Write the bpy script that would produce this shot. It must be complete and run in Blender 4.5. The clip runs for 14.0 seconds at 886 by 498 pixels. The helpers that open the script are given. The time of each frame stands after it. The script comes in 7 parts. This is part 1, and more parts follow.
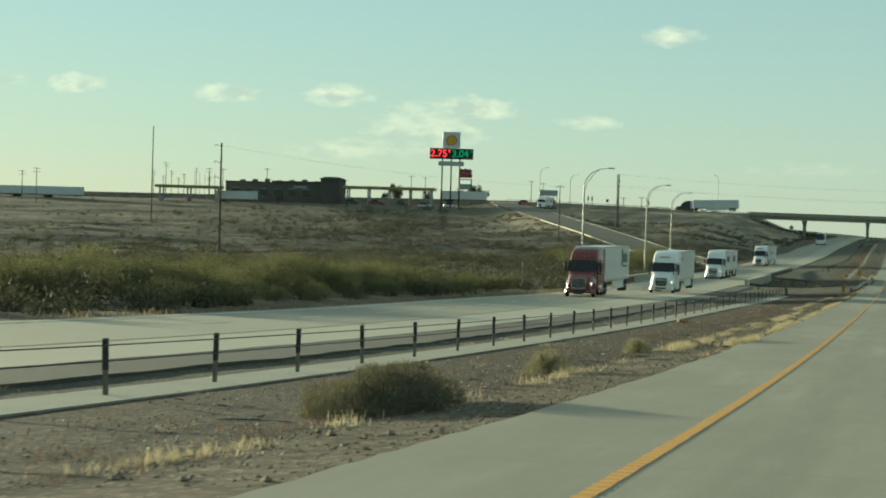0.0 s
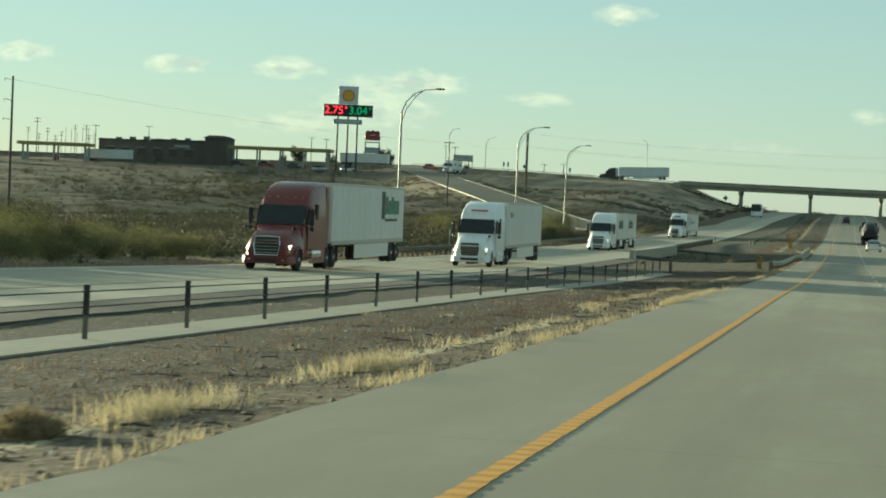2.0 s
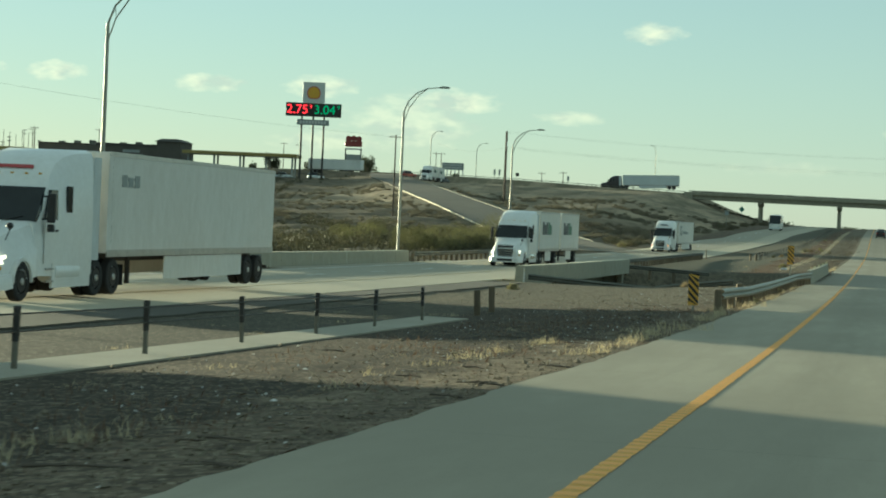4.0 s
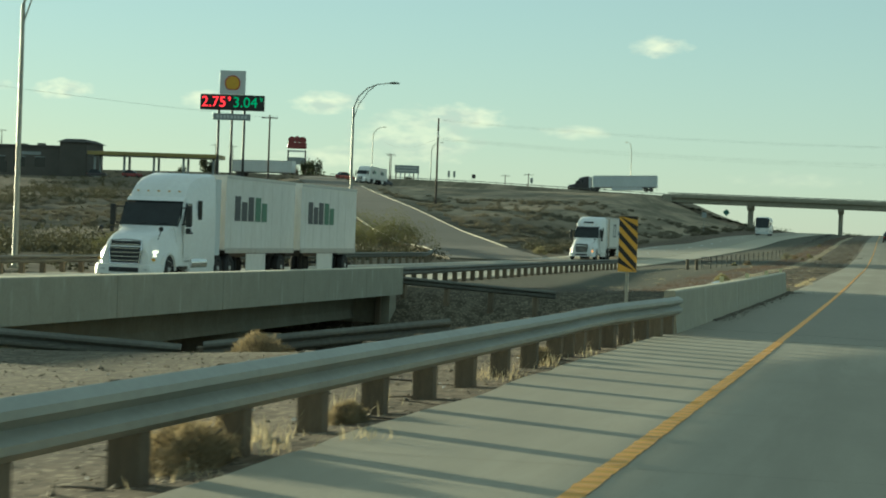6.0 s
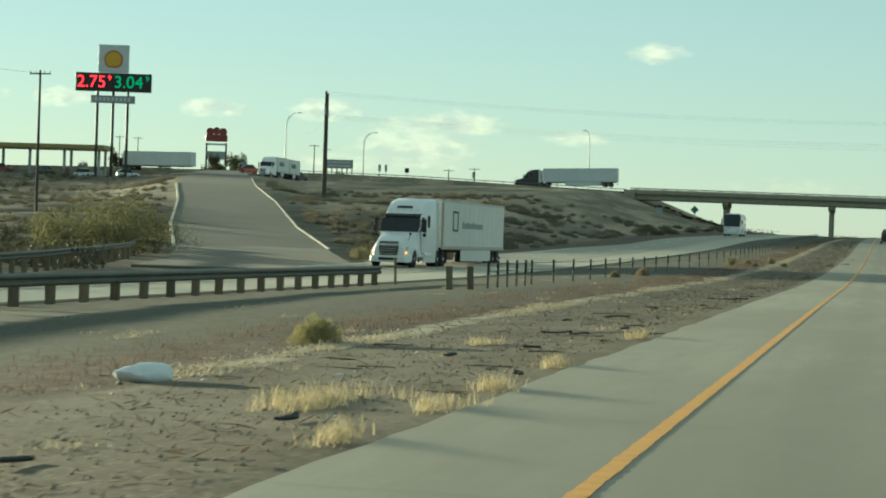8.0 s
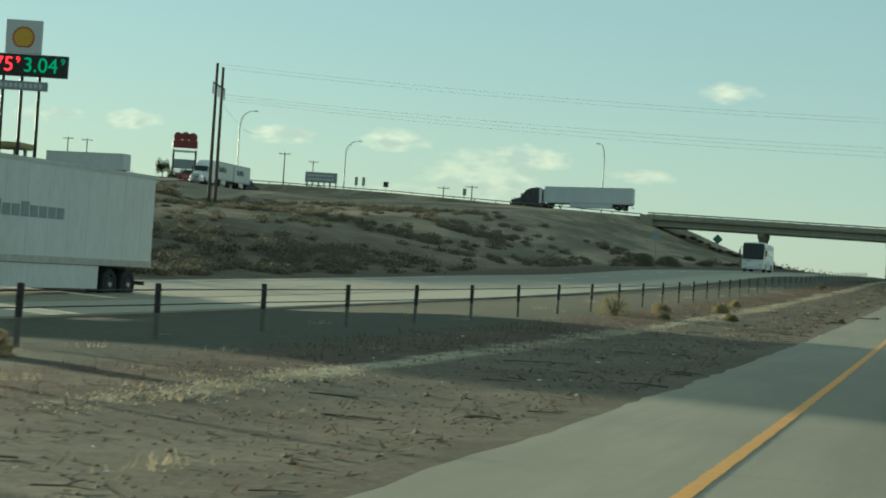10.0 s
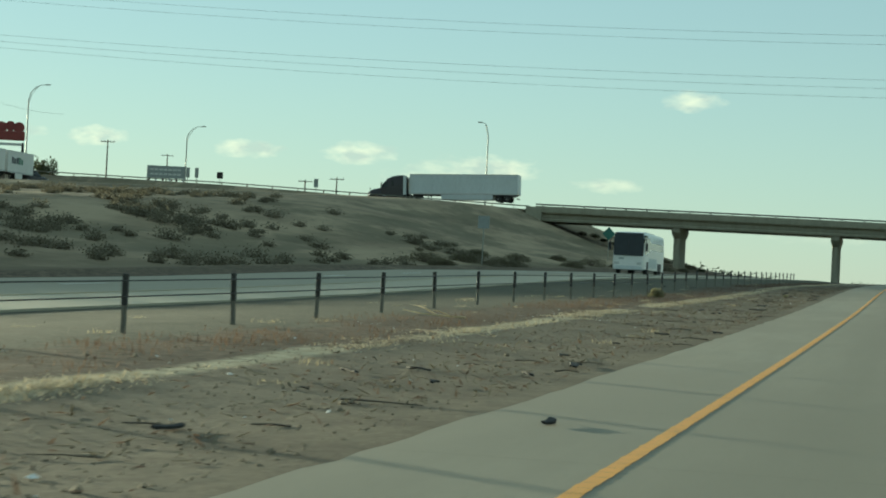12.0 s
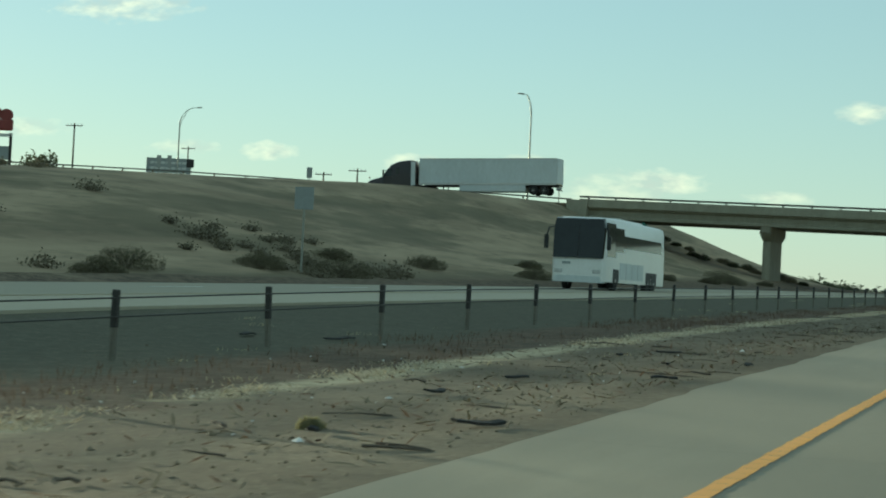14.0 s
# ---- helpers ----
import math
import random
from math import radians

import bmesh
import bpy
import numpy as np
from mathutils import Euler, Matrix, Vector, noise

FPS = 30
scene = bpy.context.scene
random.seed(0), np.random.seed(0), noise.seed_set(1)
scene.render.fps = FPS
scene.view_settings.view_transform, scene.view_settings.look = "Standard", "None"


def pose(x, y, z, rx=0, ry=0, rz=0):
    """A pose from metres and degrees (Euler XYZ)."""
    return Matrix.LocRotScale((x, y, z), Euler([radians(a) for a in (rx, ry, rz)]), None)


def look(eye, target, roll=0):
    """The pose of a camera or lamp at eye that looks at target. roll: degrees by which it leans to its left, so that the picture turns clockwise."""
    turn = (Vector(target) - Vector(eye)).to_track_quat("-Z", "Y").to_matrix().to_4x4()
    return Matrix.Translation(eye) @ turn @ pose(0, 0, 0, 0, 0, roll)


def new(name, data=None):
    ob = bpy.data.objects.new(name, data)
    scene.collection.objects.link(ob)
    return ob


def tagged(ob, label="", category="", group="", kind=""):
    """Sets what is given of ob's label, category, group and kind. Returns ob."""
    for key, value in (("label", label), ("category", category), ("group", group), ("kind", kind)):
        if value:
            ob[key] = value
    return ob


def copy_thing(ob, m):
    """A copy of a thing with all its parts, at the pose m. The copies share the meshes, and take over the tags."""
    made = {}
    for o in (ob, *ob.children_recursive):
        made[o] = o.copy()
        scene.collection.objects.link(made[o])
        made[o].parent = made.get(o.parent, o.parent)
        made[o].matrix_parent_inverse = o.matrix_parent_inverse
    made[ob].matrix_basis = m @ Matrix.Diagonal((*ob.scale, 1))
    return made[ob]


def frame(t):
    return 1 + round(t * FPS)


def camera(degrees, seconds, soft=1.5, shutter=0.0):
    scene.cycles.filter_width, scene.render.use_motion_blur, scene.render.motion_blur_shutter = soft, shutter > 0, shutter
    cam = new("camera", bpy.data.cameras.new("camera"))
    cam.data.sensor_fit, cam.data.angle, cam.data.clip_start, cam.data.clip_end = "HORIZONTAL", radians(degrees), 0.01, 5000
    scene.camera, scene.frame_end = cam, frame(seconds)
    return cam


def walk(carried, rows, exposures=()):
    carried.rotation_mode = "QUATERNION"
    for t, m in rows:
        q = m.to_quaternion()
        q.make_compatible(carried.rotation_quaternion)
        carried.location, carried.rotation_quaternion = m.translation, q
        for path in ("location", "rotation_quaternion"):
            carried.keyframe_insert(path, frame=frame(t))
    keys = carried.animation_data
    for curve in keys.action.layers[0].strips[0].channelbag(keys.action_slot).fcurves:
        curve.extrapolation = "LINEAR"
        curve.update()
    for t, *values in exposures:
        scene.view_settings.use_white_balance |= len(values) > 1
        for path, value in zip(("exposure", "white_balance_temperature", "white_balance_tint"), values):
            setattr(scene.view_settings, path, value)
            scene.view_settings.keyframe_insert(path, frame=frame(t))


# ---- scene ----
# ---- camera ----
cam = camera(26.12, 14.0, soft=1.9, shutter=0.06)
# seconds, place, yaw to the left, tilt up, lean
PATH = [
    (0, 1.983, -0.400, 2.207, 13.48, -0.71, 1.65), (0.5, 1.970, 17.930, 1.555, 14.71, 0.45, 2.01), (1, 1.960, 35.609, 1.004, 12.36, 0.28, 2.18),
    (1.5, 1.944, 52.941, 0.537, 11.51, -1.05, 2.62), (2, 1.914, 70.628, 0.121, 11.89, -1.41, 2.43), (2.5, 1.859, 88.984, -0.254, 12.34, -1.61, 2.11),
    (3, 1.786, 106.753, -0.582, 12.67, -1.34, 2.51), (3.2, 1.755, 113.879, -0.709, 12.70, -1.23, 2.79), (3.75, 1.683, 133.450, -1.074, 12.78, -1.04, 2.65),
    (4.25, 1.644, 151.196, -1.424, 12.95, -0.67, 2.38), (4.75, 1.629, 168.919, -1.745, 13.12, -0.31, 2.11), (5.3, 1.624, 188.376, -2.019, 13.20, -0.12, 1.97),
    (5.5, 1.623, 195.436, -2.103, 13.30, -0.19, 1.87), (6, 1.615, 213.041, -2.279, 13.08, -0.44, 2.04), (6.5, 1.596, 230.570, -2.416, 13.00, -0.42, 2.57),
    (7, 1.573, 248.036, -2.512, 12.89, -0.61, 2.38), (7.5, 1.552, 265.463, -2.572, 12.49, -1.28, 2.08), (8, 1.539, 282.872, -2.604, 13.04, -0.23, 1.87),
    (8.5, 1.530, 300.264, -2.599, 14.37, 1.43, 2.48), (9, 1.524, 317.628, -2.578, 14.77, 1.74, 4.25), (9.2, 1.525, 324.568, -2.570, 14.39, 0.74, 4.20),
    (9.75, 1.540, 343.642, -2.570, 14.74, 0.69, 3.93), (10.25, 1.581, 360.982, -2.561, 15.42, 0.58, 3.39), (10.75, 1.653, 378.330, -2.487, 16.10, 0.48, 2.85),
    (11.3, 1.747, 397.392, -2.322, 16.45, 0.43, 2.57), (11.5, 1.781, 404.012, -2.246, 16.30, 0.65, 2.69), (12, 1.854, 421.863, -2.025, 14.07, 1.06, 2.88),
    (12.5, 1.907, 438.850, -1.764, 13.64, 1.06, 2.55), (13, 1.952, 456.132, -1.460, 13.86, 1.06, 2.39), (13.5, 1.992, 472.760, -1.122, 14.45, 1.21, 2.95),
    (14, 2.035, 490.000, -0.732, 19.13, 1.22, 2.90),
]
EXPOSURE = [(0, 0.5), (0.5, 0.5), (1, 0.4), (1.5, 0.5), (2, 0.58), (3, 0.62), (5.5, 0.58), (6.5, 0.55), (7, 0.6), (7.5, 0.75), (8, 0.7), (8.5, 0.6), (9, 0.40), (11.5, 0.55), (12.5, 0.6), (13.5, 0.56), (14, 0.62)]
walk(cam, [(t, look((x, y, z), (x - math.sin(radians(a)) * math.cos(radians(b)), y + math.cos(radians(a)) * math.cos(radians(b)), z + math.sin(radians(b))), r))
           for t, x, y, z, a, b, r in PATH], exposures=[(t, e + 0.65, 6020 if t == 1 or t > 8.8 else 6200, -10) for t, e in EXPOSURE])

# ---- world and sun ----
SUN_AZ, SUN_EL = 58.0, 4.35     # degrees to the left of the road's direction, and above the horizon
world = bpy.data.worlds.new("world")
scene.world = world
world.use_nodes = True


def build_world():
    nt = world.node_tree
    nt.nodes.clear()
    N, L = nt.nodes.new, nt.links.new
    out, bg, sky = N("ShaderNodeOutputWorld"), N("ShaderNodeBackground"), N("ShaderNodeTexSky")
    sky.sky_type, sky.sun_disc = "NISHITA", False
    sky.sun_elevation, sky.sun_rotation = radians(SUN_EL), radians(-SUN_AZ)
    sky.air_density, sky.dust_density, sky.ozone_density, sky.altitude = 1.0, 0.35, 2.1, 900
    bg.inputs[1].default_value = 0.088

    def m(op, a, b=0.0):
        n = N("ShaderNodeMath")
        n.operation = op
        for i, v in enumerate((a, b)):
            if hasattr(v, "links"):
                L(v, n.inputs[i])
            else:
                n.inputs[i].default_value = v
        return n.outputs[0]
    tc = N("ShaderNodeTexCoord")
    sep = N("ShaderNodeSeparateXYZ")
    L(tc.outputs["Generated"], sep.inputs[0])
    yy = m("MAXIMUM", sep.outputs[1], 0.05)
    u, v = m("DIVIDE", sep.outputs[0], yy), m("DIVIDE", sep.outputs[2], yy)
    comb = N("ShaderNodeCombineXYZ")
    L(u, comb.inputs[0]), L(m("MULTIPLY", v, 2.2), comb.inputs[1])
    noi = N("ShaderNodeTexNoise")
    noi.inputs["Scale"].default_value, noi.inputs["Detail"].default_value = 95.0, 5.0
    L(comb.outputs[0], noi.inputs["Vector"])
    wob = m("MULTIPLY", m("SUBTRACT", noi.outputs[0], 0.5), 2.9)
    total = None
    # small cumulus puffs and two thin veils: place, half width, half height, strength
    for cu, cv, ru, rv, k in [(-0.4552, 0.0745, 0.0165, 0.0052, 1.0), (-0.3657, 0.070, 0.021, 0.0046, 1.0), (-0.300, 0.0696, 0.020, 0.006, 1.0),
                              (-0.226, 0.0630, 0.024, 0.0065, 1.0), (-0.163, 0.0563, 0.017, 0.0036, 0.8), (-0.1196, 0.1022, 0.0145, 0.0052, 0.95),
                              (-0.249, 0.052, 0.034, 0.015, 0.7), (-0.29, 0.0399, 0.036, 0.006, 0.55), (0.009, 0.0526, 0.009, 0.004, 0.7),
                              (-0.510, 0.0757, 0.022, 0.004, 0.7), (-0.5537, 0.1583, 0.044, 0.009, 0.9), (-0.05, 0.034, 0.03, 0.004, 0.3),
                              (-0.62, 0.085, 0.03, 0.006, 0.6), (0.12, 0.07, 0.03, 0.006, 0.6)]:
        du, dv = m("DIVIDE", m("SUBTRACT", u, cu), ru), m("DIVIDE", m("SUBTRACT", v, cv), rv)
        d = m("ADD", m("ADD", m("MULTIPLY", du, du), m("MULTIPLY", dv, dv)), wob)
        one = m("MULTIPLY", m("MINIMUM", m("MAXIMUM", m("MULTIPLY", m("SUBTRACT", 1.35, d), 0.4), 0.0), 1.0), k)
        total = one if total is None else m("MAXIMUM", total, one)
    mix = N("ShaderNodeMix")
    mix.data_type = "RGBA"
    tone = N("ShaderNodeMix")          # sunlit cream puffs with grey hollows
    tone.data_type = "RGBA"
    tone.inputs["A"].default_value, tone.inputs["B"].default_value = (3.3, 3.35, 2.95, 1), (5.7, 5.3, 3.9, 1)
    puff = N("ShaderNodeMapRange")
    puff.inputs["From Min"].default_value, puff.inputs["From Max"].default_value = 0.40, 0.58
    lump = N("ShaderNodeTexNoise")
    lump.inputs["Scale"].default_value, lump.inputs["Detail"].default_value = 55.0, 3.0
    L(comb.outputs[0], lump.inputs["Vector"]), L(lump.outputs[0], puff.inputs["Value"])
    L(puff.outputs[0], tone.inputs["Factor"]), L(tone.outputs["Result"], mix.inputs["B"])
    veil = N("ShaderNodeMix")          # thin even haze
    veil.data_type = "RGBA"
    ease = N("ShaderNodeMapRange")     # denser towards the horizon
    ease.interpolation_type = "SMOOTHSTEP"
    for key, val in (("From Min", 0.0), ("From Max", 0.16), ("To Min", 0.68), ("To Max", 0.5)):
        ease.inputs[key].default_value = val
    L(sep.outputs[2], ease.inputs["Value"]), L(ease.outputs[0], veil.inputs["Factor"])
    veil.inputs["B"].default_value = (2.75, 3.32, 3.2, 1)
    L(sky.outputs[0], veil.inputs["A"])
    L(total, mix.inputs["Factor"]), L(veil.outputs["Result"], mix.inputs["A"])
    L(mix.outputs["Result"], bg.inputs[0]), L(bg.outputs[0], out.inputs[0])


build_world()
sun_data = bpy.data.lights.new("sun", "SUN")
sun_data.energy, sun_data.angle, sun_data.color = 5.0, radians(1.4), (1.0, 0.85, 0.60)
sun = new("sun", sun_data)
sun.matrix_world = look((-80 * math.sin(radians(SUN_AZ)), 80 * math.cos(radians(SUN_AZ)), 80 * math.tan(radians(SUN_EL))), (0, 0, 0))


# ---- materials ----
def mat(name, col, rough=0.7, col2=None, scale=6.0, fine=60.0, amount=0.5, bump=0.0, metal=0.0, spec=0.4, per_object=0.0, stretch=None, emit=0.0, thin=0.0):
    """A surface with large stains and fine grain between two colours, in metres."""
    mt = bpy.data.materials.new(name)
    mt.use_nodes = True
    nt = mt.node_tree
    N, L = nt.nodes.new, nt.links.new
    b = nt.nodes["Principled BSDF"]
    b.inputs["Roughness"].default_value, b.inputs["Metallic"].default_value = rough, metal
    b.inputs["Specular IOR Level"].default_value = spec
    tc, mp = N("ShaderNodeTexCoord"), N("ShaderNodeMapping")
    L(tc.outputs["Object"], mp.inputs[0])
    if stretch:
        mp.inputs["Scale"].default_value = stretch
    n1, n2 = N("ShaderNodeTexNoise"), N("ShaderNodeTexNoise")
    for n, s in ((n1, scale), (n2, fine)):
        n.inputs["Scale"].default_value, n.inputs["Detail"].default_value = 1.0 / s if n is n1 else s, 6.0
        n.inputs["Roughness"].default_value = 0.65
        L(mp.outputs[0], n.inputs["Vector"])
    add = N("ShaderNodeMath")
    add.operation = "ADD"
    L(n1.outputs[0], add.inputs[0]), L(n2.outputs[0], add.inputs[1])
    ramp = N("ShaderNodeMapRange")
    ramp.inputs["From Min"].default_value, ramp.inputs["From Max"].default_value = 1.0 - 0.35, 1.0 + 0.35
    L(add.outputs[0], ramp.inputs["Value"])
    mix = N("ShaderNodeMix")
    mix.data_type = "RGBA"
    c2 = col2 or tuple(c * (1 - amount) for c in col)
    mix.inputs["A"].default_value, mix.inputs["B"].default_value = (*c2, 1), (*col, 1)
    L(ramp.outputs[0], mix.inputs["Factor"])
    last = mix.outputs["Result"]
    if per_object:
        info, hsv = N("ShaderNodeObjectInfo"), N("ShaderNodeHueSaturation")
        mr = N("ShaderNodeMapRange")
        mr.inputs["To Min"].default_value, mr.inputs["To Max"].default_value = 1 - per_object, 1 + per_object
        L(info.outputs["Random"], mr.inputs["Value"]), L(mr.outputs[0], hsv.inputs["Value"]), L(last, hsv.inputs["Color"])
        last = hsv.outputs[0]
    L(last, b.inputs["Base Color"])
    if bump:
        bp = N("ShaderNodeBump")
        bp.inputs["Strength"].default_value, bp.inputs["Distance"].default_value = 0.6, bump
        L(add.outputs[0], bp.inputs["Height"]), L(bp.outputs[0], b.inputs["Normal"])
    if thin:      # light that shines through a thin leaf or blade
        tr, ms = N("ShaderNodeBsdfTranslucent"), N("ShaderNodeMixShader")
        L(last, tr.inputs[0])
        ms.inputs[0].default_value = thin
        L(b.outputs[0], ms.inputs[1]), L(tr.outputs[0], ms.inputs[2])
        L(ms.outputs[0], nt.nodes["Material Output"].inputs[0])
    if emit:
        L(last, b.inputs["Emission Color"])
        b.inputs["Emission Strength"].default_value = emit
    return mt


# deck concrete, darkened to carry the barrier's shade in its colour
M_BRIDGE_ROAD = mat("shade_toned_deck_pavement", (0.275, 0.25, 0.187), 0.8, (0.20, 0.182, 0.136), 5.0, 25.0, bump=0.004, stretch=(1.0, 0.15, 1.0))
M_OPP_ROAD = mat("worn_concrete_pavement", (0.453, 0.410, 0.301), 0.8, (0.340, 0.300, 0.219), 11.0, 20.0, bump=0.004, stretch=(1.0, 0.1, 1.0))
# worn lanes, darkened further to carry the shade of the roadside bushes
M_OPP_LANE = mat("worn_shaded_lane_concrete", (0.35, 0.319, 0.236), 0.82, (0.262, 0.237, 0.175), 9.0, 20.0, bump=0.004, stretch=(1.0, 0.08, 1.0))
M_ASPHALT = mat("asphalt_shoulder", (0.088, 0.080, 0.060), 0.85, (0.052, 0.047, 0.036), 6.0, 40.0, bump=0.006)
M_RAMP = mat("ramp_pavement", (0.165, 0.140, 0.099), 0.85, (0.113, 0.097, 0.069), 8.0, 20.0, bump=0.005)
M_YELLOW = mat("yellow_paint", (0.90, 0.41, 0.06), 0.6, (0.72, 0.33, 0.06), 0.5, 30.0)
M_YELLOW_WORN = mat("worn_yellow_paint", (0.78, 0.38, 0.04), 0.75, (0.55, 0.28, 0.06), 0.5, 30.0)
M_YELLOW_FADED = mat("faded_yellow_paint", (0.46, 0.37, 0.19), 0.75, (0.36, 0.31, 0.20), 0.5, 30.0)
M_WHITEPAINT = mat("white_road_paint", (0.72, 0.70, 0.64), 0.6, (0.5, 0.48, 0.42), 0.5, 30.0)
M_CONC = mat("cast_concrete", (0.371, 0.345, 0.258), 0.85, (0.227, 0.210, 0.155), 0.9, 12.0, bump=0.006, stretch=(1.0, 1.0, 0.35))
M_REFLECTOR = mat("pale_yellow_reflector", (0.66, 0.60, 0.34), 0.4, (0.55, 0.50, 0.28), 0.1, 12.0)
# pale kerbs and rubble; on barrier tops this tone stands in for sunlight
M_CONC_TOP = mat("pale_and_sunlit_concrete", (0.680, 0.620, 0.464), 0.85, (0.474, 0.430, 0.318), 0.8, 12.0, bump=0.004)
M_MOW = mat("mow_strip_concrete", (0.36, 0.33, 0.255), 0.85, (0.24, 0.222, 0.17), 2.0, 15.0, bump=0.005)
M_GALV = mat("galvanised_steel", (0.36, 0.365, 0.315), 0.55, (0.25, 0.252, 0.215), 1.2, 14.0, metal=0.35, bump=0.002)
M_GALV_OLD = mat("weathered_galvanised_steel", (0.20, 0.195, 0.16), 0.65, (0.10, 0.097, 0.08), 1.2, 14.0, metal=0.4)
M_DARKSTEEL = mat("dark_painted_steel", (0.06, 0.055, 0.05), 0.6, (0.03, 0.028, 0.025), 1.0, 15.0, metal=0.3)
M_POST = mat("dull_weathered_post_steel", (0.20, 0.185, 0.145), 0.75, (0.125, 0.115, 0.09), 0.6, 14.0, metal=0.15)
M_POSTWOOD = mat("weathered_timber", (0.206, 0.160, 0.103), 0.9, (0.093, 0.075, 0.052), 0.4, 18.0, bump=0.006, stretch=(4, 4, 0.5), per_object=0.25)
M_POLEWOOD = mat("creosoted_pole_wood", (0.11, 0.085, 0.065), 0.9, (0.055, 0.045, 0.036), 1.2, 18.0, bump=0.006, stretch=(4, 4, 0.3))
M_WHITE = mat("white_truck_paint", (0.78, 0.78, 0.75), 0.28, (0.66, 0.65, 0.61), 2.5, 6.0, spec=0.5)
M_TRAILER = mat("white_trailer_skin", (0.74, 0.73, 0.69), 0.42, (0.58, 0.56, 0.50), 3.0, 5.0, stretch=(1, 1, 0.4))
M_TRAILER_GREY = mat("dull_white_trailer_skin", (0.62, 0.66, 0.66), 0.45, (0.48, 0.51, 0.50), 3.0, 5.0, stretch=(1, 1, 0.4))
M_RED = mat("dark_red_truck_paint", (0.19, 0.036, 0.03), 0.25, (0.125, 0.026, 0.022), 2.5, 8.0, spec=0.5)
M_BLACKCAB = mat("black_truck_paint", (0.03, 0.022, 0.024), 0.3, (0.018, 0.014, 0.015), 2.0, 8.0, spec=0.5)
M_BLACK = mat("black_plastic", (0.025, 0.025, 0.025), 0.55, (0.015, 0.015, 0.015), 0.6, 20.0)
M_CHASSIS = mat("dirty_chassis", (0.05, 0.045, 0.04), 0.8, (0.025, 0.022, 0.02), 0.6, 15.0)
M_TYRE = mat("tyre_rubber", (0.03, 0.029, 0.028), 0.85, (0.018, 0.018, 0.018), 0.3, 30.0)
M_RIM = mat("aluminium_rim", (0.55, 0.55, 0.54), 0.35, (0.35, 0.35, 0.34), 0.3, 12.0, metal=0.85)
M_CHROME = mat("chrome", (0.68, 0.68, 0.68), 0.15, (0.5, 0.5, 0.5), 0.5, 10.0, metal=0.95)
M_GLASS = mat("dark_window_glass", (0.02, 0.024, 0.025), 0.07, (0.012, 0.014, 0.015), 1.0, 3.0, spec=0.38)
M_HEADLIGHT = mat("lit_headlight", (1.0, 0.93, 0.78), 0.2, (1.0, 0.9, 0.7), 0.2, 8.0, emit=0.7)
M_LAMPLENS = mat("clear_lamp_lens", (0.6, 0.6, 0.58), 0.15, (0.4, 0.4, 0.38), 0.2, 8.0)
M_TAIL = mat("red_lamp_lens", (0.45, 0.02, 0.015), 0.2, (0.3, 0.015, 0.01), 0.2, 8.0)
M_AMBER = mat("amber_lamp", (1.0, 0.36, 0.05), 0.3, (0.8, 0.25, 0.03), 0.2, 8.0, emit=1.2)
M_LOGO_DARK = mat("dark_grey_print", (0.055, 0.06, 0.065), 0.5, (0.045, 0.05, 0.055), 1.0, 8.0)
M_LOGO_GREEN = mat("green_print", (0.07, 0.19, 0.115), 0.5, (0.055, 0.155, 0.095), 1.0, 8.0)
M_LOGO_RED = mat("red_print", (0.42, 0.06, 0.06), 0.5, (0.34, 0.05, 0.05), 1.0, 8.0)
M_SIGNBLACK = mat("black_sign_sheet", (0.028, 0.024, 0.022), 0.5, (0.018, 0.016, 0.015), 0.4, 10.0)
M_SIGNYEL = mat("orange_yellow_sign_sheet", (0.72, 0.40, 0.06), 0.5, (0.60, 0.33, 0.05), 0.4, 10.0)
M_SIGNGREEN = mat("green_sign_sheet", (0.05, 0.17, 0.13), 0.5, (0.04, 0.14, 0.11), 0.4, 10.0)
M_SIGNWHITE = mat("white_sign_sheet", (0.62, 0.63, 0.60), 0.5, (0.50, 0.51, 0.48), 0.8, 8.0)
M_SIGNGREY = mat("grey_sign_face", (0.30, 0.33, 0.32), 0.5, (0.24, 0.26, 0.25), 0.8, 8.0)
M_EMBLEM = mat("yellow_emblem", (0.70, 0.40, 0.04), 0.5, (0.6, 0.32, 0.03), 0.6, 6.0)
M_EMBLEM_RED = mat("red_emblem_edge", (0.45, 0.06, 0.04), 0.5, (0.38, 0.05, 0.03), 0.6, 6.0)
M_LEDRED = mat("lit_red_digits", (1.0, 0.03, 0.05), 0.5, (1.0, 0.02, 0.03), 0.5, 6.0, emit=1.0)
M_LEDGREEN = mat("lit_green_digits", (0.02, 0.42, 0.17), 0.5, (0.02, 0.36, 0.14), 0.5, 6.0, emit=0.29)
M_STUCCO = mat("brown_grey_stucco", (0.115, 0.105, 0.09), 0.9, (0.08, 0.073, 0.063), 3.0, 10.0, bump=0.005)
M_STUCCO2 = mat("darker_stucco", (0.085, 0.077, 0.067), 0.9, (0.062, 0.055, 0.048), 3.0, 10.0, bump=0.005)
M_CANOPY = mat("yellow_canopy_fascia", (0.33, 0.26, 0.09), 0.5, (0.25, 0.195, 0.07), 3.0, 5.0)
M_REDSTEEL = mat("dull_red_steel", (0.26, 0.045, 0.04), 0.5, (0.17, 0.035, 0.03), 2.0, 8.0)
M_SOILHEAP = mat("red_brown_soil", (0.30, 0.22, 0.16), 0.95, (0.17, 0.125, 0.095), 0.8, 9.0, bump=0.02)
M_DARKSOIL = mat("dark_soil", (0.13, 0.11, 0.08), 0.95, (0.06, 0.05, 0.037), 0.4, 9.0, bump=0.02)
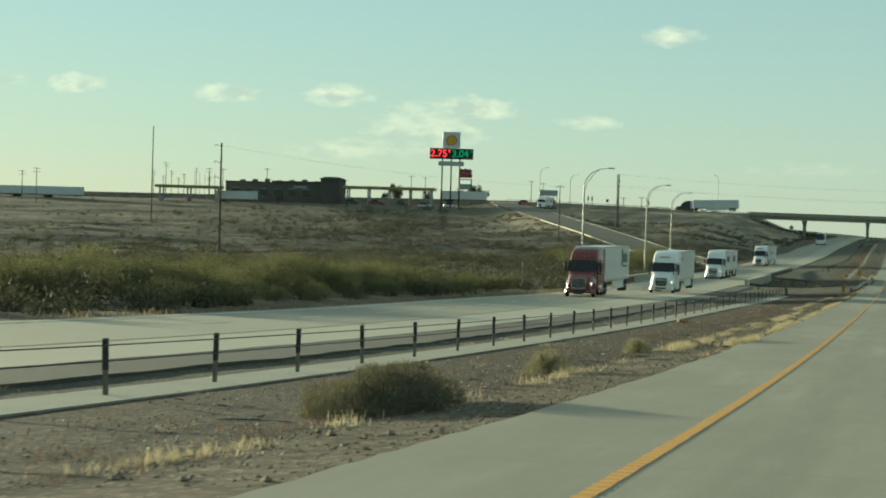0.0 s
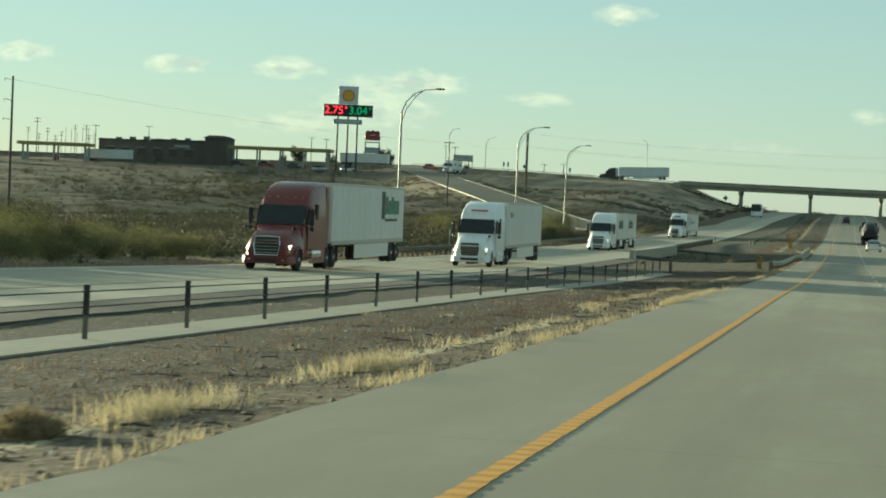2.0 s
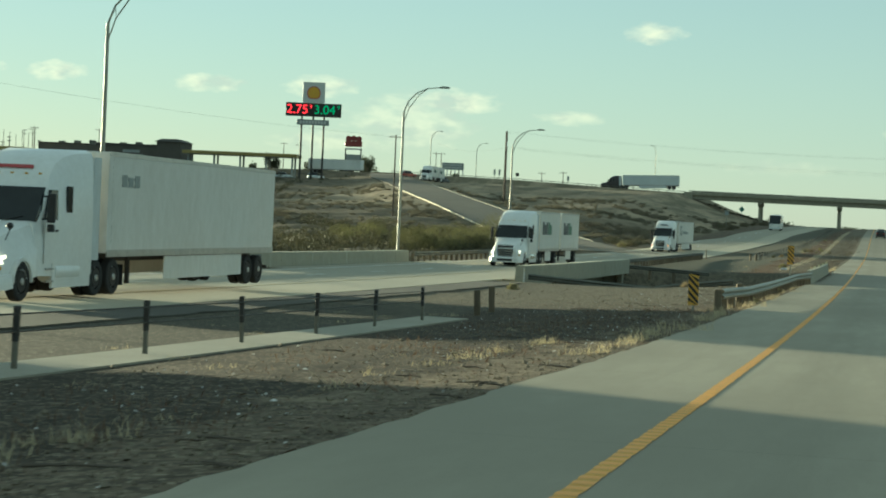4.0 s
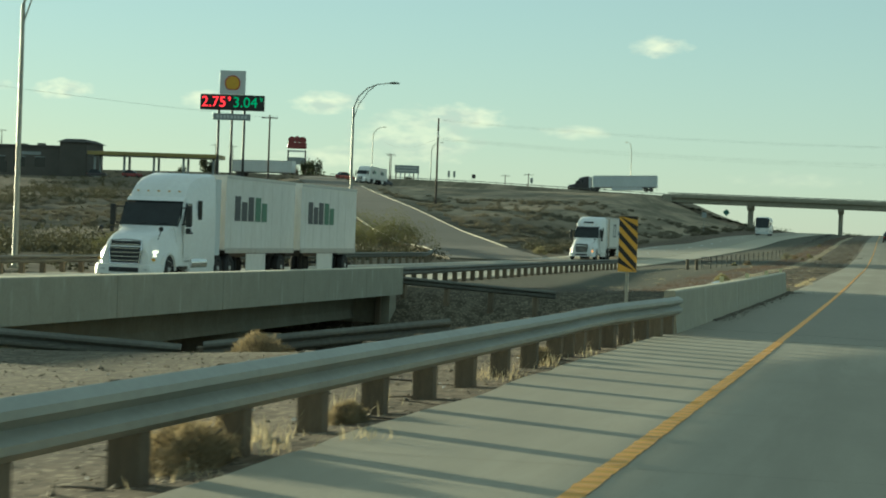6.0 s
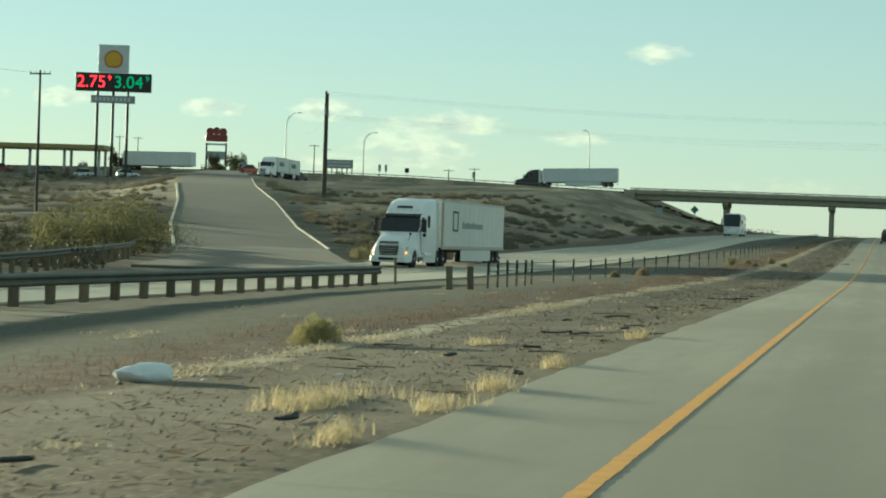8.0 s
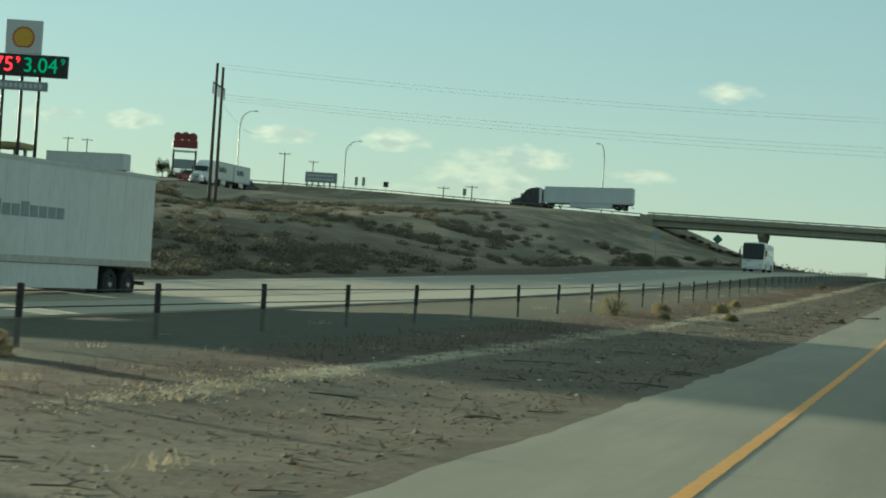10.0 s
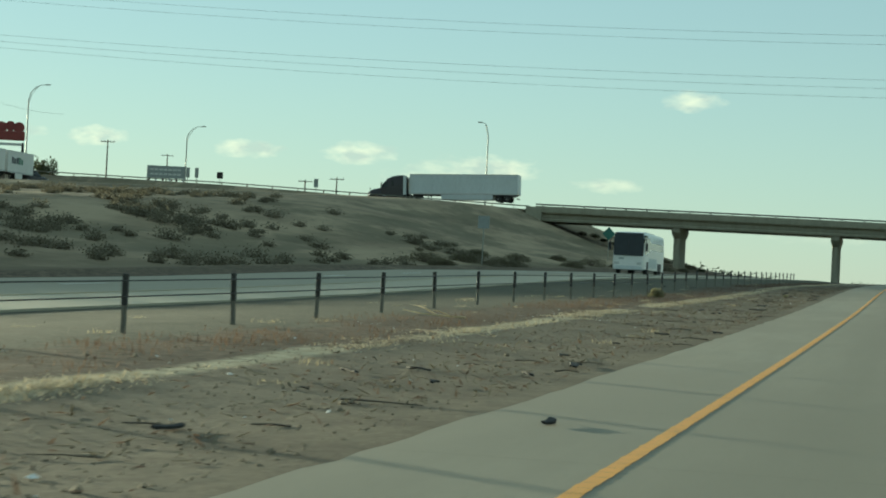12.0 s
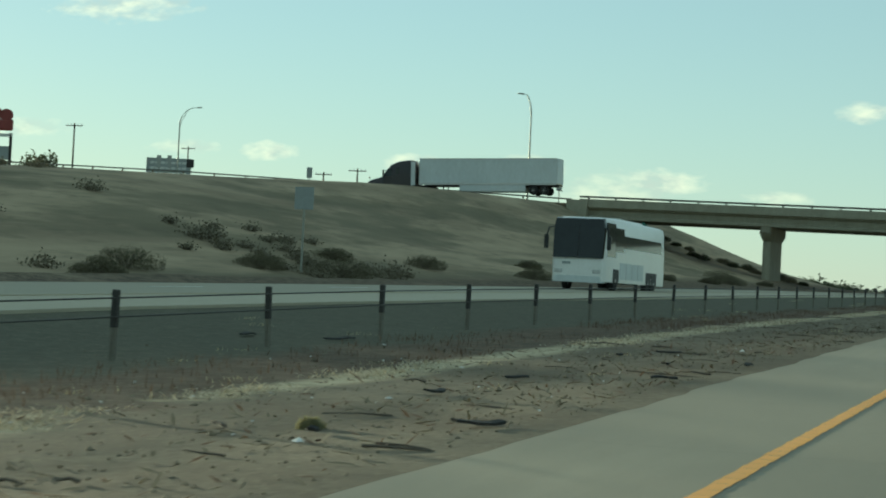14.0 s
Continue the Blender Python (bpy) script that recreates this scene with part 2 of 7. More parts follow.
M_JOINT = mat("joint_sealant", (0.10, 0.09, 0.08), 0.9, (0.05, 0.046, 0.04), 0.6, 20.0)
M_SAWN = mat("sawn_joint_dust", (0.19, 0.172, 0.13), 0.9, (0.14, 0.126, 0.096), 0.6, 20.0)
M_RUST = mat("rust_brown_stain", (0.42, 0.33, 0.24), 0.6, (0.33, 0.24, 0.16), 0.7, 4.0)
M_BAG = mat("white_plastic_bag", (0.75, 0.76, 0.74), 0.4, (0.6, 0.6, 0.58), 0.1, 12.0)
M_LITTER = mat("pale_litter", (0.8, 0.79, 0.75), 0.6, (0.55, 0.53, 0.5), 0.1, 12.0, per_object=0.2)
M_RUBBER = mat("torn_tyre_rubber", (0.03, 0.028, 0.026), 0.9, (0.02, 0.019, 0.018), 0.1, 25.0, bump=0.004)
M_CARDBOARD = mat("orange_brown_cardboard", (0.32, 0.17, 0.095), 0.9, (0.23, 0.125, 0.07), 0.2, 12.0)
M_CREOSOTE = mat("creosote_leaves", (0.16, 0.155, 0.068), 0.8, (0.085, 0.087, 0.04), 1.2, 2.0, per_object=0.3, thin=0.45)
M_BRANCH = mat("grey_brown_twigs", (0.13, 0.105, 0.08), 0.9, (0.08, 0.065, 0.05), 0.5, 20.0)
M_SCRUB = mat("dusty_scrub_leaves", (0.175, 0.158, 0.10), 0.85, (0.105, 0.098, 0.058), 18.0, 0.6, thin=0.3)
M_HILLSCRUB = mat("dark_olive_scrub_leaves", (0.105, 0.098, 0.056), 0.85, (0.06, 0.058, 0.032), 18.0, 0.6, thin=0.2)
M_DRYSCRUB = mat("dry_brown_scrub", (0.205, 0.18, 0.125), 0.9, (0.14, 0.125, 0.085), 18.0, 0.6, thin=0.2)
M_DRYBUSH = mat("dry_beige_brush", (0.33, 0.265, 0.16), 0.85, (0.19, 0.15, 0.085), 0.7, 3.0, thin=0.45)
M_GREENBUSH = mat("grey_green_leaves", (0.32, 0.295, 0.165), 0.8, (0.19, 0.178, 0.095), 0.8, 5.0, per_object=0.2, thin=0.45)
M_TREE = mat("dark_tree_leaves", (0.06, 0.07, 0.035), 0.8, (0.035, 0.042, 0.02), 1.5, 4.0, per_object=0.2, thin=0.3)
M_STRAW = mat("dry_straw_grass", (0.62, 0.53, 0.34), 0.85, (0.42, 0.345, 0.215), 2.0, 6.0, thin=0.3)
M_MATTED = mat("bleached_matted_grass", (0.70, 0.61, 0.445), 0.85, (0.46, 0.39, 0.275), 0.6, 6.0, thin=0.3)
M_YELLOWBUSH = mat("yellow_green_weed", (0.36, 0.33, 0.165), 0.8, (0.23, 0.21, 0.10), 0.8, 5.0, thin=0.45)
M_REDWEED = mat("dry_red_brown_weeds", (0.19, 0.125, 0.085), 0.9, (0.12, 0.082, 0.057), 2.0, 6.0, thin=0.35)
M_GRAVEL = mat("gravel_stones", (0.235, 0.197, 0.138), 0.9, (0.12, 0.098, 0.07), 0.8, 10.0)
M_WIRE = mat("wire_cable", (0.10, 0.10, 0.10), 0.6, (0.07, 0.07, 0.07), 1.0, 10.0)


def ground_material():
    """Desert soil: pale gravel verges, dark red-brown median soil, tan hillside with bleached patches."""
    mt = bpy.data.materials.new("desert_soil")
    mt.use_nodes = True
    nt = mt.node_tree
    N, L = nt.nodes.new, nt.links.new
    b = nt.nodes["Principled BSDF"]
    b.inputs["Roughness"].default_value, b.inputs["Specular IOR Level"].default_value = 0.95, 0.1
    tc = N("ShaderNodeTexCoord")
    sep = N("ShaderNodeSeparateXYZ")
    L(tc.outputs["Object"], sep.inputs[0])

    def noise_node(scale, detail=7.0, rough=0.65, along=1.0):
        n, mp = N("ShaderNodeTexNoise"), N("ShaderNodeMapping")
        mp.inputs["Scale"].default_value = (1.0, along, 1.0)
        n.inputs["Scale"].default_value, n.inputs["Detail"].default_value, n.inputs["Roughness"].default_value = scale, detail, rough
        L(tc.outputs["Object"], mp.inputs[0]), L(mp.outputs[0], n.inputs["Vector"])
        return n.outputs[0]

    def span(v, a, c, lo=0.0, hi=1.0):
        n = N("ShaderNodeMapRange")
        n.interpolation_type = "SMOOTHSTEP"
        for k, x in (("From Min", a), ("From Max", c), ("To Min", lo), ("To Max", hi)):
            n.inputs[k].default_value = x
        L(v, n.inputs["Value"])
        return n.outputs[0]

    def mixc(f, a, c):
        n = N("ShaderNodeMix")
        n.data_type = "RGBA"
        L(f, n.inputs["Factor"])
        for k, x in (("A", a), ("B", c)):
            if hasattr(x, "links"):
                L(x, n.inputs[k])
            else:
                n.inputs[k].default_value = (*x, 1)
        return n.outputs["Result"]

    def mul(a, c):
        n = N("ShaderNodeMath")
        n.operation = "MULTIPLY"
        L(a, n.inputs[0]), L(c, n.inputs[1])
        return n.outputs[0]
    big, mid, fine, grit = noise_node(0.035), noise_node(0.35), noise_node(3.0), noise_node(14.0)
    hill = mixc(span(mid, 0.40, 0.62), (0.106, 0.088, 0.059), (0.184, 0.149, 0.100))
    hill = mixc(span(big, 0.60, 0.68, 0.0, 0.7), hill, (0.324, 0.257, 0.168))
    verge = mixc(span(fine, 0.38, 0.62), (0.074, 0.058, 0.040), (0.165, 0.128, 0.088))
    verge = mixc(span(mid, 0.56, 0.7), verge, (0.22, 0.174, 0.118))
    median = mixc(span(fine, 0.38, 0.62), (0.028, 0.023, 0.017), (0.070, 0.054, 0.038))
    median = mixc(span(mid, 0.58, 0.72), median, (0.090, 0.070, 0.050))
    wob = N("ShaderNodeMath")
    wob.operation = "MULTIPLY_ADD"
    L(mid, wob.inputs[0])
    wob.inputs[1].default_value = 3.0
    L(sep.outputs[0], wob.inputs[2])
    xw = wob.outputs[0]
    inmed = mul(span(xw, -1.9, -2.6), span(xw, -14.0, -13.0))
    col = mixc(span(xw, -27.0, -31.0), verge, hill)
    bank = mul(span(sep.outputs[1], 470.0, 520.0), span(xw, -135.0, -110.0))       # pale caliche fill of the embankment
    gully = noise_node(0.22, 5.0, 0.6, 0.25)
    fill = mixc(span(gully, 0.38, 0.64), (0.24, 0.192, 0.127), (0.372, 0.296, 0.197))
    cover, fleck = noise_node(0.12, 5.0, 0.62, 0.28), noise_node(0.7, 5.0, 0.7, 0.3)
    fill = mixc(span(cover, 0.46, 0.58, 0.0, 0.62), fill, (0.110, 0.101, 0.065))
    fill = mixc(span(fleck, 0.52, 0.66, 0.0, 0.35), fill, (0.099, 0.088, 0.056))
    col = mixc(mul(bank, span(xw, -27.0, -31.0)), col, fill)
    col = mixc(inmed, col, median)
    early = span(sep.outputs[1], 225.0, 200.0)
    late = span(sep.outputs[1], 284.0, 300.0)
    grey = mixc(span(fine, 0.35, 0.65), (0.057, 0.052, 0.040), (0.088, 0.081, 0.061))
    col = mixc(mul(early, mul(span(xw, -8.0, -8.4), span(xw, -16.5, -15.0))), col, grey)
    # beyond the creek: smooth grey-tan verge, a red-brown weedy band, then grey-green soil up to the other road
    loam = mixc(span(mid, 0.40, 0.60), (0.142, 0.117, 0.083), (0.188, 0.157, 0.112))
    loam = mixc(span(fine, 0.50, 0.66, 0.0, 0.45), loam, (0.101, 0.086, 0.062))
    rust = mixc(span(fine, 0.38, 0.62), (0.088, 0.067, 0.048), (0.149, 0.110, 0.077))
    moss = mixc(span(fine, 0.35, 0.65), (0.088, 0.085, 0.062), (0.114, 0.109, 0.079))
    strip = mixc(span(xw, -4.0, -4.6), loam, mixc(span(xw, -6.3, -7.3), rust, moss))
    col = mixc(mul(late, span(xw, -16.5, -15.0)), col, strip)
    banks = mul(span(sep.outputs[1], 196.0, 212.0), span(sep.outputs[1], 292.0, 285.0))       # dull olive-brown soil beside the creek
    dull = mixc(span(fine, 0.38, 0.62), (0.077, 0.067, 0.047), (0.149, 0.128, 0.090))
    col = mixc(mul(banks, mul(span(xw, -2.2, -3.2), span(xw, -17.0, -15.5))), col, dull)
    col = mixc(span(xw, 11.0, 17.0), col, hill)       # open desert on the other side of the highway
    # matted straw lying in one broken line along the median
    gaps = noise_node(0.16, 4.0, 0.6)
    tone = mixc(span(fine, 0.35, 0.65), (0.345, 0.29, 0.193), (0.53, 0.46, 0.317))
    for centre, y0, y1, wide in ((5.85, 298.0, 505.0, 0.42), (5.75, 494.0, 640.0, 0.62), (3.42, 72.0, 116.0, 0.24), (4.05, 111.0, 134.0, 0.24)):
        off, cen, mag = N("ShaderNodeMath"), N("ShaderNodeMath"), N("ShaderNodeMath")
        off.operation, cen.operation, mag.operation = "MULTIPLY_ADD", "ADD", "ABSOLUTE"
        L(mid, off.inputs[0]), L(sep.outputs[0], off.inputs[2])
        off.inputs[1].default_value, cen.inputs[1].default_value = 0.8, centre - 0.4
        L(off.outputs[0], cen.inputs[0]), L(cen.outputs[0], mag.inputs[0])
        reach = mul(span(sep.outputs[1], y0, y0 + 6.0), span(sep.outputs[1], y1, y1 - 6.0))
        col = mixc(mul(span(mag.outputs[0], wide, 0.12), mul(span(gaps, 0.43, 0.50, 0.0, 0.95), reach)), col, tone)
    vor = N("ShaderNodeTexVoronoi")          # pebbles and clods, each with a tone of its own
    vor.inputs["Scale"].default_value = 19.0
    L(tc.outputs["Object"], vor.inputs["Vector"])
    sv = N("ShaderNodeSeparateColor")
    L(vor.outputs["Color"], sv.inputs[0])
    dark_stone, pale_stone = span(sv.outputs[0], 0.80, 0.84, 0.0, 0.75), span(sv.outputs[1], 0.86, 0.90, 0.0, 0.5)
    near = mul(span(xw, -27.0, -24.0), span(sep.outputs[1], 284.0, 300.0, 1.0, 0.3))
    col = mixc(mul(near, dark_stone), col, (0.051, 0.042, 0.032))
    col = mixc(mul(near, pale_stone), col, (0.371, 0.315, 0.221))
    col = mixc(mul(span(grit, 0.62, 0.72, 0.0, 0.30), span(sep.outputs[1], 284.0, 300.0, 1.0, 0.6)), col, (0.371, 0.315, 0.230))
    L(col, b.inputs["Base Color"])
    bp = N("ShaderNodeBump")
    bp.inputs["Strength"].default_value, bp.inputs["Distance"].default_value = 0.6, 0.016
    hs = N("ShaderNodeMath")
    hs.operation = "MULTIPLY_ADD"
    L(grit, hs.inputs[0])
    hs.inputs[1].default_value = 0.4
    L(fine, hs.inputs[2])
    L(hs.outputs[0], bp.inputs["Height"]), L(bp.outputs[0], b.inputs["Normal"])
    return mt


M_GROUND = ground_material()


def road_material():
    """Worn concrete: broom grain along the road, blotches, darker wheel tracks and a darker tone further on."""
    mt = bpy.data.materials.new("worn_highway_concrete")
    mt.use_nodes = True
    nt = mt.node_tree
    N, L = nt.nodes.new, nt.links.new
    b = nt.nodes["Principled BSDF"]
    b.inputs["Roughness"].default_value, b.inputs["Specular IOR Level"].default_value = 0.82, 0.3
    tc, sep = N("ShaderNodeTexCoord"), N("ShaderNodeSeparateXYZ")
    L(tc.outputs["Object"], sep.inputs[0])

    def tex(scale, stretch, detail=6.0):
        mp, n = N("ShaderNodeMapping"), N("ShaderNodeTexNoise")
        mp.inputs["Scale"].default_value = stretch
        n.inputs["Scale"].default_value, n.inputs["Detail"].default_value, n.inputs["Roughness"].default_value = scale, detail, 0.65
        L(tc.outputs["Object"], mp.inputs[0]), L(mp.outputs[0], n.inputs["Vector"])
        return n.outputs[0]

    def span(v, a, c, lo=0.0, hi=1.0):
        n = N("ShaderNodeMapRange")
        n.interpolation_type = "SMOOTHSTEP"
        for k, x in (("From Min", a), ("From Max", c), ("To Min", lo), ("To Max", hi)):
            n.inputs[k].default_value = x
        L(v, n.inputs["Value"])
        return n.outputs[0]

    def math_node(op, a, c):
        n = N("ShaderNodeMath")
        n.operation = op
        for i, v in enumerate((a, c)):
            if hasattr(v, "links"):
                L(v, n.inputs[i])
            else:
                n.inputs[i].default_value = v
        return n.outputs[0]

    def mixc(f, a, c):
        n = N("ShaderNodeMix")
        n.data_type = "RGBA"
        L(f, n.inputs["Factor"])
        for k, x in (("A", a), ("B", c)):
            if hasattr(x, "links"):
                L(x, n.inputs[k])
            else:
                n.inputs[k].default_value = (*x, 1)
        return n.outputs["Result"]
    blotch, grain, fine = tex(0.22, (1.0, 0.25, 1.0)), tex(3.0, (1.0, 0.06, 1.0)), tex(26.0, (1.0, 0.5, 1.0))
    col = mixc(span(blotch, 0.36, 0.66), (0.270, 0.242, 0.178), (0.356, 0.320, 0.237))
    col = mixc(span(grain, 0.35, 0.7, 0.0, 0.5), col, (0.270, 0.242, 0.178))
    col = mixc(span(fine, 0.55, 0.72, 0.0, 0.4), col, (0.232, 0.209, 0.155))
    wob = math_node("ADD", sep.outputs[0], math_node("MULTIPLY", blotch, 0.5))
    lane = None
    for c in (1.05, 2.85, 4.75, 6.55):      # wheel tracks
        d = math_node("ABSOLUTE", math_node("SUBTRACT", wob, c + 0.25), 0.0)
        one = span(d, 0.5, 0.1, 0.0, 0.45)
        lane = one if lane is None else math_node("MAXIMUM", lane, one)
    # darker tone growing from y 330 to 450, stronger right of the yellow line
    far_dark = math_node("MULTIPLY", span(sep.outputs[1], 330.0, 450.0), span(wob, 0.25, 1.6, 0.30, 0.62))
    col = mixc(math_node("MULTIPLY", lane, span(grain, 0.3, 0.6, 0.4, 1.0)), col, (0.241, 0.216, 0.158))
    col = mixc(far_dark, col, (0.199, 0.183, 0.135))
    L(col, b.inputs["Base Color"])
    bp = N("ShaderNodeBump")
    bp.inputs["Strength"].default_value, bp.inputs["Distance"].default_value = 0.5, 0.003
    L(fine, bp.inputs["Height"]), L(bp.outputs[0], b.inputs["Normal"])
    return mt


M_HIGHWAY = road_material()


def barrier_material():
    """Cast concrete with faint lift marks, pale lime runs and grey dirt runs down the face."""
    mt = mat("stained_barrier_concrete", (0.365, 0.345, 0.262), 0.85, (0.285, 0.27, 0.205), 0.7, 9.0)
    nt = mt.node_tree
    N, L = nt.nodes.new, nt.links.new
    b = nt.nodes["Principled BSDF"]
    last = b.inputs["Base Color"].links[0].from_socket
    tc = N("ShaderNodeTexCoord")
    for stretch, lo, hi, amount, tone in (((2.3, 2.3, 0.5), 0.60, 0.72, 0.55, (0.53, 0.51, 0.42)), ((4.5, 4.5, 0.35), 0.60, 0.74, 0.5, (0.17, 0.16, 0.125)), ((9.0, 9.0, 0.6), 0.64, 0.72, 0.45, (0.50, 0.48, 0.40))):
        mp, n, mr, mx = N("ShaderNodeMapping"), N("ShaderNodeTexNoise"), N("ShaderNodeMapRange"), N("ShaderNodeMix")
        mp.inputs["Scale"].default_value = stretch
        mp.inputs["Location"].default_value = (stretch[0] * 3, 0, 0)
        n.inputs["Scale"].default_value, n.inputs["Detail"].default_value = 1.0, 4.0
        mr.inputs["From Min"].default_value, mr.inputs["From Max"].default_value, mr.inputs["To Max"].default_value = lo, hi, amount
        mx.data_type = "RGBA"
        mx.inputs["B"].default_value = (*tone, 1)
        L(tc.outputs["Object"], mp.inputs[0]), L(mp.outputs[0], n.inputs["Vector"]), L(n.outputs[0], mr.inputs["Value"])
        L(mr.outputs[0], mx.inputs["Factor"]), L(last, mx.inputs["A"])
        last = mx.outputs["Result"]
    L(last, b.inputs["Base Color"])
    return mt


M_BARRIER = barrier_material()


# ---- building helpers ----
def part(name, bm, material, parent=None, label="", smooth=False):
    me = bpy.data.meshes.new(name)
    bmesh.ops.recalc_face_normals(bm, faces=bm.faces)
    bm.to_mesh(me)
    bm.free()
    me.materials.append(material)
    if smooth:
        me.shade_smooth()
        me.set_sharp_from_angle(angle=radians(40))
    ob = new(name, me)
    if parent is not None:
        ob.parent = parent
    if label:
        ob["label"] = label
    return ob


def share(name, ob, parent, m=None):
    """Another object on the same mesh."""
    o = new(name, ob.data)
    o.parent = parent
    if m is not None:
        o.matrix_basis = m
    return o


def raw(name, verts, faces, material, parent=None, smooth=False):
    me = bpy.data.meshes.new(name)
    me.from_pydata(verts, [], faces)
    me.materials.append(material)
    if smooth:
        me.shade_smooth()
    ob = new(name, me)
    if parent is not None:
        ob.parent = parent
    return ob


def box(bm, x0, x1, y0, y1, z0, z1, bev=0.0):
    r = bmesh.ops.create_cube(bm, size=1.0)
    vs = r["verts"]
    for v in vs:
        v.co = Vector(((x0 + x1) / 2 + v.co.x * (x1 - x0), (y0 + y1) / 2 + v.co.y * (y1 - y0), (z0 + z1) / 2 + v.co.z * (z1 - z0)))
    if bev:
        es = list({e for v in vs for e in v.link_edges})
        bmesh.ops.bevel(bm, geom=es, offset=bev, segments=2, affect="EDGES", profile=0.5)
    return vs


def boxm(x0, x1, y0, y1, z0, z1, bev=0.0):
    bm = bmesh.new()
    box(bm, x0, x1, y0, y1, z0, z1, bev)
    return bm


def rod(bm, p0, p1, r0, r1=None, n=8):
    p0, p1 = Vector(p0), Vector(p1)
    d = p1 - p0
    m = Matrix.Translation((p0 + p1) / 2) @ d.to_track_quat("Z", "Y").to_matrix().to_4x4()
    bmesh.ops.create_cone(bm, cap_ends=True, segments=n, radius1=r0, radius2=r0 if r1 is None else r1, depth=d.length, matrix=m)
    return bm


def rodm(p0, p1, r0, r1=None, n=8):
    return rod(bmesh.new(), p0, p1, r0, r1, n)


def tube(bm, pts, r0, r1=None, n=6):
    """A bent tapering tube through the points."""
    rings = []
    r1 = r0 if r1 is None else r1
    pts = [Vector(p) for p in pts]
    for i, p in enumerate(pts):
        d = (pts[min(i + 1, len(pts) - 1)] - pts[max(i - 1, 0)]).normalized()
        q = d.to_track_quat("Z", "Y")
        r = r0 + (r1 - r0) * i / (len(pts) - 1)
        rings.append([bm.verts.new(p + q @ Vector((r * math.cos(k * 2 * math.pi / n), r * math.sin(k * 2 * math.pi / n), 0))) for k in range(n)])
    for a, b in zip(rings, rings[1:]):
        for k in range(n):
            bm.faces.new((a[k], a[(k + 1) % n], b[(k + 1) % n], b[k]))
    bm.faces.new(rings[0][::-1])
    bm.faces.new(rings[-1])
    return bm


def loft(bm, sections, caps=True):
    rings = [[bm.verts.new(p) for p in s] for s in sections]
    n = len(rings[0])
    for a, b in zip(rings, rings[1:]):
        for k in range(n):
            bm.faces.new((a[k], a[(k + 1) % n], b[(k + 1) % n], b[k]))
    if caps:
        bm.faces.new(rings[0][::-1])
        bm.faces.new(rings[-1])
    return bm


def ring(y, hw, z0, z1, top=None, r=0.12):
    """A rounded upright section across a vehicle at y: half width below and on top."""
    top = hw if top is None else top
    r = min(r, (z1 - z0) / 2.2, top / 2)
    pts = [(-hw, y, z0), (-hw, y, z0 + (z1 - z0) * 0.5), (-top, y, z1 - r), (-top + r * 0.3, y, z1 - r * 0.3), (-top + r, y, z1),
           (top - r, y, z1), (top - r * 0.3, y, z1 - r * 0.3), (top, y, z1 - r), (hw, y, z0 + (z1 - z0) * 0.5), (hw, y, z0)]
    return pts


def thing(name, m, label, category, group=""):
    e = new(name)
    e.matrix_basis = m
    e.empty_display_size = 0.2
    return tagged(e, label, category, group)


# ---- the lie of the land ----
ROAD_Y = np.array([-400, -25, 25, 75, 125, 175, 225, 275, 325, 375, 425, 475, 525, 575, 625, 675, 725, 775, 900, 3000.0])
ROAD_Z = np.array([10.0, 1.85, 0.0, -1.28, -2.23, -3.16, -3.69, -3.91, -3.89, -3.83, -3.29, -2.4, -1.21, -0.42, 0.26, 0.87, 1.42, 1.7, 1.8, 1.0])
ROAD_S = np.gradient(ROAD_Z, ROAD_Y)
OPP_Y = np.array([-400, 60, 100, 160, 220, 290, 400, 480, 565, 700, 900, 3000.0])
OPP_X = np.array([-18.5, -19.4, -20.3, -22.3, -23.7, -24.3, -24.0, -21.6, -20.2, -19.2, -18.8, -18.5])
OPP_HALF = 6.0


def far_half(y):
    """Half width on the outer side, where soil narrows the road below the embankment."""
    return OPP_HALF - 1.7 * smooth(462, 490, y)


def spline(ky, kv, ks, y):
    i = int(np.clip(np.searchsorted(ky, y) - 1, 0, len(ky) - 2))
    h = ky[i + 1] - ky[i]
    s = min(max((y - ky[i]) / h, 0.0), 1.0)
    return float((2 * s**3 - 3 * s**2 + 1) * kv[i] + (s**3 - 2 * s**2 + s) * h * ks[i] + (3 * s**2 - 2 * s**3) * kv[i + 1] + (s**3 - s**2) * h * ks[i + 1])


def road_z(y):
    return spline(ROAD_Y, ROAD_Z, ROAD_S, y)


def opp_x(y):
    return float(np.interp(y, OPP_Y, OPP_X))


def opp_z(y):
    return road_z(y) - float(np.interp(y, [0, 100, 160, 400, 520, 600], [0.3, 0.45, 0.5, 0.42, 0.05, 0.0]))


def smooth(a, b, x):
    s = min(max((x - a) / (b - a), 0.0), 1.0)
    return s * s * (3 - 2 * s)


CREEK = (245.0, 283.0)     # the dry creek between and under the two bridges
HILL_Y = [-400, 0, 150, 260, 330, 402, 450, 500, 560, 640, 690, 720, 1000, 3000]
HILL_Z = [8.0, 1.0, -3.4, -5.0, -5.6, -4.3, -1.4, 1.0, 3.8, 8.6, 10.0, 10.6, 11.2, 8.0]
RAMP = [(-29.0, 372.0, -4.25), (-36.0, 395.0, -4.2), (-45.0, 420.0, -3.5), (-57.0, 450.0, -1.75), (-75.5, 500.0, 1.5), (-95.0, 550.0, 4.7), (-111.0, 595.0, 7.2), (-127.0, 640.0, 9.4), (-136.0, 672.0, 10.9), (-140.0, 690.0, 11.6)]


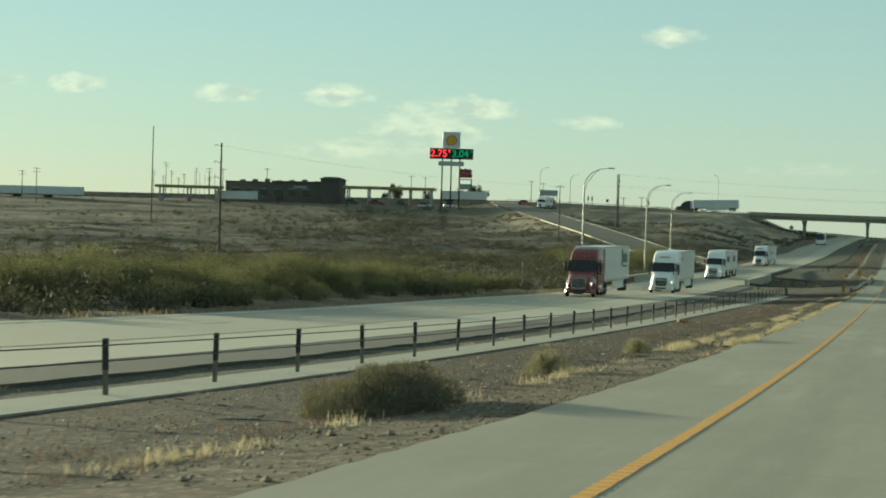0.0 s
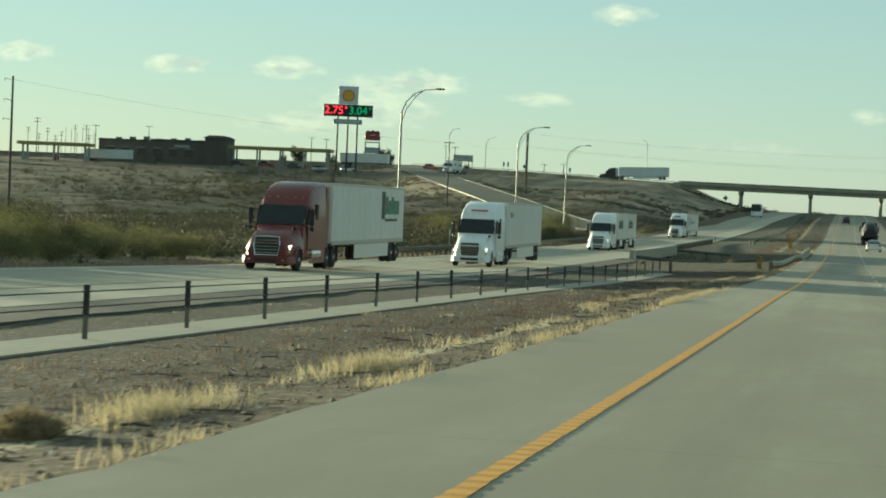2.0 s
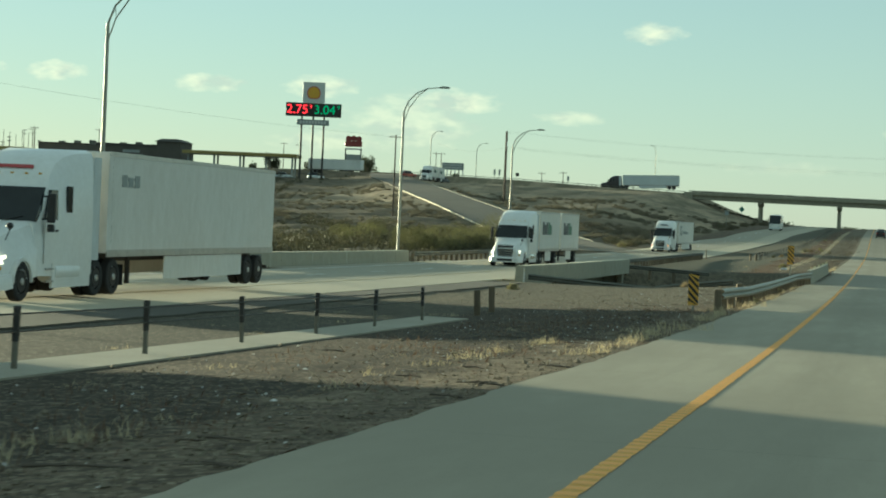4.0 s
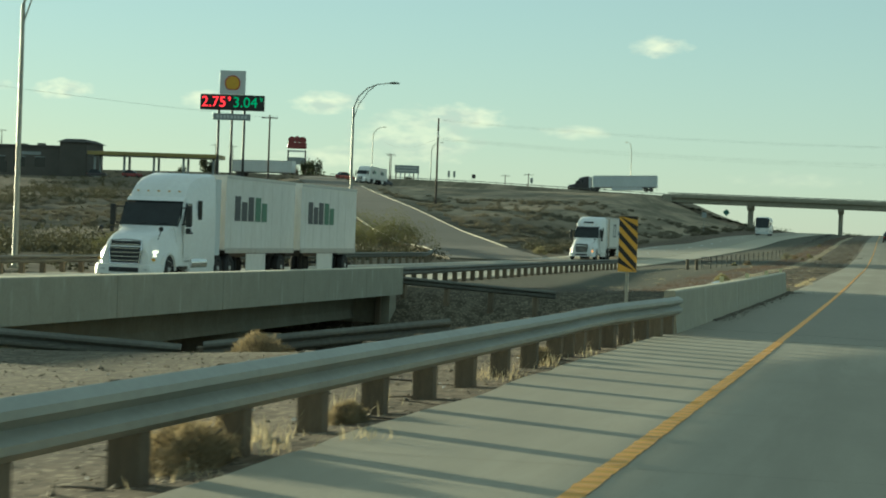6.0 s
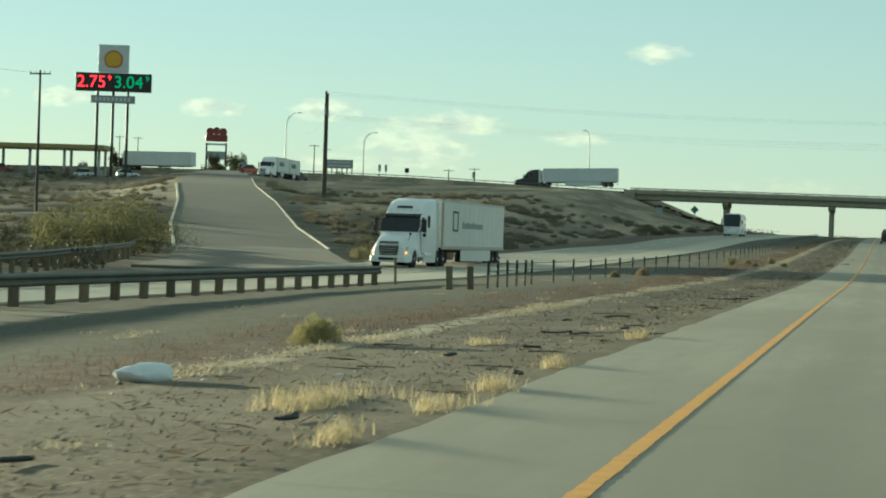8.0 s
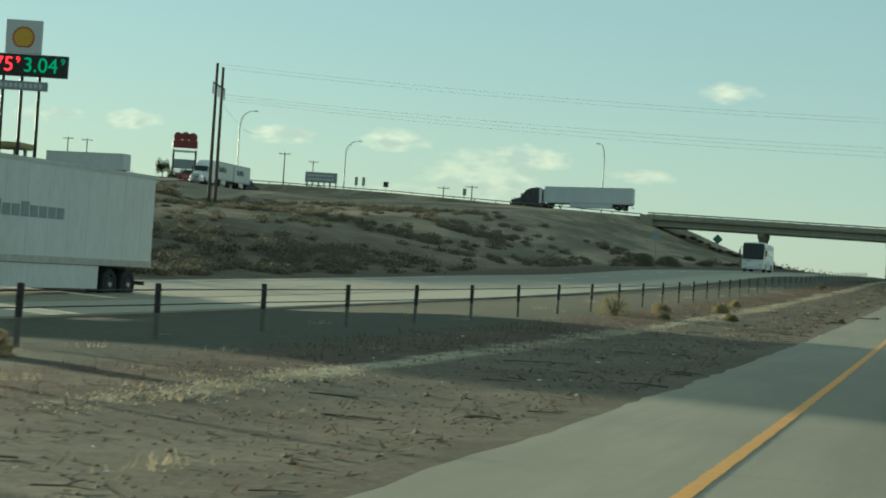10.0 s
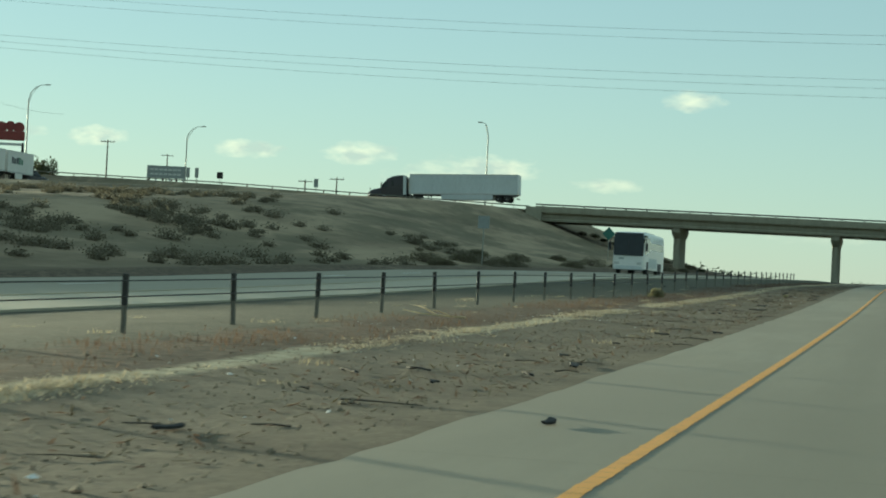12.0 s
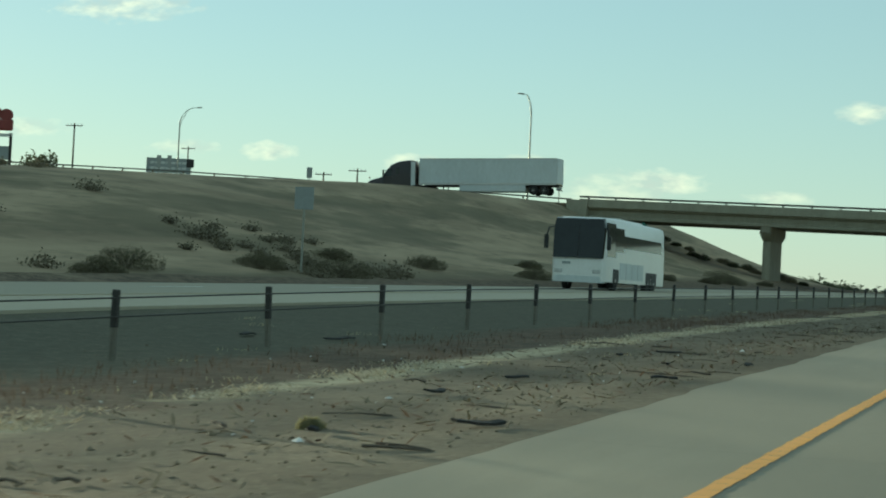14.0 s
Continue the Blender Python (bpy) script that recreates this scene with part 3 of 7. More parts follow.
def ramp_near(x, y):
    """Distance from the ramp's centre line, and its height there."""
    best = (1e9, 0.0)
    for (ax, ay, az), (bx, by, bz) in zip(RAMP, RAMP[1:]):
        dx, dy = bx - ax, by - ay
        s = min(max(((x - ax) * dx + (y - ay) * dy) / (dx * dx + dy * dy), 0.0), 1.0)
        d = math.hypot(x - ax - s * dx, y - ay - s * dy)
        if d < best[0]:
            best = (d, az + s * (bz - az))
    return best


def over_z(x):
    """Height of the crossing road on its bridge and embankment."""
    return float(np.interp(x, [-400, -200, -140, -100, -52, 30, 60, 200], [11.0, 11.6, 11.9, 11.0, 9.25, 8.45, 8.1, 4.0]))


OVER_Y = 696.0


def fbm(x, y, s):
    return noise.fractal(Vector((x / s, y / s, 3.7)), 1.0, 2.0, 4)


# the embankment's hollow slope: metres from the road's edge, share of the full height
BANK_S = [0.0, 5.0, 8.5, 11.5, 15.0, 19.3, 23.5, 25.5, 27.5, 60.0]
BANK_K = [0.0, 0.11, 0.20, 0.28, 0.40, 0.58, 0.79, 0.86, 1.0, 1.04]


def land(x, y):
    zr, zo, xo = road_z(y), opp_z(y), opp_x(y)
    near, far = xo + OPP_HALF, xo - OPP_HALF
    late = 6.0 * smooth(-7.0, -4.0, x)
    creek = smooth(CREEK[0] - 5 + late, CREEK[0] + 3 + late, y) * (1 - smooth(CREEK[1] - 3 - late, CREEK[1] + 5 - late, y))
    if x > -2.0:
        z = zr - 0.05 if x < 9.5 else zr - 0.05 - 0.8 * smooth(9.5, 16, x)
        if x > 24 and y > 560:      # the embankment on the other side of the bridge
            z = max(z, zr + (over_z(x) - 0.2 - zr) * smooth(24, 44, x) * (smooth(640, 684, y) - smooth(708, 752, y)))
        z += 0.35 * fbm(x, y, 14) * smooth(11, 20, x)
    elif x > near:
        s = (x + 2.0) / (near + 2.0)
        crown = smooth(290, 335, y) * (1 - smooth(468, 508, y))
        z = zr * (1 - s) + zo * s - 0.05 - (0.16 - 0.32 * crown * math.sin(math.pi * s) ** 0.5) * math.sin(math.pi * s)
        rough = smooth(-2.2, -3.2, x) * smooth(near, near - 0.0 + 1.5, x)
        rough *= smooth(0.7, 1.6, abs(x + 9.1))
        z += 0.022 * fbm(x, y, 2.6) * rough + 0.010 * fbm(x, y, 0.7) * rough
    elif x > far:
        z = zo - 0.05 + 0.16 * max(0.0, xo - far_half(y) - x)
    else:
        g = float(np.interp(y, HILL_Y, HILL_Z))
        w = float(np.interp(y, [0, 250, 345, 395, 450, 690, 725, 850], [60, 100, 100, 36, 30, 22, 26, 110]))
        foot = float(np.interp(far - 1.0 - x, BANK_S, BANK_K))
        late = smooth(560, 630, y) * (1 - smooth(720, 760, y))
        side = smooth(0.0, w, far - 1.5 - x) * (1 - late) + 0.93 * foot * late
        z = zo - 0.08 + (g - zo) * side + 0.25 * smooth(462, 490, y) * (1 - smooth(0.0, 5.0, far - x))
        calm = 1 - 0.93 * smooth(-110, -70, x) * smooth(500, 580, y)
        z += (0.5 * fbm(x, y, 19) + 0.10 * fbm(x, y, 5) + 0.45 * abs(fbm(x + 7, y, 9)) * (1 - smooth(470, 550, y))) * smooth(2, 12, far - x) * calm
        # the crossing road's embankment
        top = over_z(x) - 0.25
        bank = foot
        if 560 < y < 830:
            d = abs(y - OVER_Y) - 7.0
            z = max(z, zo + (top - zo) * bank - max(0.0, d) * 0.30) if d > 0 else zo + (top - zo) * bank
        d, rz = ramp_near(x, y)
        if d < 16:
            k = 1 - smooth(6.0, 16.0, d)
            z = z * (1 - k) + (rz - 0.12) * k
    if -34 < x < 14:
        z -= 2.9 * creek * smooth(14, 9, x) * smooth(-36, -31.5, x)
    return z


def lay_ground():
    xs = sorted(set(list(np.arange(-2600, -400, 200.0)) + list(np.arange(-400, -120, 10.0)) + list(np.arange(-120, -34, 3.0)) + list(np.arange(-34, -16, 1.5))
                    + list(np.arange(-16, -1.6, 0.4)) + list(np.arange(-1.6, 12, 1.6)) + list(np.arange(12, 60, 4.0)) + list(np.arange(60, 260, 25.0)) + list(np.arange(260, 2600, 260.0))))
    ys = sorted(set(list(np.arange(-300, -10, 20.0)) + list(np.arange(-10, 560, 1.25)) + list(np.arange(560, 760, 3.0)) + list(np.arange(760, 1000, 16.0)) + list(np.arange(1000, 4400, 200.0))))
    verts = [(x, y, land(x, y)) for y in ys for x in xs]
    n = len(xs)
    faces = [(j * n + i, j * n + i + 1, (j + 1) * n + i + 1, (j + 1) * n + i) for j in range(len(ys) - 1) for i in range(n - 1)]
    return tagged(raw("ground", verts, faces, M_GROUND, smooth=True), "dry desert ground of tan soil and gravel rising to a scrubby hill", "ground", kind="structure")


lay_ground()


def ribbon(name, xl, xr, zf, y0, y1, step, material, thick=0.25, lift=0.0, parent=None):
    """A strip of pavement with real thickness between two edges given along y."""
    ys = list(np.arange(y0, y1, step)) + [y1]
    verts, faces = [], []
    for y in ys:
        z, a, b = zf(y) + lift, xl(y), xr(y)
        verts += [(a, y, z), (b, y, z), (b, y, z - thick), (a, y, z - thick)]
    for j in range(len(ys) - 1):
        o = 4 * j
        for k in range(4):
            faces.append((o + k, o + (k + 1) % 4, o + 4 + (k + 1) % 4, o + 4 + k))
    faces += [(3, 2, 1, 0), tuple(4 * (len(ys) - 1) + k for k in range(4))]
    return raw(name, verts, faces, material, parent)


def const(v):
    return lambda y: v


EDGE = -2.0
edge_wave = lambda y: EDGE + 0.32 * smooth(240, 290, y) + 0.05 * fbm(3, y, 3.0) + 0.06 * fbm(9, y, 0.6)
tagged(ribbon("road_concrete_south", edge_wave, const(10.2), road_z, -120, 244, 0.6, M_HIGHWAY), "grey-tan concrete highway pavement with worn edge", "road", kind="structure")
tagged(ribbon("road_concrete_north", edge_wave, const(10.2), road_z, 281.6, 640, 0.6, M_HIGHWAY), "grey-tan concrete highway pavement with worn edge", "road", kind="structure")
tagged(ribbon("road_far", const(-1.68), const(10.2), road_z, 640, 1500, 20, M_HIGHWAY), "grey-tan concrete highway running on to the distance", "road", kind="structure")
# the painted shade tone stops at y 281.6, where the barrier's shadow ends
tagged(ribbon("bridge_deck_south", const(-2.5), const(10.6), road_z, 244, 281.6, 2.0, M_BRIDGE_ROAD, thick=0.9, lift=0.004), "creek bridge deck concrete, darkened by painting in the barrier's shade", "bridge", kind="structure")
# lanes and shoulder are one concrete; shade is painted into the lanes' tone
tagged(ribbon("opposite_road", lambda y: opp_x(y) - OPP_HALF, lambda y: opp_x(y) + OPP_HALF, opp_z, -120, 242, 2.0, M_OPP_LANE), "worn concrete lanes of the opposite carriageway, roadside shade painted in", "road", kind="structure")
tagged(ribbon("opposite_road_beyond", lambda y: opp_x(y) - far_half(y), lambda y: opp_x(y) + OPP_HALF, opp_z, 286, 1500, 3.0, M_OPP_LANE), "worn concrete lanes of the opposite carriageway, roadside shade painted in", "road", kind="structure")
tagged(ribbon("opposite_bridge_deck", lambda y: opp_x(y) - OPP_HALF - 1.2, lambda y: opp_x(y) + OPP_HALF + 1.2, opp_z, 242, 286, 2.0, M_OPP_LANE, thick=0.3, lift=0.004), "grey concrete bridge deck of the opposite carriageway", "bridge", kind="structure")
# pale concrete shoulder beside the lanes, and a dark asphalt verge on the median side
tagged(ribbon("opposite_inner_shoulder", lambda y: opp_x(y) + 2.1, lambda y: opp_x(y) + OPP_HALF + 0.1 + 0.10 * fbm(5, y, 2.0), lambda y: opp_z(y) + 0.006, -120, 1500, 2.0, M_OPP_ROAD, thick=0.2), "pale concrete inner shoulder of the opposite carriageway", "road", kind="structure")
tagged(ribbon("opposite_shoulder", lambda y: opp_x(y) + OPP_HALF - 0.3, lambda y: opp_x(y) + OPP_HALF + 2.2 + 0.25 * fbm(5, y, 2.0), lambda y: opp_z(y) - 0.004, -120, 236, 1.5, M_ASPHALT, thick=0.2), "dark asphalt verge of the opposite carriageway", "road", kind="structure")


# lane paint, 4 mm proud
def stripe(name, x, w, zf, y0, y1, step, material, label, lift=0.008):
    return tagged(ribbon(name, lambda y: (x(y) if callable(x) else x) - w / 2, lambda y: (x(y) if callable(x) else x) + w / 2, zf, y0, y1, step, material, thick=0.006, lift=lift), label, "road marking", kind="structure")


def rumble_line(name, y0, y1, half, rise, label="ribbed yellow left edge line over a rumble strip"):
    """The yellow edge line over a milled rumble strip: painted ribs, with worn grooves between them."""
    ribs, rf, grooves, gf = [], [], [], []
    y = y0
    while y < y1:
        z = road_z(y) + 0.0045
        slope = (road_z(y + 0.3) - road_z(y)) / 0.3
        n = len(ribs)
        for dy, dz in ((0.0, 0.0), (0.03, rise), (0.15, rise), (0.18, 0.0)):
            ribs += [(-half - 0.006 * math.sin(y * 7), y + dy, z + dz + slope * dy), (half + 0.006 * math.cos(y * 5), y + dy, z + dz + slope * dy)]
        rf += [(n + 2 * k, n + 2 * k + 1, n + 2 * k + 3, n + 2 * k + 2) for k in range(3)]
        n = len(grooves)
        grooves += [(-half, y + 0.18, z - 0.001 + slope * 0.18), (half, y + 0.18, z - 0.001 + slope * 0.18), (half, y + 0.30, z - 0.001 + slope * 0.3), (-half, y + 0.30, z - 0.001 + slope * 0.3)]
        gf.append((n, n + 1, n + 2, n + 3))
        y += 0.30
    o = tagged(raw(name, ribs, rf, M_YELLOW), label, "road marking", kind="structure")
    tagged(raw("groove_paint", grooves, gf, M_YELLOW_WORN if y0 < 100 else M_YELLOW, o), kind="stuff")


rumble_line("yellow_line_south", -10, 243.8, 0.068, 0.0025)
stripe("yellow_line_bridge", 0.0, 0.115, lambda y: road_z(y) + 0.004, 243.8, 286.2, 2.0, M_YELLOW, "yellow left edge line across the bridge")
rumble_line("yellow_line_north", 286.2, 600, 0.060, 0.0008)
stripe("yellow_line_far", 0.0, 0.2, road_z, 600, 1400, 20, M_YELLOW, "yellow left edge line in the distance")
stripe("white_edge_line", 7.3, 0.15, road_z, -20, 1400, 10, M_WHITEPAINT, "white right edge line")
stripe("opposite_yellow_line", lambda y: opp_x(y) + 2.3, 0.11, opp_z, -50, 1000, 5, M_YELLOW_FADED, "faded yellow edge line of the opposite carriageway", 0.02)
stripe("opposite_white_line", lambda y: opp_x(y) - 5.1, 0.15, opp_z, -50, 460, 5, M_WHITEPAINT, "white edge line of the opposite carriageway", 0.012)
_y = 4.0
while _y < 700:
    tagged(ribbon("lane_dash", const(3.55), const(3.68), road_z, _y, _y + 3.05, 1.6, M_WHITEPAINT, thick=0.006, lift=0.012), "white lane dash on concrete", "road marking", "lane dashes", kind="structure")
    _y += 12.2
_y = 60.0
while _y < 640:
    tagged(ribbon("opposite_lane_dash", lambda y: opp_x(y) - 1.5, lambda y: opp_x(y) - 1.37, opp_z, _y, _y + 3.05, 1.6, M_WHITEPAINT, thick=0.006, lift=0.012), "white lane dash on concrete", "road marking", "opposite lane dashes", kind="structure")
    _y += 12.2


def along(pts, half_l, half_r, name, material, thick=0.2, lift=0.0, step=6.0):
    """A strip of pavement along a bent line in plan."""
    P = [Vector(p) for p in pts]
    fine = []
    for a, b in zip(P, P[1:]):
        n = max(1, int((b - a).length / step))
        fine += [a.lerp(b, k / n) for k in range(n)]
    fine.append(P[-1])
    verts, faces = [], []
    for i, p in enumerate(fine):
        d = fine[min(i + 2, len(fine) - 1)] - fine[max(i - 2, 0)]
        d.z = 0
        s = Vector((d.y, -d.x, 0)).normalized()
        for q, dz in ((p - s * half_l, 0), (p + s * half_r, 0), (p + s * half_r, -thick), (p - s * half_l, -thick)):
            verts.append((q.x, q.y, q.z + dz + lift))
    for j in range(len(fine) - 1):
        for k in range(4):
            faces.append((4 * j + k, 4 * j + (k + 1) % 4, 4 * j + 4 + (k + 1) % 4, 4 * j + 4 + k))
    faces += [(3, 2, 1, 0), tuple(4 * (len(fine) - 1) + k for k in range(4))]
    return raw(name, verts, faces, material)


tagged(along(RAMP, 5.6, 5.6, "exit_ramp", M_RAMP, 0.3, 0.03), "brown-grey ramp climbing to the crossing road", "road", kind="structure")


def ramp_side(off, i0, i1, dz=0.0):
    pts = []
    P = [Vector(p) for p in RAMP]
    for i in range(i0, i1):
        d = P[min(i + 1, len(P) - 1)] - P[max(i - 1, 0)]
        s = Vector((d.y, -d.x, 0)).normalized()
        pts.append(P[i] + s * off + Vector((0, 0, dz)))
    return pts


tagged(along(ramp_side(5.8, 2, 7, 0.07), 0.10, 0.10, "ramp_kerb_east", M_CONC_TOP, 0.4, step=3.0), "pale concrete kerb along the ramp", "kerb", kind="structure")
tagged(along(ramp_side(-5.8, 2, 6, 0.06), 0.12, 0.12, "ramp_kerb_west", M_CONC_TOP, 0.4, step=3.0), "pale curved concrete kerb along the ramp", "kerb", kind="structure")
# mow strip under the cable barrier
WIRE_X = -9.1
mow_z = lambda y: land(WIRE_X, y) + 0.05
tagged(ribbon("mow_strip", const(WIRE_X - 0.62), const(WIRE_X + 0.62), lambda y: max(land(WIRE_X - 0.6, y), land(WIRE_X + 0.6, y), land(WIRE_X, y)) + 0.03, -60, 190, 1.2, M_MOW), "pale concrete mow strip under the cable barrier", "pavement", kind="structure")
over_pts = [(-420, OVER_Y + 30, 11.3), (-200, OVER_Y + 8, 11.7), (-140, OVER_Y, 11.95), (-100, OVER_Y, 11.05), (-52, OVER_Y, 9.3)]
tagged(along(over_pts, 5.2, 5.2, "crossing_road", M_RAMP, 0.3, 0.03, 6.0), "asphalt crossing road on top of the embankment", "road", kind="structure")
tagged(along([(34, OVER_Y, 8.4), (60, OVER_Y, 8.12), (200, OVER_Y, 4.02)], 5.2, 5.2, "crossing_road_east", M_RAMP, 0.3, 0.03, 6.0), "asphalt crossing road beyond the bridge", "road", kind="structure")


# ---- overpass ----
def overpass():
    e = thing("overpass_bridge", pose(0, 0, 0), "concrete highway overpass with slim piers and steel rail", "bridge")
    x0, x1 = -52.0, 34.0
    za, zb = over_z(x0), over_z(x1)
    y0, y1 = OVER_Y - 6.0, OVER_Y + 6.0

    def slab(name, ya, yb, d0, d1, material, label="", bev=False, xa=x0, xb=x1):
        bm = bmesh.new()
        f = lambda x: za + (zb - za) * (x - x0) / (x1 - x0)
        loft(bm, [[(x, ya, f(x) + d0), (x, yb, f(x) + d0), (x, yb, f(x) + d1), (x, ya, f(x) + d1)] for x in (xa, xb)])
        return part(name, bm, material, e, label)
    slab("deck", y0, y1, -0.25, 0.03, M_CONC)
    for k in range(5):
        yy = y0 + 0.9 + k * 2.5
        bm = bmesh.new()
        f = lambda x: za + (zb - za) * (x - x0) / (x1 - x0)
        prof = [(-0.30, -1.45), (0.30, -1.45), (0.30, -1.22), (0.10, -1.10), (0.10, -0.55), (0.42, -0.40), (0.42, -0.25), (-0.42, -0.25), (-0.42, -0.40), (-0.10, -0.55), (-0.10, -1.10), (-0.30, -1.22)]
        loft(bm, [[(x, yy + a, f(x) + b) for a, b in prof] for x in (x0, x1)])
        part("girder", bm, M_CONC, e)
    for yy, s in ((y0, 1), (y1 - 0.3, -1)):
        slab("parapet", yy, yy + 0.3, 0.03, 0.62, M_CONC)
        slab("rail", yy + 0.02, yy + 0.24, 0.76, 0.96, M_GALV_OLD, "weathered steel top rail")
        for k in range(29):
            x = x0 + 1.0 + k * 3.0
            z = za + (zb - za) * (x - x0) / (x1 - x0)
            part("rail_post", boxm(x - 0.1, x + 0.1, yy + 0.05, yy + 0.2, z + 0.62, z + 0.76), M_GALV_OLD, e)
    for px in (-31.9, -9.8, 12.3):
        z = za + (zb - za) * (px - x0) / (x1 - x0) - 1.45
        foot = min(land(px, y0 + 1.5), land(px, OVER_Y), land(px, y1 - 1.5)) - 0.5

        def outline(zz, half, long):
            """A long section with rounded ends."""
            arc = [math.pi * k / 8 for k in range(9)]
            return [(px + half * math.cos(a), OVER_Y + long + half * math.sin(a), zz) for a in arc] + [(px - half * math.cos(a), OVER_Y - long - half * math.sin(a), zz) for a in arc]
        part("pier_column", loft(bmesh.new(), [outline(foot, 0.46, 3.4), outline(z - 1.5, 0.46, 3.4)]), M_CONC, e)
        part("pier_cap", loft(bmesh.new(), [outline(z - 1.5, 0.46, 3.4), outline(z - 0.9, 0.62, 4.3), outline(z - 0.6, 0.66, 4.6), outline(z, 0.66, 4.6)]), M_CONC, e)
    for px, s in ((x0, 1), (x1, -1)):
        z = over_z(px)
        part("abutment", boxm(min(px - 1.4 * s, px + 0.9 * s), max(px - 1.4 * s, px + 0.9 * s), y0 - 0.25, y1 + 0.25, z - 3.2, z + 0.5, 0.04), M_CONC, e)


overpass()


# ---- W-beam guardrails ----
def wbeam(name, pts, post_gap, label, material, post_mat, group="", height=0.72, face=1.0, post_h=0.62, dense=None):
    """A steel W-beam on posts along a line of (x, y, ground z). face: side on which the beam hangs."""
    e = thing(name, pose(*pts[0]), label, "guardrail", group)
    o = Vector(pts[0])
    P = [Vector(p) - o for p in pts]
    prof = [(0.0, -0.155), (0.018, -0.14), (0.075, -0.105), (0.08, -0.06), (0.02, -0.02), (0.0, 0.0), (0.02, 0.02), (0.08, 0.06), (0.075, 0.105), (0.018, 0.14), (0.0, 0.155)]
    prof = prof + [(a - 0.012, b) for a, b in prof[::-1]]
    sec = []
    for i, p in enumerate(P):
        d = P[min(i + 1, len(P) - 1)] - P[max(i - 1, 0)]
        s = Vector((d.y, -d.x, 0)).normalized() * face
        sec.append([p + s * (0.1 + a) + Vector((0, 0, height - 0.155 + b)) for a, b in prof])
    part("beam", loft(bmesh.new(), sec), material, e, smooth=True)
    first = None
    run = 0.0
    for a, b in zip(P, P[1:]):
        d = b - a
        L = d.length
        yaw = math.atan2(-d.x, d.y)
        while run < L:
            q = a + d * (run / L)
            gz = land(q.x + o.x, q.y + o.y) - o.z
            h = q.z + post_h - gz
            m = Matrix.Translation((q.x, q.y, gz)) @ Matrix.Rotation(yaw, 4, "Z") @ Matrix.Diagonal((1, 1, max(h, 0.3) / 0.66, 1))
            if first is None:
                first = part("post", boxm(-0.10, 0.10, -0.09, 0.09, -0.3, 0.66, 0.012), post_mat, e)
                first.matrix_basis = m
            else:
                share("post", first, e, m)
            run += post_gap * (0.54 if dense and q.y + o.y > dense else 1.0)
        run -= L
    return e


near_pts = [(-2.5 - 0.35 * smooth(206, 199, y) + 0.62 * smooth(239, 245.5, y), y, road_z(y) - 0.02 + 0.09 * smooth(237, 245.5, y)) for y in list(np.arange(198.35, 244.6, 1.77)) + [245.4]]
wbeam("guardrail", near_pts, 1.77, "galvanised steel W-beam guardrail on dark timber posts", M_GALV, M_POSTWOOD, height=0.56, post_h=0.54, dense=237.0)
opp_in = [(opp_x(y) + OPP_HALF + 0.9, y, opp_z(y)) for y in np.arange(284.0, 354.0, 3.0)]
wbeam("guardrail", opp_in, 1.905, "weathered guardrail with dark block posts after the opposite bridge", M_GALV_OLD, M_POSTWOOD)
opp_out = [(opp_x(y) - OPP_HALF - 0.9, y, opp_z(y)) for y in np.arange(276.0, 352.0, 4.0)] + [(-33.0, 358, -4.2), (-37.0, 372, -4.1), (-43.5, 392, -4.0), (-50.0, 410, -3.7), (-53.0, 417, -3.3)]
wbeam("guardrail", opp_out, 1.905, "weathered guardrail curving on to the ramp", M_GALV_OLD, M_POSTWOOD, face=1.0)
opp_out2 = [(opp_x(y) - OPP_HALF - 0.9, y, opp_z(y)) for y in np.arange(196.0, 243.0, 4.0)]
wbeam("guardrail", opp_out2, 1.905, "weathered guardrail before the opposite bridge", M_GALV_OLD, M_POSTWOOD)
# rails across the median on both banks of the creek
wbeam("guardrail", [(-16.9, 242.0, -4.6), (-13.4, 243.1, -4.85), (-10.2, 244.2, -5.05)], 1.905, "weathered guardrail across the median before the dry creek", M_GALV_OLD, M_POSTWOOD)
wbeam("guardrail", [(-10.0, 244.7, -5.02), (-8.0, 245.6, -4.75), (-6.0, 246.5, -4.5)], 1.905, "short weathered guardrail across the median before the dry creek", M_GALV_OLD, M_POSTWOOD)
wbeam("guardrail", [(-16.9, 286.2, -4.72), (-13.7, 285.4, -4.86), (-10.5, 284.6, -5.0)], 1.905, "weathered guardrail across the median beyond the dry creek", M_GALV_OLD, M_POSTWOOD)


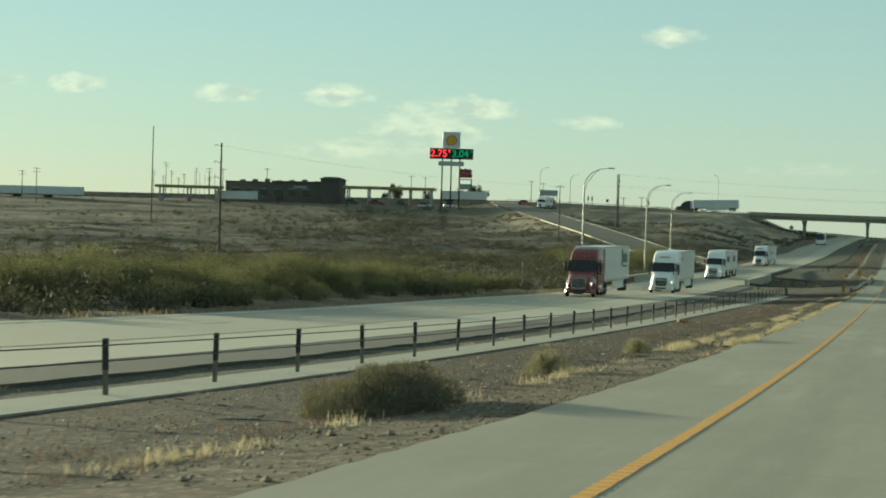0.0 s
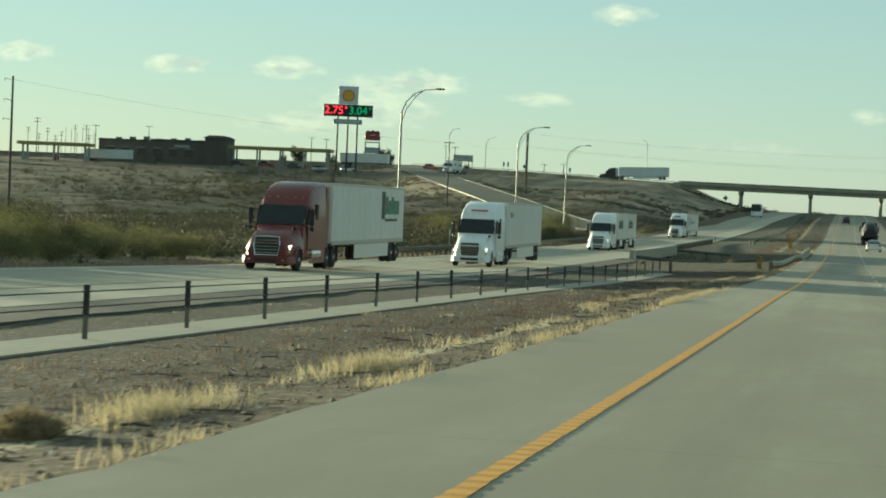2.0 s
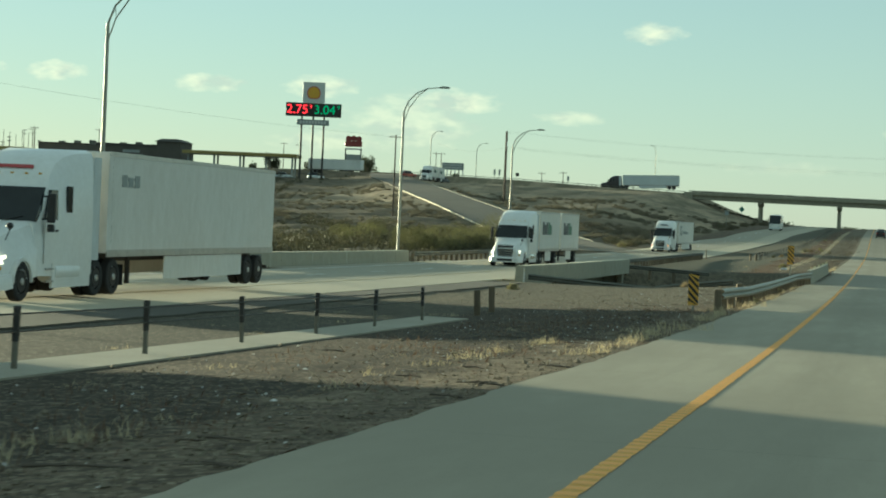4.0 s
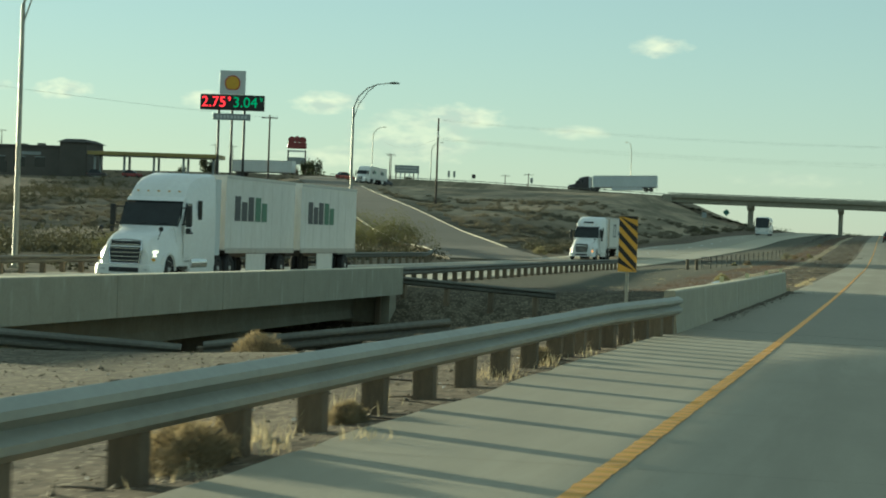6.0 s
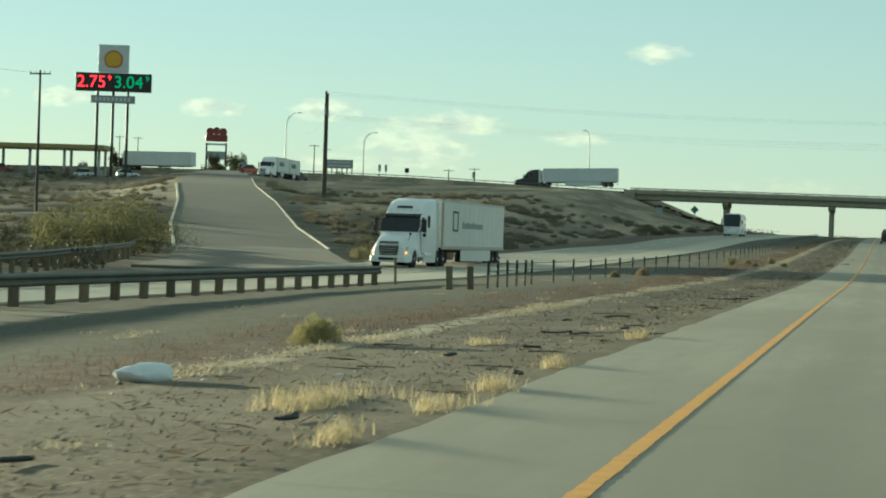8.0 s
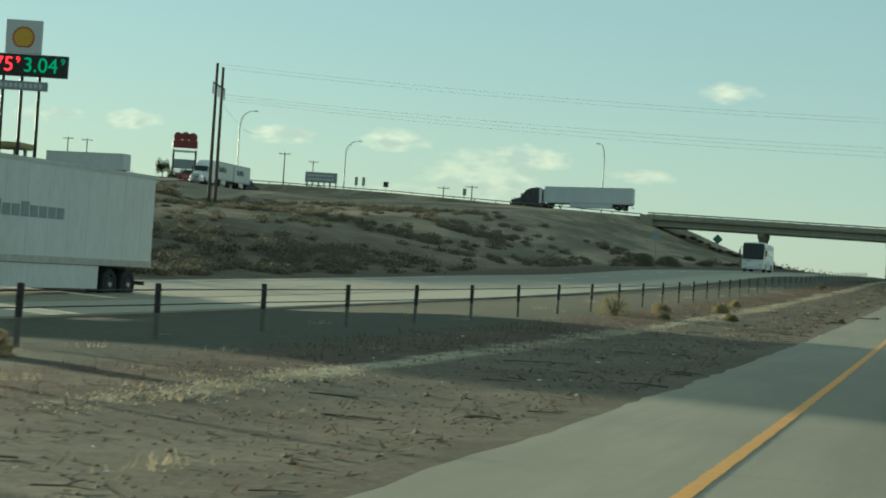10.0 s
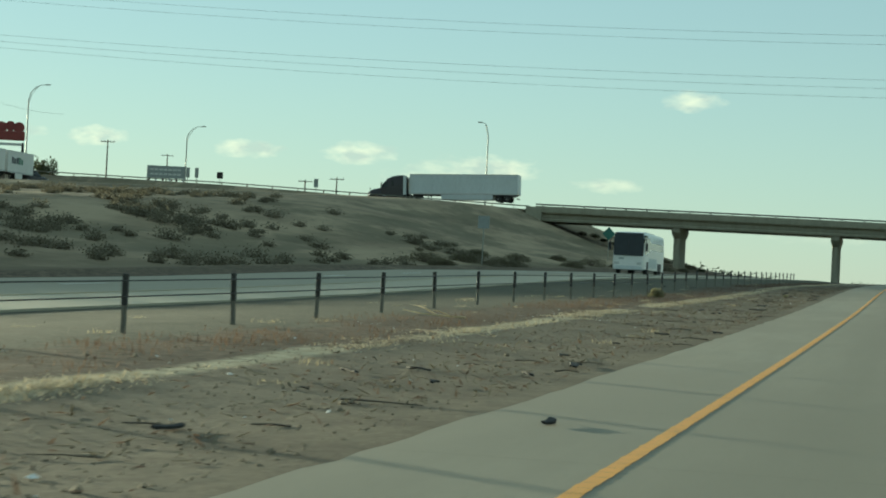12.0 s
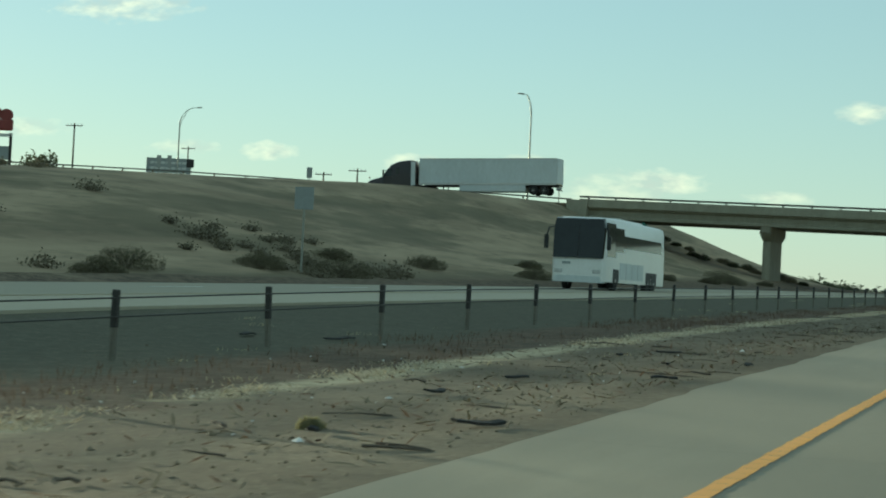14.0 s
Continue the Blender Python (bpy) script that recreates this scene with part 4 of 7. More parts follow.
# ---- bridge barriers ----
def barrier(name, x, y0, y1, zf, label, seg=7.55, face=1, reflectors=True, thick=0.56, H=0.66):
    """An upright concrete bridge rail, cast in lengths with open joints and a top paled by painted-in sunlight."""
    e = thing(name, pose(x, y0, zf(y0)), label, "concrete barrier")
    y = y0
    prof = [(0.0, -0.25), (-thick, -0.25), (-thick, H - 0.015), (-thick + 0.02, H), (-0.07, H), (-0.05, H - 0.02), (-0.035, 0.30), (0.0, 0.0)]
    while y < y1 - 0.1:
        b = min(y + seg, y1)
        if y1 - b < 2:
            b = y1
        bm = bmesh.new()
        loft(bm, [[(a * face, yy - y0, c + zf(yy) - zf(y0)) for a, c in prof] for yy in np.linspace(y + 0.015, b - 0.015, 5)])
        panel = part("concrete_panel", bm, M_BARRIER, e)
        # thin strip on top, with the low sun's brightness put into its colour
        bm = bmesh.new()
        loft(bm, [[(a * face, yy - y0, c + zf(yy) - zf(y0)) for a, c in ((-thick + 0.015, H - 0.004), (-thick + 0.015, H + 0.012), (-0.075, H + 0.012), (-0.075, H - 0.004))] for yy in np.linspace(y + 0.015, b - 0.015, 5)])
        part("cap", bm, M_CONC_TOP, panel, "barrier top, sunlight painted into its pale colour")
        for yy in [q for q in (256.2, 264.3, 272.6, 280.6) if reflectors and y <= q < b]:
            z = zf(yy) - zf(y0)
            part("reflector", boxm(-0.2 * face - 0.05, -0.2 * face + 0.05, yy - y0 - 0.02, yy - y0 + 0.02, z + H + 0.01, z + H + 0.14), M_REFLECTOR, e)
        y = b
    return e


barrier("concrete_barrier", -1.77, 245.2, 281.4, road_z, "stained concrete bridge barrier beside the yellow line", seg=7.0, thick=0.24, H=0.715)
barrier("concrete_barrier", 10.55, 246.0, 284.0, road_z, "stained concrete bridge barrier on the far side of the deck", face=-1, reflectors=False)
barrier("concrete_barrier", opp_x(262) + OPP_HALF + 1.1, 241.0, 284.0, opp_z, "grey concrete barrier of the opposite bridge", face=-1, reflectors=False, H=0.78)
barrier("concrete_barrier", opp_x(262) - OPP_HALF - 1.15, 238.0, 275.5, opp_z, "grey concrete outer barrier of the opposite bridge", face=1, reflectors=False, H=0.8)


# joints across the pavement at the bridge ends, and cracks in the slabs
def crack(x0, y0, x1, y1, seed, width):
    """A crooked open crack across the slab, wider in places."""
    r = random.Random(seed)
    n = int(abs(x1 - x0) / 0.16)
    verts, y = [], 0.0
    for k in range(n + 1):
        s = k / n
        y = 0.75 * y + r.gauss(0, 0.03)
        w = width * (0.35 + 1.1 * abs(noise.noise(Vector((seed, k * 0.23, 0)))) + 0.3 * r.random())
        cx, cy = x0 + (x1 - x0) * s, y0 + (y1 - y0) * s + y
        z = road_z(cy) + 0.0095
        verts += [(cx, cy - w, z), (cx, cy + w, z)]
    faces = [(2 * k, 2 * k + 2, 2 * k + 3, 2 * k + 1) for k in range(n)]
    return tagged(raw("pavement_crack", verts, faces, M_JOINT), "crooked dark crack across the concrete at the bridge end", "crack", kind="structure")


crack(-1.75, 247.75, 9.8, 242.4, 2, 0.045)
crack(-1.8, 283.2, 3.5, 281.0, 5, 0.03)
crack(-1.9, 286.4, 9.8, 285.2, 8, 0.022)


def slab_joints():
    """Thin sawn joints every few metres across the carriageway, with crooked hairline cracks."""
    r = random.Random(61)
    verts, faces = [], []
    for y in list(np.arange(10.0, 242, 4.57)) + list(np.arange(288.0, 600, 4.57)):
        pts = [(x, y + (0.0 if r.random() < 0.8 else r.uniform(-0.02, 0.02))) for x in np.arange(-1.6, 10.0, 1.2)]
        i = len(verts)
        for x, yy in pts:
            z = road_z(yy) + 0.0045
            verts += [(x, yy - 0.004, z), (x, yy + 0.004, z)]
        faces += [(i + 2 * k, i + 2 * k + 2, i + 2 * k + 3, i + 2 * k + 1) for k in range(len(pts) - 1)]
    return tagged(raw("sawn_joints", verts, faces, M_SAWN), "fine sawn joints across the concrete slabs", "road joint", kind="stuff")


slab_joints()


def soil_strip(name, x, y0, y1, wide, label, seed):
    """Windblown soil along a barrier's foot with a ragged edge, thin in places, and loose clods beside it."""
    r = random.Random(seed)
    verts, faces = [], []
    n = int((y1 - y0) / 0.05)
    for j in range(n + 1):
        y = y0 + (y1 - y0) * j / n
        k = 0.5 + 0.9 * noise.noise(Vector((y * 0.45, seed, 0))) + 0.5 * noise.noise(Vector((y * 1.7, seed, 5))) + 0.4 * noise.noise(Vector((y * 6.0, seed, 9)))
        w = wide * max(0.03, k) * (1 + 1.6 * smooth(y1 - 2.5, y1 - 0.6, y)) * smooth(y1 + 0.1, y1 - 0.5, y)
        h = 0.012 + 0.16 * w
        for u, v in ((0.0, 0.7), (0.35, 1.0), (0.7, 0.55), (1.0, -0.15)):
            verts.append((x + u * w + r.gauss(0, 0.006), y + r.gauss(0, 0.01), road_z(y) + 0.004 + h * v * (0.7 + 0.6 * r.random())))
        if j:
            a = 4 * (j - 1)
            faces += [(a + q, a + q + 1, a + q + 5, a + q + 4) for q in range(3)]
    for _ in range(1500):
        y = y1 - (y1 - y0) * r.random() ** 1.5
        c = Vector((x + abs(r.gauss(0, 0.16)) * (1 + 1.3 * smooth(y1 - 2.5, y1, y)), y, road_z(y) + 0.008))
        q = r.uniform(0.006, 0.022)
        i = len(verts)
        verts += [tuple(c + Vector((q * a * r.uniform(0.6, 1.3), q * b * r.uniform(0.6, 1.3), q * d * r.uniform(0.5, 1.1)))) for a, b, d in ((1, 0, 0), (-0.5, 0.87, 0), (-0.5, -0.87, 0), (0.1, 0.1, 1.0))]
        faces += [(i, i + 1, i + 3), (i + 1, i + 2, i + 3), (i + 2, i, i + 3)]
    return tagged(raw(name, verts, faces, M_DARKSOIL), label, "soil", kind="stuff")


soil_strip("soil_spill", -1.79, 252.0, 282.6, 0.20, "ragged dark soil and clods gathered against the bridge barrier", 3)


def creek_bridge(name, xc, half, zf, label, y0=243.0, y1=285.0):
    e = thing(name, pose(xc, y0, zf(y0)), label, "bridge")
    for k in range(5):
        x = -half + 1.7 + k * (2 * half - 3.4) / 4
        bm = bmesh.new()
        loft(bm, [[(x + a, yy - y0, zf(yy) - zf(y0) + b) for a, b in ((-0.3, -0.3), (0.3, -0.3), (0.22, -0.95), (0.3, -1.25), (-0.3, -1.25), (-0.22, -0.95))] for yy in np.linspace(y0, y1, 5)])
        part("beam", bm, M_CONC, e)
    for yy in (y0 + 14, y0 + 28):
        z = zf(yy) - zf(y0)
        part("bent_cap", boxm(-half + 0.2, half - 0.2, yy - y0 - 0.45, yy - y0 + 0.45, z - 1.95, z - 1.25, 0.03), M_CONC, e)
        for x in (-half + 1.2, 0, half - 1.2):
            g = min(land(xc + x, yy), zf(yy) - 2.2) - zf(y0)
            part("column", boxm(x - 0.3, x + 0.3, yy - y0 - 0.3, yy - y0 + 0.3, g - 0.6, z - 1.9, 0.03), M_CONC, e)
    for yy in (y0 + 0.3, y1 - 0.3):
        z = zf(yy) - zf(y0)
        part("abutment", boxm(-half, half, yy - y0 - 0.5, yy - y0 + 0.5, z - 4.0, z - 0.28), M_CONC, e)
    return e


creek_bridge("creek_bridge", opp_x(262), OPP_HALF + 1.1, opp_z, "low concrete beam bridge carrying the opposite carriageway")
creek_bridge("creek_bridge", 4.1, 6.4, lambda y: road_z(y) - 0.6, "low concrete beam bridge under the near carriageway")


# ---- cable barrier ----
def cable_barrier(name, places, label, top=0.86):
    (x0, y0) = places[0]
    o = Vector((x0, y0, land(x0, y0)))
    e = thing(name, Matrix.Translation(o), label, "cable barrier")
    first = None
    tops = []
    for k, (x, y) in enumerate(places):
        g = land(x, y)
        lean = 0.03 * math.sin(k * 2.3)
        m = Matrix.Translation((x - x0, y - y0, g - o.z)) @ Matrix.Rotation(lean, 4, "X") @ Matrix.Rotation(0.02 * math.cos(k * 1.7), 4, "Y")
        if first is None:
            first = part("post", boxm(-0.03, 0.03, -0.04, 0.04, -0.2, top - 0.02, 0.008), M_POST, e, "slim grey steel post")
            first.matrix_basis = m
            sleeve = part("sleeve", boxm(-0.037, 0.037, -0.047, 0.047, top - 0.46, top, 0.012), M_DARKSTEEL, first, "dark sleeve round the post top")
        else:
            o2 = share("post", first, e, m)
            share("sleeve", sleeve, o2)
        tops.append((x - x0, y - y0, g - o.z))
    for h in (0.53, 0.76):
        bm = bmesh.new()
        tube(bm, [(c + 0.045, a, b + h) for c, a, b in tops], 0.011, n=5)
        part("cable", bm, M_DARKSTEEL, e)
    return e


cable_barrier("cable_barrier", [(WIRE_X, -1.81 + 4.506 * k) for k in range(43)], "steel cable median barrier on slim dark posts")
cable_barrier("cable_barrier", [(-10.3, 340.2 + 1.56 * k) for k in range(5)] + [(-9.2 - 1.2 * smooth(425, 375, y), y) for y in [348.2 + 4.507 * k for k in range(56)]], "steel cable median barrier on slim dark posts beyond the bridge")


# ---- end posts of the cable barrier ----
def anchor_post(x, y, h, w=0.09, label="stout weathered end post of the cable barrier"):
    bm = boxm(-w, w, -w, w, -0.2, h, 0.02)
    o = part("barrier_end_post", bm, M_POSTWOOD)
    o.matrix_basis = pose(x, y, land(x, y), 1.5, -2, 12)
    return tagged(o, label, "post", "barrier end posts")


for _x, _y, _h, _w in ((-9.0, 193.5, 0.7, 0.09), (-9.3, 197.0, 0.75, 0.09), (-11.0, 338.0, 0.70, 0.10), (-10.45, 338.4, 0.70, 0.10), (-16.9, 354.5, 1.05, 0.05)):
    anchor_post(_x, _y, _h, _w)
anchor_post(-2.79, 206.4, 0.70, 0.10, "short thick weathered timber stub behind the guardrail")


def delineator(x, y, h):
    e = thing("delineator", pose(x, y, land(x, y)), "slim white roadside delineator post at the bridge end", "delineator")
    part("post", boxm(-0.035, 0.035, -0.02, 0.02, -0.1, h, 0.01), M_SIGNWHITE, e)
    part("reflector", boxm(-0.028, 0.028, -0.028, -0.021, h - 0.16, h - 0.06), M_REFLECTOR, e, "pale yellow reflector")


delineator(-16.36, 240.5, 0.75)


# ---- vehicles: built nose first along -y, standing on z = 0 ----
def wheel(e, x, y, r=0.5, w=0.28, dual=False):
    s = 1 if x > 0 else -1
    t = part("wheel", rodm((x - w / 2, y, r), (x + w / 2, y, r), r * 0.55, n=16), M_CHASSIS, e)
    bm = bmesh.new()
    prof = [(-w / 2, r * 0.62), (-w / 2, r * 0.93), (-w * 0.38, r), (w * 0.38, r), (w / 2, r * 0.93), (w / 2, r * 0.62)]
    n = 20
    rings = [[bm.verts.new((x + a, y + b * math.cos(k * 2 * math.pi / n), r + b * math.sin(k * 2 * math.pi / n))) for a, b in prof] for k in range(n)]
    for k in range(n):
        for j in range(len(prof) - 1):
            bm.faces.new((rings[k][j], rings[k][j + 1], rings[(k + 1) % n][j + 1], rings[(k + 1) % n][j]))
    part("tyre", bm, M_TYRE, t, smooth=True)
    bm = bmesh.new()
    rod(bm, (x + s * w * 0.30, y, r), (x + s * w * 0.44, y, r), r * 0.60, r * 0.52, 16)
    rod(bm, (x + s * w * 0.44, y, r), (x + s * w * 0.62, y, r), r * 0.2, r * 0.16, 10)
    part("rim", bm, M_RIM, t)


def trailer(e, y0, length, skin, z0=1.18, z1=4.05, ribs=False, skirt=True, axles=2, marks=()):
    hw = 1.29
    part("trailer_body", boxm(-hw, hw, y0, y0 + length, z0, z1, 0.03), skin, e)
    for s in (-1, 1):
        part("side_rail", boxm(s * hw - 0.02, s * hw + 0.02, y0 + 0.02, y0 + length - 0.02, z0 - 0.1, z0 + 0.1), M_RIM, e, "aluminium rail along the trailer")
        part("top_rail", boxm(s * hw - 0.015, s * hw + 0.015, y0 + 0.02, y0 + length - 0.02, z1 - 0.12, z1 + 0.01), M_RIM, e, "aluminium rail along the trailer")
    if ribs:
        bm = bmesh.new()
        for k in range(12):
            z = z0 + 0.3 + k * 0.21
            for s in (-1, 1):
                box(bm, s * hw - 0.012, s * hw + 0.014, y0 + 0.3, y0 + length - 0.3, z, z + 0.09)
        tagged(part("corrugation", bm, skin, e), kind="stuff")
    else:
        bm = bmesh.new()
        for k in range(int(length / 1.22)):
            for s in (-1, 1):
                box(bm, s * hw - 0.008, s * hw + 0.006, y0 + 0.6 + k * 1.22, y0 + 0.65 + k * 1.22, z0 + 0.1, z1 - 0.12)
        tagged(part("panel_seam", bm, skin, e), kind="stuff")
    part("trailer_frame", boxm(-0.5, 0.5, y0 + 0.4, y0 + length - 0.2, z0 - 0.28, z0 - 0.02), M_CHASSIS, e)
    part("rear_door", boxm(-1.2, 1.2, y0 + length, y0 + length + 0.04, z0 + 0.1, z1 - 0.1), M_TRAILER_GREY, e)
    part("rear_bumper", boxm(-1.1, 1.1, y0 + length - 0.1, y0 + length, 0.5, 0.62), M_CHASSIS, e)
    for k in range(axles):
        y = y0 + length - 1.5 - k * 1.25
        for x in (-1.12, -0.78, 0.78, 1.12):
            wheel(e, x, y, 0.5, 0.27)
    for s in (-1, 1):
        part("landing_leg", boxm(s * 0.85 - 0.06, s * 0.85 + 0.06, y0 + length * 0.17, y0 + length * 0.17 + 0.12, 0.25, z0), M_CHASSIS, e)
    if skirt:
        for s in (-1, 1):
            part("side_skirt", boxm(min(s * 1.27, s * 1.24), max(s * 1.27, s * 1.24), y0 + length * 0.30, y0 + length - 3.6, 0.36, z0 - 0.12), skin, e)
    for s in (-1, 1):
        for a, b, c, d, material in marks:
            part("print", boxm(s * (hw + 0.012) - 0.008, s * (hw + 0.012) + 0.008, y0 + a, y0 + b, z0 + c, z0 + d), material, e)


def tractor(e, paint, roof=4.0, hood_dark=False, lights=True, style=0, visor_mark=None, grille_chrome=False):
    """A conventional sleeper tractor; the trailer begins about 6.6 m behind its nose."""
    bm = bmesh.new()
    loft(bm, [ring(0.06, 0.86, 0.60, 1.30, 0.74, 0.14), ring(0.20, 0.98, 0.55, 1.50, 0.80, 0.18), ring(0.7, 1.12, 0.52, 1.72, 0.86, 0.2), ring(1.5, 1.19, 0.55, 1.90, 0.94, 0.2), ring(2.08, 1.16, 0.60, 2.04, 1.04, 0.2)])
    part("hood", bm, paint, e, smooth=True)
    bm = bmesh.new()
    loft(bm, [ring(2.0, 1.13, 0.62, 2.00, 1.08, 0.15), ring(2.25, 1.20, 0.62, 2.30, 1.11, 0.16), ring(2.78, 1.23, 0.62, 3.02, 1.12, 0.18), ring(3.0, 1.24, 0.62, 3.36, 1.13, 0.28), ring(3.35, 1.24, 0.62, roof - 0.32, 1.14, 0.38),
              ring(3.85, 1.25, 0.62, roof - 0.10, 1.16, 0.40), ring(4.6, 1.26, 0.62, roof, 1.20, 0.34), ring(5.55, 1.26, 0.62, roof + 0.03, 1.22, 0.25)])
    part("cab", bm, paint, e, smooth=True)
    bm = bmesh.new()
    loft(bm, [[(-1.10, 2.02, 2.05), (1.10, 2.02, 2.05), (1.10, 2.12, 2.02), (-1.10, 2.12, 2.02)], [(-1.10, 2.22, 2.33), (1.10, 2.22, 2.33), (1.12, 2.4, 2.33), (-1.12, 2.4, 2.33)], [(-1.05, 2.68, 2.94), (1.05, 2.68, 2.94), (1.06, 2.86, 2.92), (-1.06, 2.86, 2.92)]])
    part("windshield", bm, M_GLASS, e, "dark glass windscreen")
    bm = bmesh.new()
    for x in (-0.55, 0.25):
        tube(bm, [(x, 2.0, 2.06), (x + 0.5, 2.1, 2.17)], 0.015, n=4)
    part("wiper", bm, M_BLACK, e)
    if style:
        part("sun_visor", loft(bmesh.new(), [[(-1.08, 2.60, 2.94), (1.08, 2.60, 2.94), (1.08, 2.64, 2.98), (-1.08, 2.64, 2.98)], [(-1.10, 2.84, 3.10), (1.10, 2.84, 3.10), (1.10, 2.88, 3.06), (-1.10, 2.88, 3.06)]]), M_BLACK if style == 2 else paint, e)
    if style == 2:
        part("roof_window", loft(bmesh.new(), [[(-0.48, 3.02, 3.42), (0.48, 3.02, 3.42), (0.48, 3.12, 3.42), (-0.48, 3.12, 3.42)], [(-0.44, 3.17, 3.56), (0.44, 3.17, 3.56), (0.44, 3.27, 3.56), (-0.44, 3.27, 3.56)]]), M_GLASS, e, "dark slot window in the roof fairing")
    if visor_mark:
        part("print", loft(bmesh.new(), [[(-0.55, 3.03, 3.44), (0.55, 3.03, 3.44), (0.55, 3.13, 3.44), (-0.55, 3.13, 3.44)], [(-0.5, 3.12, 3.53), (0.5, 3.12, 3.53), (0.5, 3.22, 3.53), (-0.5, 3.22, 3.53)]]), visor_mark, e)
    part("grille", loft(bmesh.new(), [[(-0.50, 0.0, 0.70), (0.50, 0.0, 0.70), (0.50, 0.14, 0.70), (-0.50, 0.14, 0.70)], [(-0.58, 0.03, 1.15), (0.58, 0.03, 1.15), (0.58, 0.2, 1.15), (-0.58, 0.2, 1.15)], [(-0.54, 0.11, 1.47), (0.54, 0.11, 1.47), (0.54, 0.3, 1.47), (-0.54, 0.3, 1.47)]]), M_BLACK, e)
    for k in range(5):
        z = 0.78 + k * 0.14
        y = 0.0 + 0.03 * (z - 0.7) / 0.45 if z < 1.15 else 0.03 + 0.08 * (z - 1.15) / 0.32
        part("grille_bar", boxm(-0.52, 0.52, y - 0.03, y + 0.02, z, z + 0.035), M_CHROME, e)
    if grille_chrome:
        bm = bmesh.new()
        tube(bm, [(-0.52, -0.01, 0.69), (-0.60, 0.02, 1.15), (-0.56, 0.10, 1.50), (0.0, 0.08, 1.53), (0.56, 0.10, 1.50), (0.60, 0.02, 1.15), (0.52, -0.01, 0.69), (-0.52, -0.01, 0.69)], 0.035)
        part("grille_surround", bm, M_CHROME, e)
    bm = bmesh.new()
    loft(bm, [ring(-0.06, 1.0, 0.32, 0.66, 0.98, 0.08), ring(0.2, 1.18, 0.30, 0.70, 1.15, 0.08), ring(0.6, 1.22, 0.34, 0.70, 1.20, 0.08)])
    part("bumper", bm, paint if not hood_dark else M_BLACK, e, smooth=True)
    part("bumper_intake", boxm(-0.55, 0.55, -0.085, -0.04, 0.40, 0.56, 0.015), M_BLACK, e)
    for s in (-1, 1):
        part("fog_lamp", boxm(s * 0.78 - 0.1, s * 0.78 + 0.1, -0.06, 0.05, 0.44, 0.54, 0.02), M_LAMPLENS, e)
        bm = bmesh.new()
        loft(bm, [[(s * 0.70, 0.07, 0.90), (s * 0.99, 0.20, 0.95), (s * 1.01, 0.26, 1.16), (s * 0.73, 0.09, 1.05)], [(s * 0.70, 0.2, 0.90), (s * 1.05, 0.46, 0.95), (s * 1.05, 0.50, 1.18), (s * 0.73, 0.24, 1.05)]])
        part("headlight", bm, M_HEADLIGHT if lights and style < 2 and s > 0 else M_LAMPLENS, e, "headlight")
        part("turn_lamp", boxm(s * 1.0 - 0.05, s * 1.0 + 0.05, 0.14, 0.24, 0.80, 0.90, 0.01), M_AMBER if style == 2 else M_SIGNYEL, e, "amber turn lamp")
        bm = bmesh.new()
        box(bm, s * 1.45 - 0.10, s * 1.45 + 0.10, 2.20, 2.34, 2.02, 2.78, 0.03)
        box(bm, s * 1.45 - 0.09, s * 1.45 + 0.09, 2.20, 2.32, 1.78, 1.98, 0.03)
        tube(bm, [(s * 1.15, 2.40, 2.10), (s * 1.3, 2.32, 2.12), (s * 1.45, 2.30, 2.12)], 0.03)
        tube(bm, [(s * 1.12, 2.50, 2.70), (s * 1.3, 2.36, 2.70), (s * 1.45, 2.30, 2.68)], 0.03)
        part("mirror", bm, M_BLACK, e)
        tube_bm = tube(bmesh.new(), [(s * 0.98, 0.55, 1.55), (s * 1.12, 0.50, 1.85)], 0.015, n=5)
        bmesh.ops.create_icosphere(tube_bm, subdivisions=2, radius=0.09, matrix=Matrix.Translation((s * 1.12, 0.48, 1.92)))
        part("hood_mirror", tube_bm, M_BLACK, e)
        bm = bmesh.new()
        loft(bm, [[(s * 1.19, 2.40, 2.12), (s * 1.240, 2.40, 2.12), (s * 1.240, 3.20, 2.08), (s * 1.19, 3.20, 2.08)], [(s * 1.13, 2.78, 2.88), (s * 1.215, 2.78, 2.88), (s * 1.215, 3.20, 2.88), (s * 1.13, 3.20, 2.88)]])
        part("side_window", bm, M_GLASS, e, "dark side window")
        d = part("cab_door", boxm(s * 1.245 - 0.008, s * 1.245 + 0.008, 2.36, 3.26, 0.95, 2.05), paint, e)
        part("handle", boxm(s * 1.26 - 0.012, s * 1.26 + 0.012, 3.02, 3.18, 1.78, 1.84), M_BLACK, d)
        part("sleeper_window", boxm(s * 1.245 - 0.02, s * 1.245 + 0.02, 3.75, 4.10, 2.30, 3.0, 0.0), M_GLASS, e)
        part("fuel_tank", rodm((s * 1.0, 3.1, 0.72), (s * 1.0, 4.7, 0.72), 0.30, n=16), M_CHROME if grille_chrome else paint, e, smooth=True)
        part("side_fairing", boxm(min(s * 1.25, s * 1.20), max(s * 1.25, s * 1.20), 2.9, 5.5, 0.30, 0.98), paint, e)
        for z in (0.45, 0.78):
            part("step", boxm(min(s * 1.27, s * 1.22), max(s * 1.27, s * 1.22), 2.5, 3.0, z, z + 0.05), M_RIM, e)
        bm = bmesh.new()
        n = 10
        pr = [(0.60 * math.cos(a), 0.50 + 0.62 * math.sin(a)) for a in [math.pi * k / n for k in range(n + 1)]]
